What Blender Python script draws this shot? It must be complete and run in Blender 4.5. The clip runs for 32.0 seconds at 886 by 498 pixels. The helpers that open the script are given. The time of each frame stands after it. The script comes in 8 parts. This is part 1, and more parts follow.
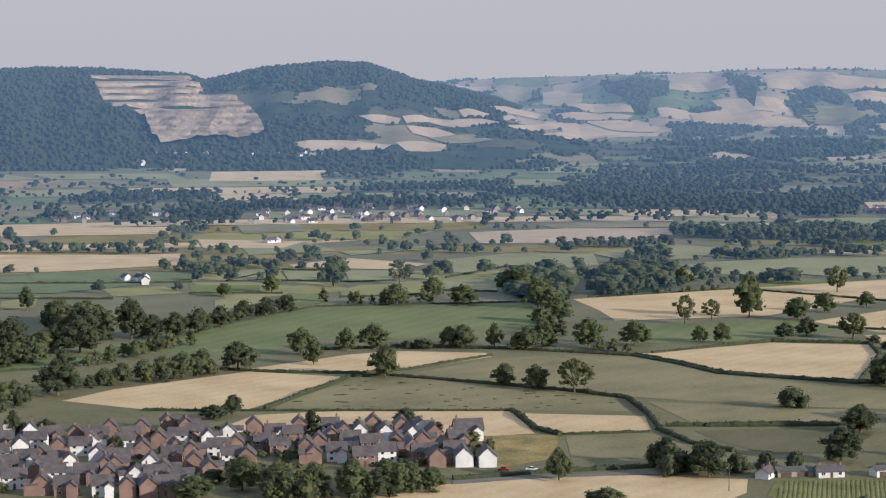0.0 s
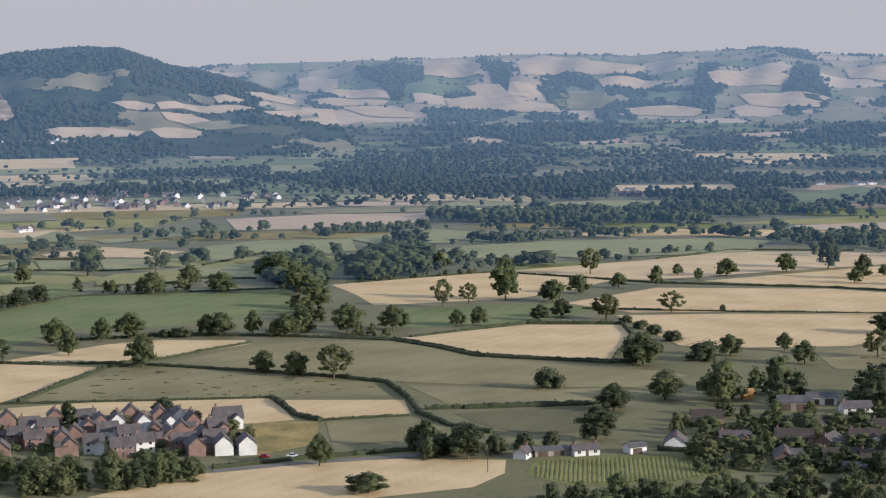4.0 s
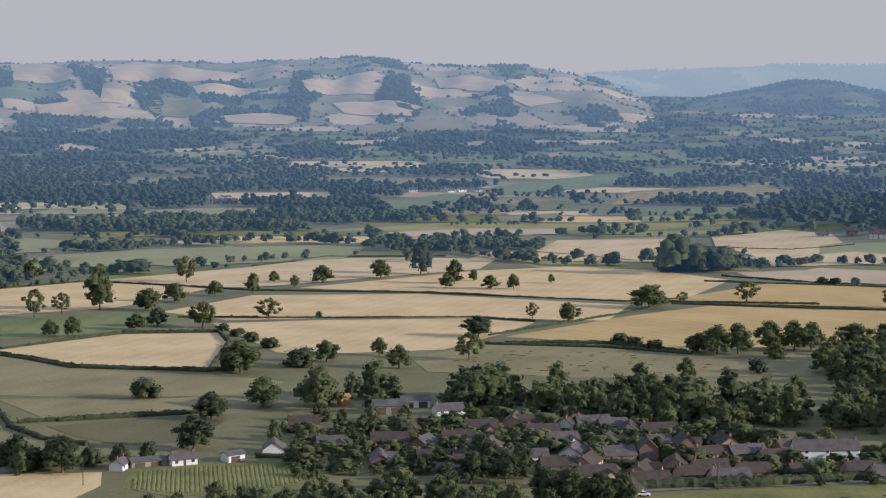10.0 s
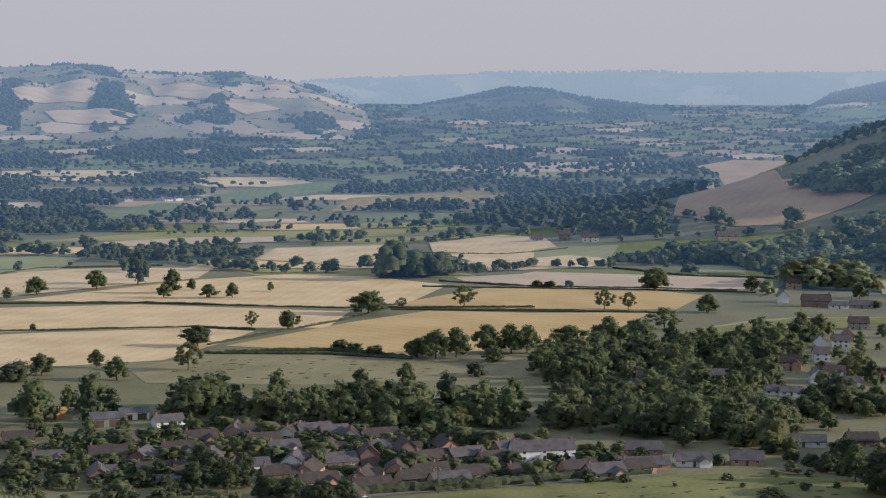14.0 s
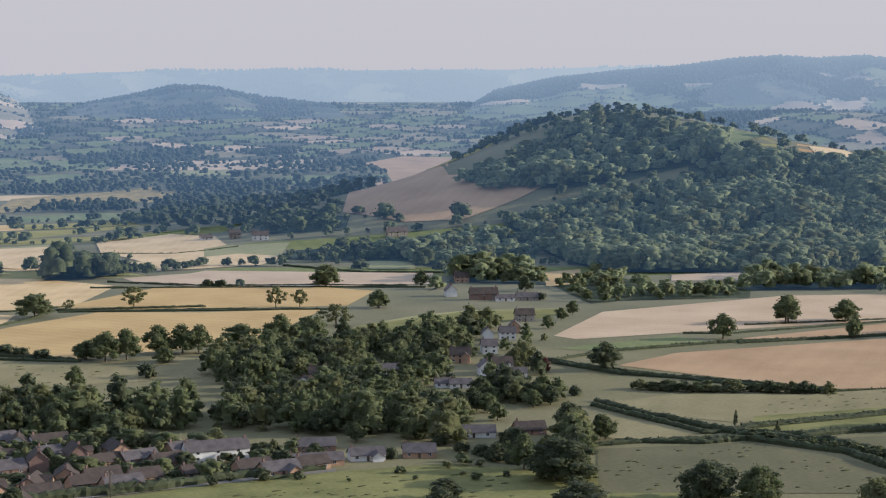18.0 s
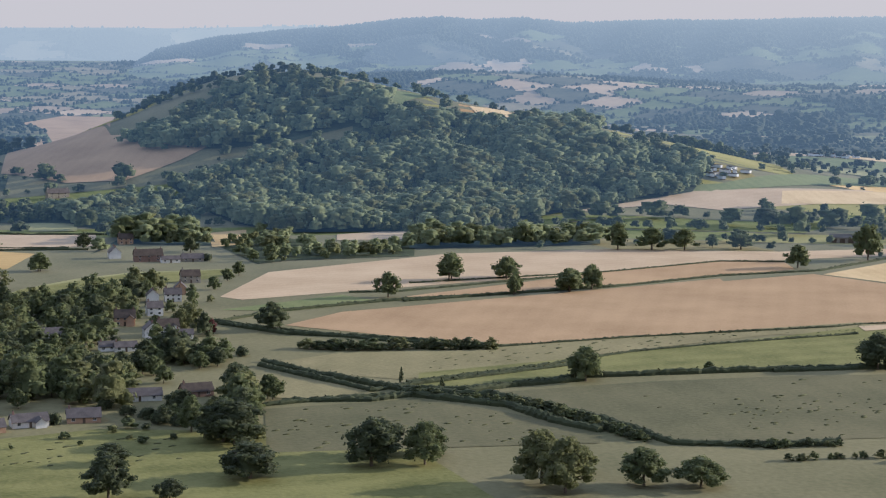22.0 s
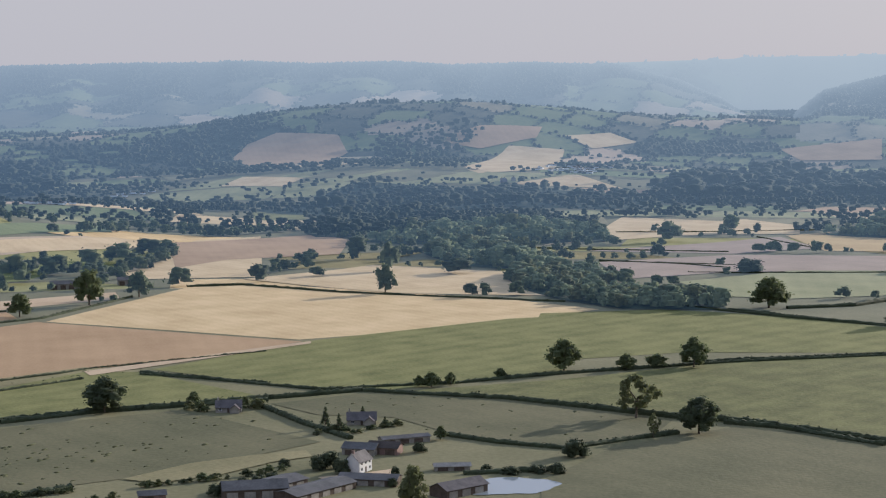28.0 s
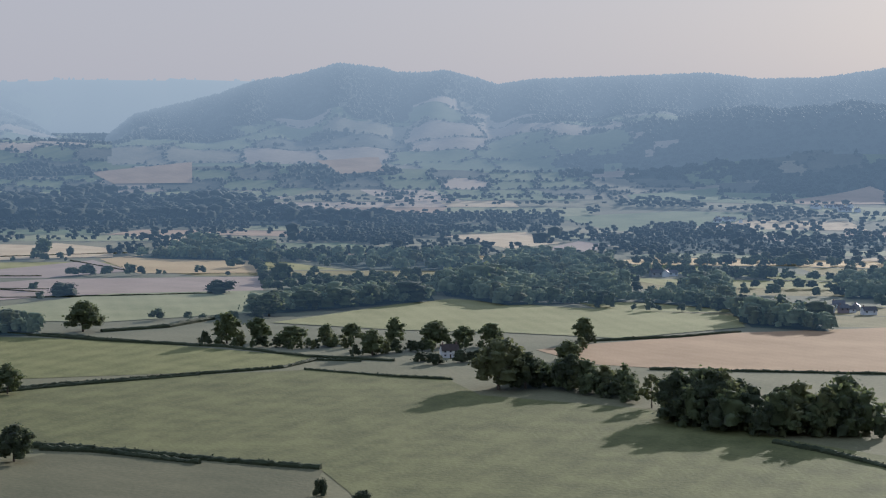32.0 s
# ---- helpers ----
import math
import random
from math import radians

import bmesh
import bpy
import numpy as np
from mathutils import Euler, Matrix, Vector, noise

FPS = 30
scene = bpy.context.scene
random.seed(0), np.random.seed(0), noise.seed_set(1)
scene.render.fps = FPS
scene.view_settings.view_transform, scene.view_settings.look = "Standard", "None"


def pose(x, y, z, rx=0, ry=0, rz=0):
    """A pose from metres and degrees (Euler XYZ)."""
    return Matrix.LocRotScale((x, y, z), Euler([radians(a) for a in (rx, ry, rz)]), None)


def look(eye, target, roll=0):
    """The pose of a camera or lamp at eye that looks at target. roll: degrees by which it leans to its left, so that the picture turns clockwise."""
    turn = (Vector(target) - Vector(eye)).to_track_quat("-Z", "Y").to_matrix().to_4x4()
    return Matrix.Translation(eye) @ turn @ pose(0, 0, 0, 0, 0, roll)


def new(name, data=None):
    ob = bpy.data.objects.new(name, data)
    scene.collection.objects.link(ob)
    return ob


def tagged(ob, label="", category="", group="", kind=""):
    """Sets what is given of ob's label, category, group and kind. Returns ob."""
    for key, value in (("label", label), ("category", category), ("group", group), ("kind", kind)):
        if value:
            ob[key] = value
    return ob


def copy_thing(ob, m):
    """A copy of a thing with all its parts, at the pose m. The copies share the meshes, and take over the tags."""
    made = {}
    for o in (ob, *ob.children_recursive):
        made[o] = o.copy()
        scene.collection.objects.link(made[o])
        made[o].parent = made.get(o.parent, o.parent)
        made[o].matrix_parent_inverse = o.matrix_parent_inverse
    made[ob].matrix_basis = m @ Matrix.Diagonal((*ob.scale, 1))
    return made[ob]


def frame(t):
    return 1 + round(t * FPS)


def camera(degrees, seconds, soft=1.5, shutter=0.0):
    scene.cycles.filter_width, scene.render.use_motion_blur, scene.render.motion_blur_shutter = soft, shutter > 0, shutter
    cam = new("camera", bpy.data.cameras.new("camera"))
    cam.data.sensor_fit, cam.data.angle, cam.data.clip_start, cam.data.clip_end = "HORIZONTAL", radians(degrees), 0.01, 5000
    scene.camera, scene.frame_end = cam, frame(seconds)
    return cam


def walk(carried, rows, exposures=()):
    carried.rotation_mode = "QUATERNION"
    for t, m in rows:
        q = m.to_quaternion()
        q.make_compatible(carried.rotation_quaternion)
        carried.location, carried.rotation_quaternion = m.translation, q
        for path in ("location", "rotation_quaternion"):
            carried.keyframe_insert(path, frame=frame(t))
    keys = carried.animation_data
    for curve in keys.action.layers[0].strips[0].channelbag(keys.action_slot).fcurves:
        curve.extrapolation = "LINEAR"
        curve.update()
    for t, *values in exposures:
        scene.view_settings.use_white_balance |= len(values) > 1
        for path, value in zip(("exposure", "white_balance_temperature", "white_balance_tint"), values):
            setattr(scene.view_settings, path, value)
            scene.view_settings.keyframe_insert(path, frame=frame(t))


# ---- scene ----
cam = camera(26.729, 32.0, soft=1.22)
# seconds, bearing, pitch and roll of the camera, which turns on the spot high over the valley
ROWS = [
    (0, 0.000, -4.779, -0.290),
    (0.5, 0.906, -5.003, -0.291),
    (1, 1.859, -5.044, -0.291),
    (1.5, 2.742, -4.990, -0.259),
    (2, 3.699, -4.963, -0.291),
    (2.5, 4.823, -4.991, -0.418),
    (3, 5.789, -5.147, -0.273),
    (3.5, 6.642, -5.242, -0.286),
    (5.5, 10.265, -5.160, -0.550),
    (6, 11.470, -5.173, -0.434),
    (6.5, 12.665, -5.190, -0.314),
    (7, 13.744, -5.300, -0.335),
    (7.5, 14.895, -5.323, -0.344),
    (8, 15.975, -5.374, -0.401),
    (8.5, 16.960, -5.354, -0.469),
    (9, 17.906, -5.370, -0.185),
    (9.5, 18.906, -5.279, 0.171),
    (10, 19.866, -5.040, 0.241),
    (10.5, 20.824, -4.976, 0.079),
    (11, 21.798, -4.958, 0.059),
    (11.5, 22.883, -5.060, 0.129),
    (12, 23.934, -5.211, 0.176),
    (12.5, 24.940, -5.113, 0.067),
    (13, 26.054, -4.972, 0.171),
    (13.5, 27.279, -4.829, 0.166),
    (15.5, 32.385, -4.940, 0.226),
    (16, 33.727, -4.965, 0.200),
    (16.5, 34.955, -5.008, 0.272),
    (17, 36.272, -4.971, 0.123),
    (17.5, 37.472, -4.971, 0.088),
    (18, 38.655, -4.836, 0.027),
    (18.5, 39.419, -4.708, 0.049),
    (19, 40.334, -4.537, 0.265),
    (19.5, 41.309, -4.455, 0.369),
    (20, 42.213, -4.563, 0.198),
    (20.5, 43.549, -5.710, -0.055),
    (21, 45.859, -5.401, -0.137),
    (21.5, 47.475, -5.112, -0.067),
    (22, 48.945, -6.018, 0.449),
    (22.5, 50.624, -6.063, 0.277),
    (23, 53.688, -5.210, 0.538),
    (23.5, 56.108, -4.899, 0.226),
    (24, 57.890, -4.634, -0.040),
    (24.5, 59.767, -4.781, 0.093),
    (25, 61.724, -4.838, 0.248),
    (25.5, 63.509, -4.903, 0.266),
    (27.5, 70.456, -4.608, -0.220),
    (28, 72.662, -4.540, -0.279),
    (28.5, 75.080, -4.483, -0.375),
    (29, 77.816, -4.345, -0.417),
    (29.5, 80.405, -4.171, -0.266),
    (30, 83.225, -3.995, 0.021),
    (30.5, 86.208, -3.965, 0.382),
    (31, 88.901, -3.981, 0.517),
    (31.5, 91.126, -3.897, 0.569),
    (32, 93.583, -3.811, 0.358),
]
walk(cam, [(t, pose(0, 0, 135.0, 90 + pitch, 0, -bearing) @ pose(0, 0, 0, 0, 0, roll)) for t, bearing, pitch, roll in ROWS], [(0, 0.68, 5880, 11), (9, 0.62, 5880, 11), (13, 0.62, 5900, 11), (16, 0.68, 5930, 11), (19, 0.90, 5950, 11), (24, 0.92, 5950, 11), (28, 0.70, 5880, 11), (32, 0.48, 5590, 10)])


# ---- world and sun ----
SUN_BEARING, SUN_HEIGHT = 122.0, 16.0
world = bpy.data.worlds.new("sky")
scene.world = world
world.use_nodes = True
wn, wl = world.node_tree.nodes, world.node_tree.links
sky = wn.new("ShaderNodeTexSky")
sky.sky_type, sky.sun_disc = "NISHITA", False
sky.sun_elevation, sky.sun_rotation = radians(SUN_HEIGHT), radians(SUN_BEARING)
sky.air_density, sky.dust_density, sky.ozone_density = 1.0, 3.0, 1.0
hazy = wn.new("ShaderNodeMix")
hazy.data_type = "RGBA"
hazy.inputs["Factor"].default_value = 0.94
aim, height = wn.new("ShaderNodeTexCoord"), wn.new("ShaderNodeSeparateXYZ")
fade = wn.new("ShaderNodeValToRGB")
fade.color_ramp.elements[0].position, fade.color_ramp.elements[1].position = 0.06, 0.75
fade.color_ramp.elements[0].color, fade.color_ramp.elements[1].color = (0.336, 0.317, 0.321, 1), (0.305, 0.372, 0.51, 1)
wl.new(aim.outputs["Generated"], height.inputs["Vector"])
wl.new(height.outputs["Z"], fade.inputs["Fac"])
tenfold = wn.new("ShaderNodeVectorMath")
tenfold.operation = "SCALE"
tenfold.inputs["Scale"].default_value = 10
wl.new(fade.outputs["Color"], tenfold.inputs[0])
wl.new(tenfold.outputs["Vector"], hazy.inputs["B"])
wl.new(sky.outputs["Color"], hazy.inputs["A"])
wl.new(hazy.outputs["Result"], wn["Background"].inputs["Color"])
wn["Background"].inputs["Strength"].default_value = 0.10
sun = new("sun", bpy.data.lights.new("sun", "SUN"))
sun.data.energy, sun.data.angle, sun.data.color = 3.6, radians(0.6), (1.0, 0.88, 0.72)
b = radians(SUN_BEARING)
sun.matrix_world = look((2000 * math.sin(b), 2000 * math.cos(b), 2000 * math.tan(radians(SUN_HEIGHT))), (0, 0, 0))


# ---- materials ----
def material(name, low, high, size, rough=0.9, fine=None, bump=0.0, island=0.0, stripe=None, leafy=0.0, spec=0.15):
    """Two scales of noise between two colours; island: each piece takes its own tone; stripe: (turn, width, depth)."""
    m = bpy.data.materials.new(name)
    m.use_nodes = True
    n, l = m.node_tree.nodes, m.node_tree.links
    shader = n["Principled BSDF"]
    shader.inputs["Roughness"].default_value = rough
    shader.inputs["Specular IOR Level"].default_value = spec
    place = n.new("ShaderNodeNewGeometry")
    large = n.new("ShaderNodeTexNoise")
    large.inputs["Scale"].default_value = 1 / size
    large.inputs["Detail"].default_value = 4
    small = n.new("ShaderNodeTexNoise")
    small.inputs["Scale"].default_value = 1 / (fine or size / 12)
    small.inputs["Detail"].default_value = 3
    for t in (large, small):
        l.new(place.outputs["Position"], t.inputs["Vector"])
    add = n.new("ShaderNodeMath")
    add.operation = "MULTIPLY_ADD"
    l.new(small.outputs["Fac"], add.inputs[0])
    add.inputs[1].default_value = 0.55
    l.new(large.outputs["Fac"], add.inputs[2])
    value = add.outputs[0]
    if stripe:
        turn = n.new("ShaderNodeVectorRotate")
        turn.rotation_type = "Z_AXIS"
        turn.inputs["Angle"].default_value = radians(stripe[0])
        l.new(place.outputs["Position"], turn.inputs["Vector"])
        wave = n.new("ShaderNodeTexWave")
        wave.inputs["Scale"].default_value = 0.314 / stripe[1]
        wave.inputs["Distortion"].default_value = 3.0
        wave.inputs["Detail Scale"].default_value = 0.12
        l.new(turn.outputs["Vector"], wave.inputs["Vector"])
        rows_of = n.new("ShaderNodeMath")
        rows_of.operation = "MULTIPLY_ADD"
        l.new(wave.outputs["Fac"], rows_of.inputs[0])
        rows_of.inputs[1].default_value = stripe[2]
        l.new(value, rows_of.inputs[2])
        value = rows_of.outputs[0]
    if island:
        tone = n.new("ShaderNodeMath")
        tone.operation = "MULTIPLY_ADD"
        l.new(place.outputs["Random Per Island"], tone.inputs[0])
        tone.inputs[1].default_value = island
        l.new(value, tone.inputs[2])
        value = tone.outputs[0]
    ramp = n.new("ShaderNodeValToRGB")
    ramp.color_ramp.elements[0].position, ramp.color_ramp.elements[1].position = 0.5, 1.05 + island * 0.5
    ramp.color_ramp.elements[0].color, ramp.color_ramp.elements[1].color = (*low, 1), (*high, 1)
    l.new(value, ramp.inputs["Fac"])
    l.new(ramp.outputs["Color"], shader.inputs["Base Color"])
    if bump:
        relief = n.new("ShaderNodeBump")
        relief.inputs["Strength"].default_value, relief.inputs["Distance"].default_value = 0.6, bump
        l.new(small.outputs["Fac"], relief.inputs["Height"])
        l.new(relief.outputs["Normal"], shader.inputs["Normal"])
    if leafy:
        shader.inputs["Sheen Weight"].default_value, shader.inputs["Sheen Roughness"].default_value = 0.08, 0.5
        thin = n.new("ShaderNodeBsdfTranslucent")
        l.new(ramp.outputs["Color"], thin.inputs["Color"])
        both = n.new("ShaderNodeMixShader")
        both.inputs["Fac"].default_value = leafy
        l.new(shader.outputs["BSDF"], both.inputs[1])
        l.new(thin.outputs["BSDF"], both.inputs[2])
        l.new(both.outputs["Shader"], n["Material Output"].inputs["Surface"])
    return m


M = {
    "grass": material("dry_pasture", (0.114, 0.11, 0.053), (0.198, 0.176, 0.093), 60, fine=2.5, bump=0.3),
    "olive": material("grazed_pasture", (0.148, 0.132, 0.063), (0.255, 0.218, 0.112), 45, fine=2.0, bump=0.3, stripe=(50, 16, 0.07)),
    # hay: grass colour lightened to make middle-distance fields look brighter
    "hay": material("lightened_grass", (0.188, 0.185, 0.079), (0.289, 0.27, 0.127), 50, fine=2.0, bump=0.25, stripe=(80, 14, 0.08)),
    "tuft": material("rough_grass_tufts", (0.045, 0.05, 0.022), (0.10, 0.10, 0.045), 6, fine=0.5),
    # turf: pasture colour darkened because the farm fields lie backlit
    "turf": material("darkened_pasture", (0.076, 0.078, 0.038), (0.142, 0.128, 0.067), 50, fine=2.2, bump=0.3, stripe=(35, 15, 0.06)),
    "green": material("green_meadow", (0.1, 0.13, 0.05), (0.182, 0.196, 0.083), 50, fine=2.2, bump=0.25, stripe=(25, 12, 0.10)),
    "crop": material("green_crop", (0.092, 0.098, 0.029), (0.195, 0.186, 0.067), 26, fine=2.2, bump=0.4, stripe=(115, 17, 0.13)),
    # meadow: crop colour scaled darker, standing in for dimmer light there
    "meadow": material("rough_meadow_darkened", (0.068, 0.073, 0.023), (0.158, 0.152, 0.056), 22, fine=2.2, bump=0.5, stripe=(115, 13, 0.08)),
    "straw": material("ripe_stubble", (0.426, 0.3, 0.151), (0.589, 0.435, 0.242), 30, fine=1.6, bump=0.15, stripe=(40, 9, 0.07)),
    "gold": material("ripe_barley", (0.35, 0.230, 0.095), (0.48, 0.335, 0.150), 50, fine=1.8, bump=0.15, stripe=(-20, 10, 0.10)),
    "pale": material("pale_stubble", (0.365, 0.262, 0.162), (0.487, 0.365, 0.24), 45, fine=1.6, bump=0.15, stripe=(100, 9, 0.06)),
    "brown": material("brown_stubble", (0.289, 0.185, 0.099), (0.406, 0.27, 0.151), 45, fine=1.6, bump=0.15, stripe=(60, 11, 0.06)),
    "pink": material("pinkish_plough", (0.26, 0.19, 0.135), (0.35, 0.26, 0.19), 40, fine=1.8, bump=0.2, stripe=(110, 8, 0.05)),
    "scrub": material("rough_golden_scrub", (0.10, 0.10, 0.035), (0.40, 0.28, 0.11), 14, fine=1.2, bump=0.5),
    "road": material("worn_asphalt", (0.13, 0.118, 0.098), (0.20, 0.182, 0.155), 12, fine=0.6),
    "leaf": material("broad_leaves", (0.039, 0.052, 0.026), (0.140, 0.164, 0.073), 5, fine=0.9, rough=0.75, island=0.35, leafy=0.5, bump=0.9),
    "leaf_dark": material("dark_leaves", (0.033, 0.044, 0.025), (0.092, 0.110, 0.056), 5, fine=0.9, rough=0.75, island=0.35, leafy=0.5, bump=0.9),
    "leaf_warm": material("yellowish_leaves", (0.059, 0.068, 0.032), (0.168, 0.178, 0.078), 5, fine=0.9, rough=0.75, island=0.35, leafy=0.5, bump=0.9),
    "leaf_red": material("copper_leaves", (0.045, 0.018, 0.018), (0.10, 0.035, 0.032), 4, fine=0.5, rough=0.7, island=0.35, leafy=0.45),
    "hedge": material("hedge_leaves", (0.017, 0.024, 0.014), (0.051, 0.060, 0.030), 6, fine=0.7, rough=0.8, island=0.3),
    "bark": material("grey_bark", (0.07, 0.055, 0.04), (0.16, 0.13, 0.10), 0.8, bump=0.05),
    "brick": material("red_brick", (0.155, 0.105, 0.088), (0.245, 0.16, 0.132), 3, fine=0.3),
    "brick_buff": material("buff_brick", (0.30, 0.19, 0.13), (0.42, 0.28, 0.19), 3, fine=0.3),
    "render": material("white_render", (0.52, 0.51, 0.49), (0.68, 0.67, 0.64), 4, fine=0.5, rough=0.8),
    "stone": material("grey_stone", (0.18, 0.165, 0.14), (0.32, 0.29, 0.25), 2, fine=0.4, bump=0.03),
    "slate": material("grey_slate", (0.064, 0.056, 0.055), (0.122, 0.106, 0.102), 2.5, fine=0.35, rough=0.6),
    "tile": material("brown_roof_tile", (0.044, 0.035, 0.030), (0.082, 0.064, 0.053), 2.5, fine=0.35, rough=0.75),
    "sheet": material("weathered_roof_sheet", (0.060, 0.057, 0.055), (0.125, 0.118, 0.114), 5, fine=0.7, rough=0.6),
    "timber": material("dark_timber", (0.06, 0.045, 0.035), (0.12, 0.09, 0.07), 2, fine=0.2),
    "orange": material("orange_timber_boards", (0.30, 0.17, 0.07), (0.42, 0.25, 0.10), 2, fine=0.2),
    "plastic": material("white_window_frame", (0.55, 0.55, 0.54), (0.65, 0.65, 0.64), 1, rough=0.4),
    # sheet under woods: shade between the trees is put into its colour
    "cover": material("dark_under_woods", (0.022, 0.032, 0.020), (0.062, 0.078, 0.042), 40, fine=6, bump=2.0),
    # darker than near leaves, standing in for shade within far trees
    "far_leaf": material("distant_leaves", (0.014, 0.022, 0.015), (0.050, 0.064, 0.036), 8, fine=1.5, rough=0.8, island=0.4, leafy=0.35),
    "rock": material("quarried_rock", (0.22, 0.165, 0.12), (0.44, 0.355, 0.275), 45, fine=9, bump=3.0),
    # lighter than near leaves, with haze partly in the base colour
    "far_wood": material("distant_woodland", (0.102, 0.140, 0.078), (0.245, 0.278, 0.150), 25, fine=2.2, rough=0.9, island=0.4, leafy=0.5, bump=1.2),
}
glass = bpy.data.materials.new("window_glass")
glass.use_nodes = True
gs = glass.node_tree.nodes["Principled BSDF"]
gs.inputs["Base Color"].default_value, gs.inputs["Roughness"].default_value = (0.03, 0.035, 0.04, 1), 0.08
M["glass"] = glass
pond_water = bpy.data.materials.new("still_pond_water")
pond_water.use_nodes = True
ps = pond_water.node_tree.nodes["Principled BSDF"]
# pale base colour and raised IOR stand in for part of the sky's reflection
ps.inputs["Base Color"].default_value, ps.inputs["Roughness"].default_value = (0.22, 0.25, 0.27, 1), 0.04
ps.inputs["IOR"].default_value = 1.7
M["water"] = pond_water
# darker bands by height, drawn into the rock colour to suggest benches
rock_tree = M["rock"].node_tree
place, z_bands = rock_tree.nodes.new("ShaderNodeNewGeometry"), rock_tree.nodes.new("ShaderNodeTexWave")
z_bands.bands_direction = "Z"
z_bands.inputs["Scale"].default_value, z_bands.inputs["Distortion"].default_value = 0.03, 5.0
z_bands.inputs["Detail Scale"].default_value = 0.05
rock_tree.links.new(place.outputs["Position"], z_bands.inputs["Vector"])
band_tint = rock_tree.nodes.new("ShaderNodeMix")
band_tint.data_type, band_tint.blend_type = "RGBA", "MULTIPLY"
band_tint.inputs["Factor"].default_value = 0.22
rock_shader = rock_tree.nodes["Principled BSDF"]
rock_tree.links.new(rock_shader.inputs["Base Color"].links[0].from_socket, band_tint.inputs["A"])
rock_tree.links.new(z_bands.outputs["Color"], band_tint.inputs["B"])
rock_tree.links.new(band_tint.outputs["Result"], rock_shader.inputs["Base Color"])


HAZED = {}
# haze colours that are mixed into far materials as emission
NEAR_HAZE, SUN_HAZE, FAR_HAZE = (0.090, 0.205, 0.39), (0.115, 0.205, 0.325), (0.297, 0.332, 0.350)
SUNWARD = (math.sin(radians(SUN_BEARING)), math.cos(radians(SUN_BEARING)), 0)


def paint_haze(m, near, far, low, high, sunny=0.75):
    """Paints haze into far surfaces as emission: more with distance, and more towards the sun."""
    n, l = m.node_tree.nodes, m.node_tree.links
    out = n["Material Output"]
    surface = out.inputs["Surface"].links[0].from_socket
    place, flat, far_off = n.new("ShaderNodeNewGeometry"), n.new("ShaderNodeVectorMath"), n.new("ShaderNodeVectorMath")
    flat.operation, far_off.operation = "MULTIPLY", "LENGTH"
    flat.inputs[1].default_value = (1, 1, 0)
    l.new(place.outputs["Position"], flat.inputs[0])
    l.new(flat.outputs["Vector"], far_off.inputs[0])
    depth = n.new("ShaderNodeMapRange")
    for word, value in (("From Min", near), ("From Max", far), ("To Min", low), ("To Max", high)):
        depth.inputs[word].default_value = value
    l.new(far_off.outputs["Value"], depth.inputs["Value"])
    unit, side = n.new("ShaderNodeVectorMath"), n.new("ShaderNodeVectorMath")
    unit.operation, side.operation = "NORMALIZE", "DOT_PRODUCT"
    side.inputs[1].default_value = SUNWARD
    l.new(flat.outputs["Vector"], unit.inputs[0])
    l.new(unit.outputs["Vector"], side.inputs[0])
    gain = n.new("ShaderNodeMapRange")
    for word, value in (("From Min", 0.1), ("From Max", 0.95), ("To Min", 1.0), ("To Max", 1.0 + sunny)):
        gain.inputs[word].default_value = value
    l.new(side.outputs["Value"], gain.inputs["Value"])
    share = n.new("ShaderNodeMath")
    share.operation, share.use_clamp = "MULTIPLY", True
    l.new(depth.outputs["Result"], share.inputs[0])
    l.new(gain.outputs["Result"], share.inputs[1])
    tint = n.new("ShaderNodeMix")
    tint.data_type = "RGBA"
    tint.inputs["B"].default_value = (*FAR_HAZE, 1)
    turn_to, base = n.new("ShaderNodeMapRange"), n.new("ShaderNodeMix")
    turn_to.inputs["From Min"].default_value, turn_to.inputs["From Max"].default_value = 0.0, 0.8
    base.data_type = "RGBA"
    base.inputs["A"].default_value, base.inputs["B"].default_value = (*NEAR_HAZE, 1), (*SUN_HAZE, 1)
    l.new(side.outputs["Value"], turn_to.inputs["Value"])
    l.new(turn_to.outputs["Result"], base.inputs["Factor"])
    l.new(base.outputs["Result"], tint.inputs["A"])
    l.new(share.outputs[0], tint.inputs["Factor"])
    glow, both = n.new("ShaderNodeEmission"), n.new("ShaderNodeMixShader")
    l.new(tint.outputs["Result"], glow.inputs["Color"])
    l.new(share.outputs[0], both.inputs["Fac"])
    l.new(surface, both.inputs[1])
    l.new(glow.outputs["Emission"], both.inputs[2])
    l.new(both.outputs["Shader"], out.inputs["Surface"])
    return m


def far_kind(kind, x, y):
    """The surface of a place; beyond 1300 m a copy with haze painted in."""
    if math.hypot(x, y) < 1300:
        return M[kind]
    if kind not in HAZED:
        HAZED[kind] = M[kind].copy()
        HAZED[kind].name = "far_" + M[kind].name
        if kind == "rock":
            paint_haze(HAZED[kind], 2800, 3800, 0.15, 0.20)
            return HAZED[kind]
        paint_haze(HAZED[kind], 900, 4300, 0.0, 0.40, 0.5)
    return HAZED[kind]


def smooth(v):
    v = np.clip(v, 0, 1)
    return v * v * (3 - 2 * v)


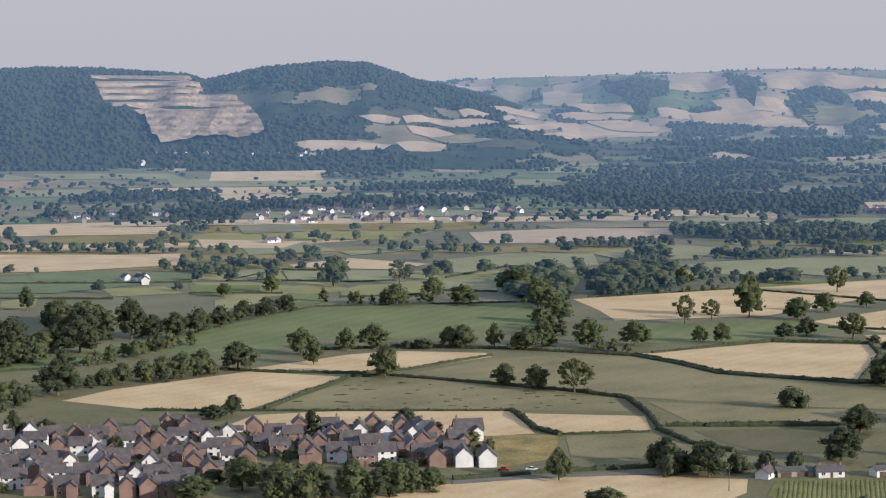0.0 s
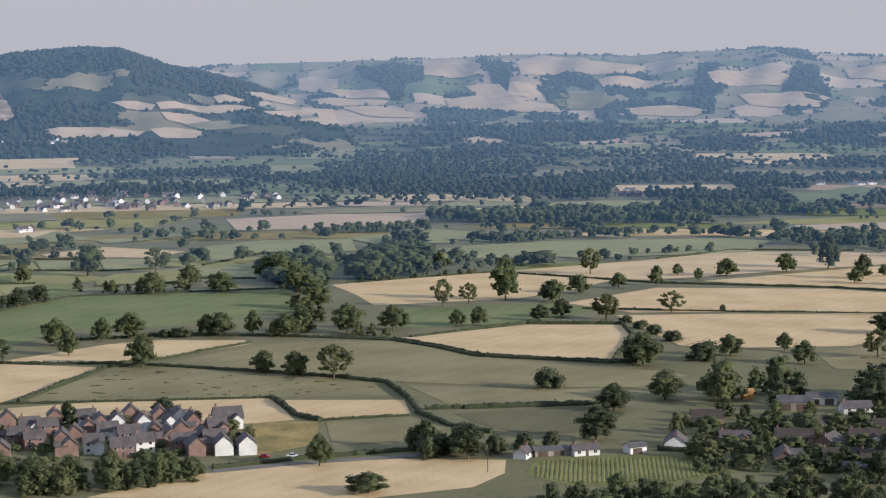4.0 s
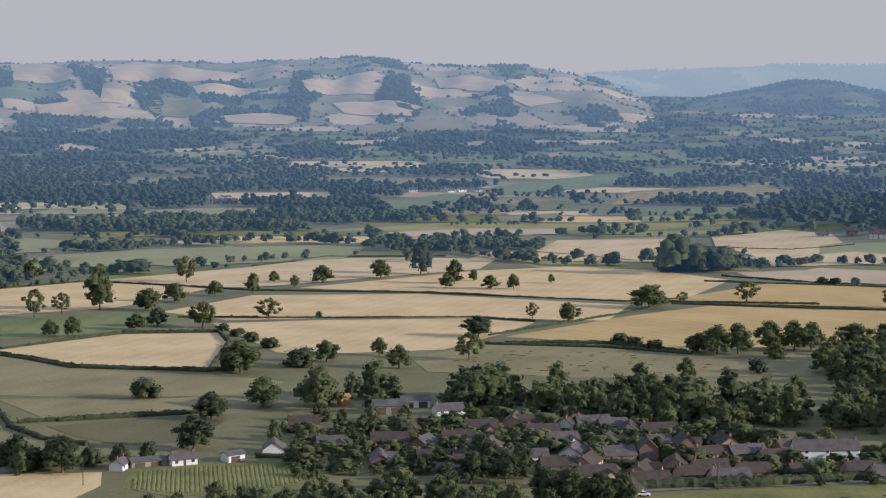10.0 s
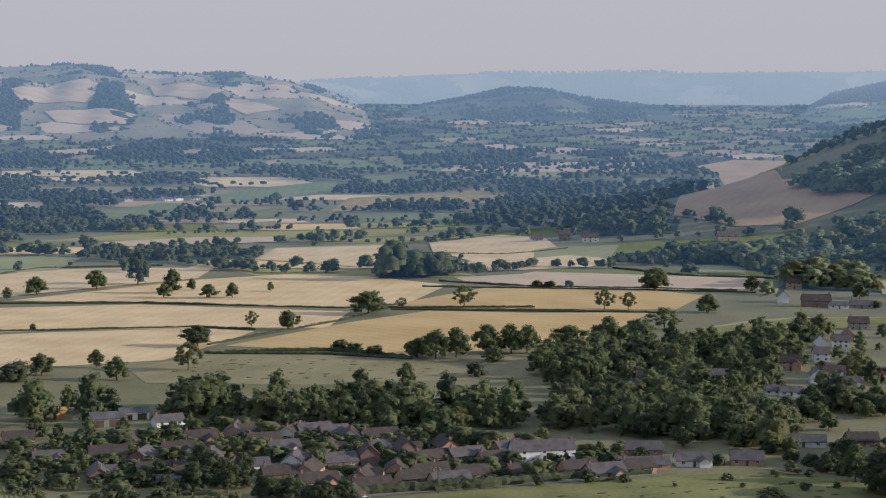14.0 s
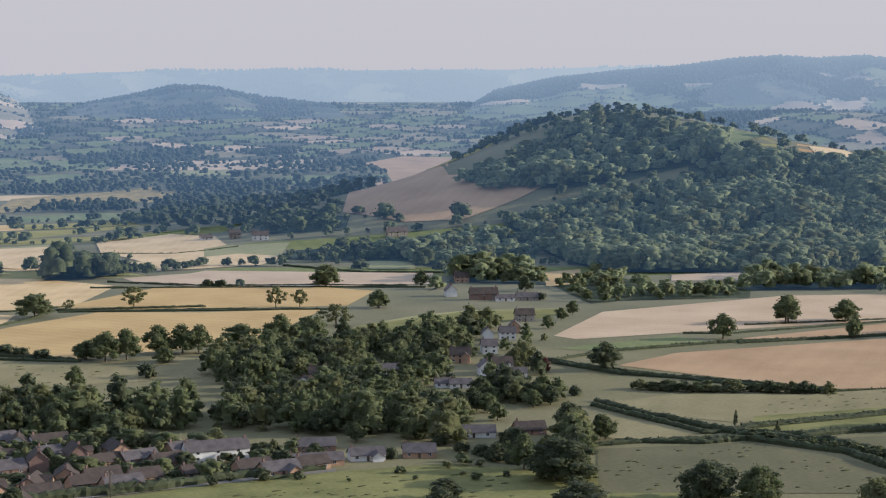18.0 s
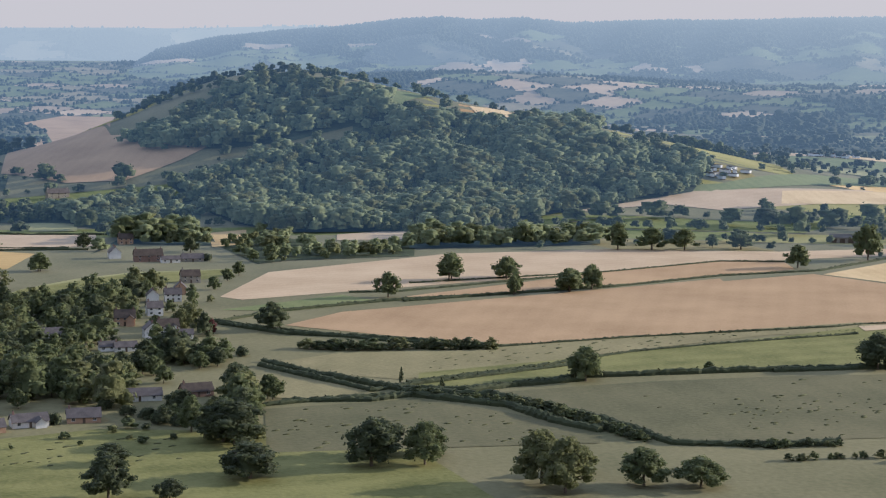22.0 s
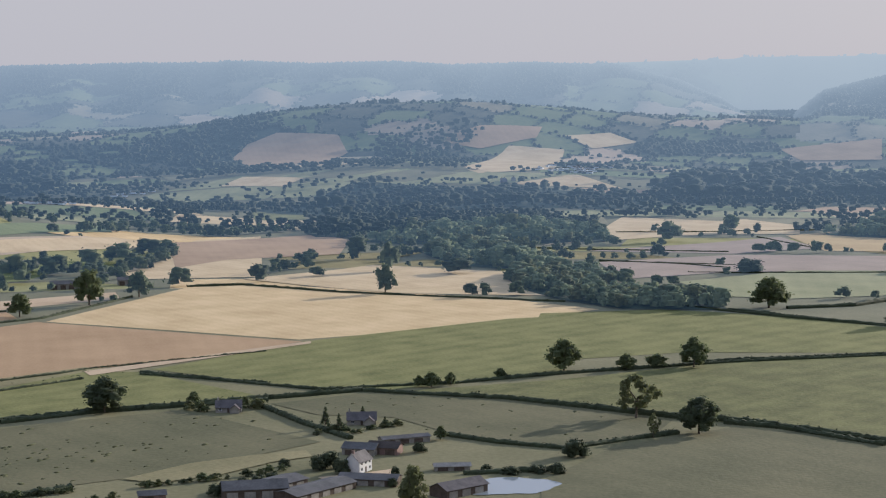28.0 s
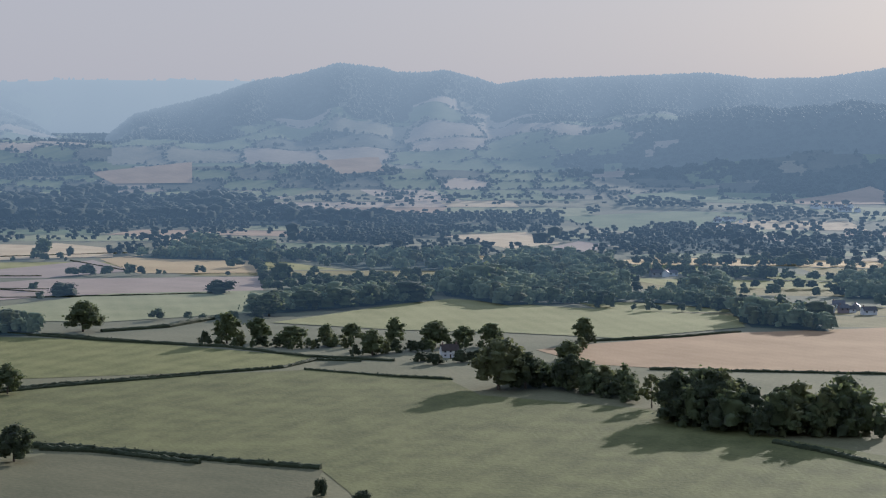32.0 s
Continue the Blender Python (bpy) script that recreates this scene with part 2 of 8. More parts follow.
# skylines of the distant hills: distance of the crest, breadth of the slope before it, and (bearing, height) along it
RIDGES = [
    (4000, 1150, [(-14.86, 0), (-14.26, 175.1), (-13.28, 190.1), (-12.29, 194.6), (-10.96, 194.4), (-7.77, 179.6), (-7.18, 167.5), (-6.24, 181.6), (-5.38, 193.3), (-3.32, 205.9), (-2.29, 202), (-0.73, 165.5), (0.3, 150.7), (1.68, 126.1), (3.07, 91.9), (6.07, 0)]),
    (4500, 1250, [(1.82, 95), (5.82, 175.9), (8.2, 181.5), (8.28, 182.4), (9.88, 188.6), (11.32, 187.4), (11.72, 187.5), (13.03, 184.4), (13.2, 182.7), (14.75, 190.8), (17.17, 198.4), (18.2, 190), (19.93, 178.8), (22.51, 178), (23.71, 161.5), (24.41, 150.7), (25.08, 134.3), (25.62, 119.9), (28.12, 0)]),
    (4520, 420, [(-1.34, 0), (-0.74, 158.6), (2.03, 171), (4.79, 175.2), (6.84, 178.3), (7.44, 0)]),
    (4850, 300, [(20.52, 0), (23.02, 160.9), (26.77, 181.2), (28.04, 187.8), (30.76, 193.7), (31.48, 191.4), (32, 194), (34.88, 196.1), (35.41, 194.3), (39.21, 197.7), (40.59, 196.6), (44.04, 205.1), (45.76, 202.7), (48.26, 0)]),
    (4300, 600, [(20.7, 0), (23.2, 68.3), (25.63, 88.2), (27.7, 108.1), (29.08, 127.8), (30.46, 151.3), (31.83, 147.8), (32.86, 128.7), (34.9, 110), (36.59, 91.4), (39.09, 0)]),
    (4600, 950, [(37.74, 0), (40.24, 139.3), (41.97, 169), (44.04, 187.7), (45.76, 197.8), (47.46, 216.1), (48.82, 223.1), (50, 216.5), (51.33, 222.1), (52.5, 212.7), (52.87, 210.5), (55.63, 219.4), (57.35, 217.8), (59.92, 224.9), (62.46, 229), (62.7, 230.1), (65.8, 231.9), (66.08, 236.4), (68.82, 228.9), (71.07, 233.7), (72.97, 224.7), (75.56, 229.1), (77.79, 222.5), (79.84, 185.7), (81.2, 137.1), (83.7, 0)]),
    (4880, 250, [(74.95, 0), (77.45, 236.8), (81.53, 245.8), (81.77, 250.3), (85.23, 250.4), (85.24, 257.4), (85.53, 254.1), (87.62, 250.5), (87.98, 253), (90.48, 0)]),
    (4400, 1250, [(81.69, 0), (84.19, 155.6), (86.61, 202), (87.81, 234.9), (89.18, 251.8), (90.37, 277.8), (91.73, 266.9), (92.1, 257.7), (92.75, 256.1), (93.58, 262.3), (93.83, 258.6), (94.69, 243.1), (95.21, 230.1), (96.42, 243.8), (99, 251.3), (101.56, 258.5), (103.25, 245.7), (104.92, 248.5), (106.86, 269.2), (108.03, 274.2), (110.53, 0)]),
    (4200, 350, [(43.95, 0), (46.45, 136), (47.3, 163.9), (48.32, 176.7), (49.34, 161.9), (49.93, 139.7), (52.43, 0)]),
]
# single knolls and rises: bearing, distance, height, half width across, half width in depth
KNOLLS = [
    (43.81, 2020, 72, 120, 170),
    (46.31, 1850, 22, 240, 130),
    (45.83, 1720, 36, 260, 140),
    (51.86, 1800, 30, 230, 120),
    (38.50, 1950, 14, 170, 200),
    (58.79, 2150, 26, 170, 140),
    (71.56, 3300, 70, 260, 190),
    (50.50, 3450, 34, 260, 190),
    (107.00, 3400, 100, 260, 190),
    (99.50, 3500, 40, 200, 170),
    (62.50, 3300, 17, 300, 170),
    (88.00, 3250, 22, 330, 170),
    (79.52, 3450, 34, 300, 130),
    (68.79, 2700, 16, 170, 160),
    (74.69, 2800, 18, 220, 150),
]


def lay_of(x, y):
    """Height of the ground over the valley floor, and which ridge it belongs to; works on arrays."""
    x, y = np.asarray(x, float), np.asarray(y, float)
    r, a = np.hypot(x, y), np.degrees(np.arctan2(x, y))
    z = 108 * smooth((r - 2300) / 2100)
    z = z + 5 * smooth((r - 1500) / 900) * np.sin(x / 310 + 1.3) * np.sin(y / 270) * smooth((4300 - r) / 900)
    for bearing, dist, high, across, depth in KNOLLS:
        b = math.radians(bearing)
        cx, cy = dist * math.sin(b), dist * math.cos(b)
        u = ((x - cx) * math.cos(b) - (y - cy) * math.sin(b)) / across
        v = ((x - cx) * math.sin(b) + (y - cy) * math.cos(b)) / depth
        z = z + high * np.exp(-0.5 * (np.abs(u) ** 2.4 + np.abs(v) ** 2.4))
    which = np.zeros(z.shape, dtype=int)
    for k, (crest, breadth, line) in enumerate(RIDGES):
        top = np.interp(a, [p[0] for p in line], [p[1] for p in line], left=0, right=0)
        if k not in (1, 2):
            top = np.where(top > 8, top - 6, top)
        up = smooth((r - crest + breadth) / breadth)
        rough = np.sin(a * 2.1 + r / 310 + k) + 0.6 * np.sin(a * 4.3 - r / 170) + 0.8 * np.sin(x / 140) * np.sin(y / 170)
        high = np.where(top > 1, z * (1 - up) + top * up + 0.09 * top * rough * up * (1 - up), 0)
        which = np.where(high > z + 0.5, k + 1, which)
        z = np.maximum(z, high)
    return z, which


def terrain(x, y):
    return lay_of(x, y)[0]


def ridge_of(x, y):
    return lay_of(x, y)[1]


# ---- the ground ----
def mesh_from(name, verts, faces, mats, slots=None, smooth_shade=False):
    me = bpy.data.meshes.new(name)
    me.from_pydata(verts, [], faces)
    for m in mats:
        me.materials.append(m)
    if slots is not None:
        me.polygons.foreach_set("material_index", np.asarray(slots, dtype=np.int32))
    if smooth_shade:
        me.polygons.foreach_set("use_smooth", np.ones(len(faces), dtype=bool))
    me.update()
    return me


def polar_sheet(name, bearings, radii, mats):
    aa, rr = np.meshgrid(np.radians(bearings), radii)
    x, y = rr * np.sin(aa), rr * np.cos(aa)
    v = np.stack([x, y, terrain(x, y)], -1).reshape(-1, 3)
    na, nr = len(bearings), len(radii)
    i = (np.arange(nr - 1)[:, None] * na + np.arange(na - 1)[None, :]).ravel()
    f = np.stack([i, i + na, i + na + 1, i + 1], -1)
    return mesh_from(name, v.tolist(), f.tolist(), mats, smooth_shade=True)


FAR = 2860


def lattice(x, y, seed=0):
    """Smooth random values over the plane, between 0 and 1."""
    x, y = np.asarray(x, float), np.asarray(y, float)
    i, j = np.floor(x), np.floor(y)
    u, v = smooth(x - i), smooth(y - j)

    def at(p, q):
        h = np.sin(p * 127.1 + q * 311.7 + seed * 74.7) * 43758.5453
        return h - np.floor(h)
    return (at(i, j) * (1 - u) + at(i + 1, j) * u) * (1 - v) + (at(i, j + 1) * (1 - u) + at(i + 1, j + 1) * u) * v


def parcels(x, y, size, seed=0):
    """Irregular enclosures over the plane: a number for each, and how far a point lies from the nearest boundary."""
    x, y = np.asarray(x, float) / size, np.asarray(y, float) / size
    x, y = x + 0.35 * (lattice(x * 0.8, y * 0.8, seed + 5) - 0.5), y + 0.35 * (lattice(x * 0.8, y * 0.8, seed + 6) - 0.5)
    first, second, which = np.full(x.shape, 9.0), np.full(x.shape, 9.0), np.zeros(x.shape)
    for di in (-1, 0, 1):
        for dj in (-1, 0, 1):
            i, j = np.floor(x) + di, np.floor(y) + dj
            h1 = np.sin(i * 12.99 + j * 78.23 + seed) * 43758.5453
            h2 = np.sin(i * 39.35 + j * 11.14 + seed) * 24634.6345
            h3 = np.sin(i * 73.16 + j * 52.24 + seed) * 56445.2345
            d = np.maximum(np.abs(x - i - 0.2 - 0.6 * (h1 - np.floor(h1))), np.abs(y - j - 0.2 - 0.6 * (h2 - np.floor(h2))))
            second = np.where(d < first, first, np.minimum(second, d))
            which = np.where(d < first, h3 - np.floor(h3), which)
            first = np.minimum(first, d)
    return which, (second - first) * size / 2


# far slope surfaces, and painted haze shares at each hill's foot and crest
SLOPE = {
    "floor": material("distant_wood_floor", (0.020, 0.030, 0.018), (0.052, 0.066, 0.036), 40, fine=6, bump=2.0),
    "tan": material("distant_dry_pasture", (0.38, 0.27, 0.17), (0.50, 0.37, 0.24), 90, fine=9),
    "dry": material("distant_stubble", (0.26, 0.19, 0.12), (0.37, 0.28, 0.18), 90, fine=9),
    "moor": material("distant_moor_grass", (0.17, 0.145, 0.08), (0.26, 0.215, 0.125), 80, fine=8, bump=1.0),
    "lea": material("distant_green_pasture", (0.095, 0.118, 0.045), (0.165, 0.180, 0.075), 80, fine=8),
    "heath": material("distant_dark_heath", (0.055, 0.060, 0.036), (0.11, 0.105, 0.062), 50, fine=7, bump=1.0),
}
HILL_HAZE = [(0.20, 0.33), (0.21, 0.31), (0.32, 0.48), (0.38, 0.48), (0.76, 0.81), (0.40, 0.49), (0.38, 0.60), (0.60, 0.68), (0.28, 0.52), (0.48, 0.54)]
# how often each surface is met on the plain and on each ridge, and how much of it is wooded
HILL_MIX = [
    ({"lea": 6, "dry": 1, "tan": 1, "moor": 2, "heath": 4}, 0.36),
    ({"heath": 5, "moor": 2, "floor": 6}, 0.80),
    ({"moor": 6, "tan": 3, "dry": 5, "lea": 3}, 0.06),
    ({"moor": 5, "tan": 4, "dry": 5, "lea": 1}, 0.02),
    ({"heath": 4, "moor": 2}, 0.45),
    ({"heath": 4, "lea": 2, "floor": 3}, 0.62),
    ({"heath": 5, "lea": 5, "moor": 1, "dry": 1, "tan": 1}, 0.36),
    ({"heath": 3, "lea": 1}, 0.45),
    ({"lea": 7, "dry": 3, "tan": 2, "moor": 2, "heath": 4}, 0.34),
    ({"heath": 4, "floor": 3}, 0.7),
]
KINDS = list(SLOPE)


def slope_kind(x, y, which):
    """Which surface lies at each place of the far slopes, whether trees stand there, and the distance to a field boundary."""
    pick, edge = parcels(x, y, 135, 3)
    small, rim = parcels(x, y, 88, 9)
    pick, edge = np.where(which == 0, small, pick), np.where(which == 0, rim, edge)
    kind = np.zeros(pick.shape, dtype=int)
    r, a = np.hypot(x, y), np.degrees(np.arctan2(x, y))
    woods = 0.55 * lattice(x / 210, y / 260, 1) + 0.3 * lattice(x / 90, y / 100, 2) + 0.15 * lattice(x / 35, y / 35, 3)
    gully = 0.6 * lattice(a * 1.1, r / 900, 7) + 0.25 * lattice(a * 3.1, r / 400, 8) + 0.15 * lattice(x / 35, y / 35, 3)
    wooded = np.zeros(pick.shape, dtype=bool)
    for k, (mix, share) in enumerate(HILL_MIX):
        total, sofar, here = sum(mix.values()), 0, which == k
        for word, weight in mix.items():
            kind = np.where(here & (pick >= sofar / total), KINDS.index(word), kind)
            sofar += weight
        how = 0.5 * gully + 0.5 * woods if k in (2, 3) else woods
        limit = 0.665 if k in (2, 3) else 0.71 - 0.42 * share
        if k in (6, 8):
            climb = (r - RIDGES[k - 1][0] + RIDGES[k - 1][1]) / RIDGES[k - 1][1]
            limit = limit - 0.55 * smooth((climb - (0.47 if k == 6 else 0.35)) / 0.4)
        if k == 8:
            limit = limit - 0.25 * smooth((a - 100.5) / 2)
        wooded |= here & (how > limit)
    return np.where(wooded, 0, kind), wooded, edge


slots_of = {}
hill_mats = []


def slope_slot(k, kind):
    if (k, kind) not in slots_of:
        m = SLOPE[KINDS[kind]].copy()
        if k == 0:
            paint_haze(m, 900, 4300, 0.0, 0.40, 0.5)
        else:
            paint_haze(m, RIDGES[k - 1][0] - RIDGES[k - 1][1], RIDGES[k - 1][0], *HILL_HAZE[k], 0.5 if k in (4, 7) else 0.65)
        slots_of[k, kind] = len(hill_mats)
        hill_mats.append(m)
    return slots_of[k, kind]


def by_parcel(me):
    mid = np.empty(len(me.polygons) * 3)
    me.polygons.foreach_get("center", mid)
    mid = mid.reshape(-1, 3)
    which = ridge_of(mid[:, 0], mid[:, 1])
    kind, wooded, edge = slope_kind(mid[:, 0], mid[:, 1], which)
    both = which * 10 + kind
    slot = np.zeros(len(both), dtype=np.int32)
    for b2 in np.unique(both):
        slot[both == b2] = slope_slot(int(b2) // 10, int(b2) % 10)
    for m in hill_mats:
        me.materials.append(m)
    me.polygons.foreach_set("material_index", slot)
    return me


ground = new("ground", polar_sheet("ground", np.linspace(-18, 113, 438), np.concatenate([[0, 60, 200, 400, 700], np.arange(1000, FAR + 1, 20)]), [far_kind("grass", 0, 2000)]))
tagged(ground, "dry olive-green valley grassland stretching into the distance", "ground", kind="structure")
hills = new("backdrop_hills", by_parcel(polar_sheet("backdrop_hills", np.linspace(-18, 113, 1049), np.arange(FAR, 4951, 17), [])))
tagged(hills, "distant hills with patchwork fields, woods and painted haze", "hills", kind="structure")
rest = new("ground_behind", polar_sheet("ground_behind", np.linspace(113, 342, 47), [0, 60, 200, 400, 700, 1000, 1500, 2300, 2650, 3000, 3300, 3700, 4100, 4500, 4950], [M["grass"]]))
tagged(rest, "dry grassland behind the viewpoint", "ground", kind="structure")

lift = [0.10]
FIELDS, COVERS = [], []


def drape(points, step, craggy=0):
    """A sheet over the ground inside an outline, cut to a grid so that it follows the slope."""
    bm = bmesh.new()
    bm.faces.new([bm.verts.new((x, y, 0)) for x, y in points])
    xs, ys = [p[0] for p in points], [p[1] for p in points]
    if step:
        for axis, vals in ((0, xs), (1, ys)):
            for c in np.arange(math.floor(min(vals) / step) * step + step, max(vals), step):
                at = [0, 0, 0]
                at[axis] = c
                no = [0, 0, 0]
                no[axis] = 1
                bmesh.ops.bisect_plane(bm, geom=bm.verts[:] + bm.edges[:] + bm.faces[:], plane_co=at, plane_no=no)
    bmesh.ops.triangulate(bm, faces=bm.faces[:])
    vs = bm.verts[:]
    zz = terrain([v.co.x for v in vs], [v.co.y for v in vs])
    for v, z in zip(vs, zz):
        v.co.z = z + lift[0]
        if craggy:
            # benches cut into the upper face, broken rock below them
            rise = v.co.z + 4 * noise.noise((v.co.x / 70, v.co.y / 70, 1.7))
            step_up = rise / 13 % 1
            bench_up = (rise // 13 + 0.35 * step_up + 0.65 * smooth((step_up - 0.66) / 0.3)) * 13
            broken = rise + 11 * abs(noise.noise((v.co.x / 34, v.co.y / 60, 4.1))) + 4 * abs(noise.noise((v.co.x / 12, v.co.y / 14, 2.1)))
            blend = smooth((rise - 95 + 25 * noise.noise((v.co.x / 90, v.co.y / 90, 8.3))) / 20)
            v.co.z = 3 + bench_up * blend + broken * (1 - blend)
    bm.normal_update()
    for f in bm.faces:
        if f.normal.z < 0:
            f.normal_flip()
    return bm


FIELD_WORDS = {
    "hay": "light green field, lightened for the middle distance", "olive": "grazed olive-green pasture bounded by hedges", "green": "fresh green meadow bounded by hedges",
    "crop": "green crop field with faint tramlines", "straw": "pale golden stubble field after harvest",
    "gold": "ripe golden barley field", "pale": "bleached pale stubble field", "brown": "brown stubble field after harvest",
    "pink": "pinkish brown bare field", "scrub": "rough golden scrubland", "grass": "dry grass field", "rock": "bare terraced quarry rock face",
    "meadow": "rough uneven green grass, darkened for dimmer light", "turf": "dull green pasture, darkened as if backlit", "cover": "dark sheet under woods, coloured like gap shade", "road": "narrow asphalt lane between hedges",
}


def field(kind, points, mat=None):
    far = max(math.hypot(*p) for p in points)
    (COVERS if kind == "cover" and far > 3000 else FIELDS).append((points, min(p[0] for p in points), max(p[0] for p in points), min(p[1] for p in points), max(p[1] for p in points)))
    flat = far < 1400
    lift[0] += 0.0012
    base = lift[0]
    if not flat:
        lift[0] = base + (0.25 if far < 2600 else 0.5 if far < 3200 else 1.4)
    bm = drape(points, None if flat else 9 if kind == "rock" else 20 if far < 2600 else 25, kind == "rock")
    lift[0] = base
    me = bpy.data.meshes.new("field")
    bm.to_mesh(me)
    bm.free()
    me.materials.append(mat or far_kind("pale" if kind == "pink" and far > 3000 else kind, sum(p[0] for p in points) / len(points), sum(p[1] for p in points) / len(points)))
    ob = new("road" if kind == "road" else "quarry_face" if kind == "rock" else "field", me)
    return tagged(ob, FIELD_WORDS[kind], "road" if kind == "road" else "quarry" if kind == "rock" else "field", kind="structure")


# ---- trees and hedges ----
ICO = bmesh.new()
bmesh.ops.create_icosphere(ICO, subdivisions=1, radius=1)
ICO_V = np.array([v.co[:] for v in ICO.verts])
ICO_F = np.array([[v.index for v in f.verts] for f in ICO.faces])
ICO.free()
# a lump of foliage of twelve faces, open below
DOME_V = np.array([(0, 0, 0.92), *((0.92 * math.cos(t), 0.92 * math.sin(t), 0.5) for t in np.arange(4) * 1.5708), *((0.85 * math.cos(t + 0.6), 0.85 * math.sin(t + 0.6), -0.55) for t in np.arange(4) * 1.5708)])
DOME_F = np.array([(0, 1 + k, 1 + (k + 1) % 4) for k in range(4)] + [(1 + k, 5 + k, 5 + (k + 1) % 4) for k in range(4)] + [(1 + k, 5 + (k + 1) % 4, 1 + (k + 1) % 4) for k in range(4)])


def leaf_quads(rng, centres, normals, size):
    """Small bent leaf sprays, two triangles each, facing roughly outwards."""
    k = len(centres)
    n = normals + rng.normal(0, 0.62, (k, 3))
    n /= np.linalg.norm(n, axis=1)[:, None]
    u = np.cross(n, rng.normal(0, 1, (k, 3)))
    u /= np.linalg.norm(u, axis=1)[:, None]
    w = np.cross(n, u)
    s = (size * rng.uniform(0.6, 1.3, k))[:, None]
    v = np.stack([centres - u * s, centres - w * s * 0.6 + n * s * 0.25, centres + u * s, centres + w * s * 0.6 + n * s * 0.25], 1).reshape(-1, 3)
    f = (np.arange(k)[:, None] * 4 + np.arange(4)[None, :])
    return v, f


def crown_arrays(rng, lumps, leaves, shape, core_v, core_f, leaf_size, shrink=1.0):
    """A crown in the unit box (width 1, height 1, base at 0): lumps of foliage with sprays of leaves over them."""
    vs, fs, count = [], [], 0
    if shape in ("round", "tall"):
        vs.append(core_v * (1 + rng.normal(0, 0.10, (len(core_v), 1))) * (0.27 if shape == "round" else 0.20, 0.27 if shape == "round" else 0.20, 0.31) + (0, 0, 0.48))
        fs += core_f.tolist()
        count = len(core_v)
    for i in range(lumps):
        h = (i + 0.5) / lumps
        turn = i * 2.4 + rng.uniform(-0.5, 0.5)
        if shape == "round":
            reach, z, rad = 0.31 * math.sqrt(max(0.05, 1 - (2 * h - 0.75) ** 2)), 0.16 + 0.68 * h, rng.uniform(0.11, 0.20)
        elif shape == "tall":
            reach, z, rad = 0.25 * math.sqrt(max(0.03, 1 - (2 * h - 0.7) ** 2)), 0.15 + 0.74 * h, rng.uniform(0.10, 0.19)
        elif shape == "cone":
            reach, z, rad = 0.27 * (1 - h), 0.12 + 0.76 * h, 0.22 - 0.15 * h
        elif shape == "open":
            reach, z, rad = 0.36 * math.sqrt(max(0.05, 1 - (2 * h - 0.9) ** 2)), 0.22 + 0.64 * h, rng.uniform(0.08, 0.14)
        elif shape == "canopy":
            reach, z, rad = 0.26 * (1 - 0.55 * h), 0.30 + 0.42 * h, rng.uniform(0.22, 0.33)
        else:
            reach, z, rad = 0.30 * (1 - 0.5 * h), 0.22 + 0.45 * h, rng.uniform(0.2, 0.3)
        reach *= rng.uniform(0.55, 1.25)
        c = np.array([reach * math.cos(turn), reach * math.sin(turn), z])
        rad *= shrink
        size = np.array([rad, rad, rad * rng.uniform(0.75, 1.0)])
        v = core_v * (1 + rng.normal(0, 0.12, (len(core_v), 1))) * size * 0.80 + c
        vs.append(v)
        fs += (core_f + count).tolist()
        count += len(v)
        if leaves:
            d = rng.normal(0, 1, (leaves, 3))
            d[:, 2] = np.abs(d[:, 2]) * 1.2 - 0.35
            d /= np.linalg.norm(d, axis=1)[:, None]
            q, qf = leaf_quads(rng, c + d * size * rng.uniform(0.78, 1.06, (leaves, 1)), d, leaf_size)
            vs.append(q)
            fs += (qf + count).tolist()
            count += len(q)
    return np.concatenate(vs), fs


def trunk_arrays(rng):
    """A tapered trunk with limbs, in the same unit box."""
    vs, fs = [], []

    def limb(a, b2, r0, r1, sides=6):
        a, b2 = Vector(a), Vector(b2)
        q = (b2 - a).to_track_quat("Z", "Y")
        i0 = len(vs)
        for p, r in ((a, r0), (a.lerp(b2, 0.5) + Vector((rng.normal(0, 0.008), rng.normal(0, 0.008), 0)), (r0 + r1) / 2), (b2, r1)):
            for k in range(sides):
                t = 2 * math.pi * k / sides
                vs.append(tuple(p + q @ Vector((r * math.cos(t), r * math.sin(t), 0))))
        for ring in range(2):
            for k in range(sides):
                j = i0 + ring * sides
                fs.append((j + k, j + (k + 1) % sides, j + sides + (k + 1) % sides, j + sides + k))
    limb((0, 0, -0.03), (0.01, 0, 0.42), 0.030, 0.02)
    for k in range(5):
        t = k * 1.26 + rng.uniform(-0.3, 0.3)
        z = rng.uniform(0.26, 0.42)
        limb((0, 0, z), (0.26 * math.cos(t), 0.26 * math.sin(t), z + rng.uniform(0.15, 0.34)), 0.02, 0.006, 5)
    return vs, fs


CROWNS, TRUNKS = {}, []
rng = np.random.default_rng(5)
for k in range(3):
    v, f = trunk_arrays(rng)
    TRUNKS.append(mesh_from("trunk", v, f, [M["bark"]], smooth_shade=True))
LEAF_OF = {"round": "leaf", "tall": "leaf", "cone": "leaf_dark", "open": "leaf_warm", "bush": "hedge", "dark": "leaf_dark", "red": "leaf_red", "warm": "leaf_warm"}


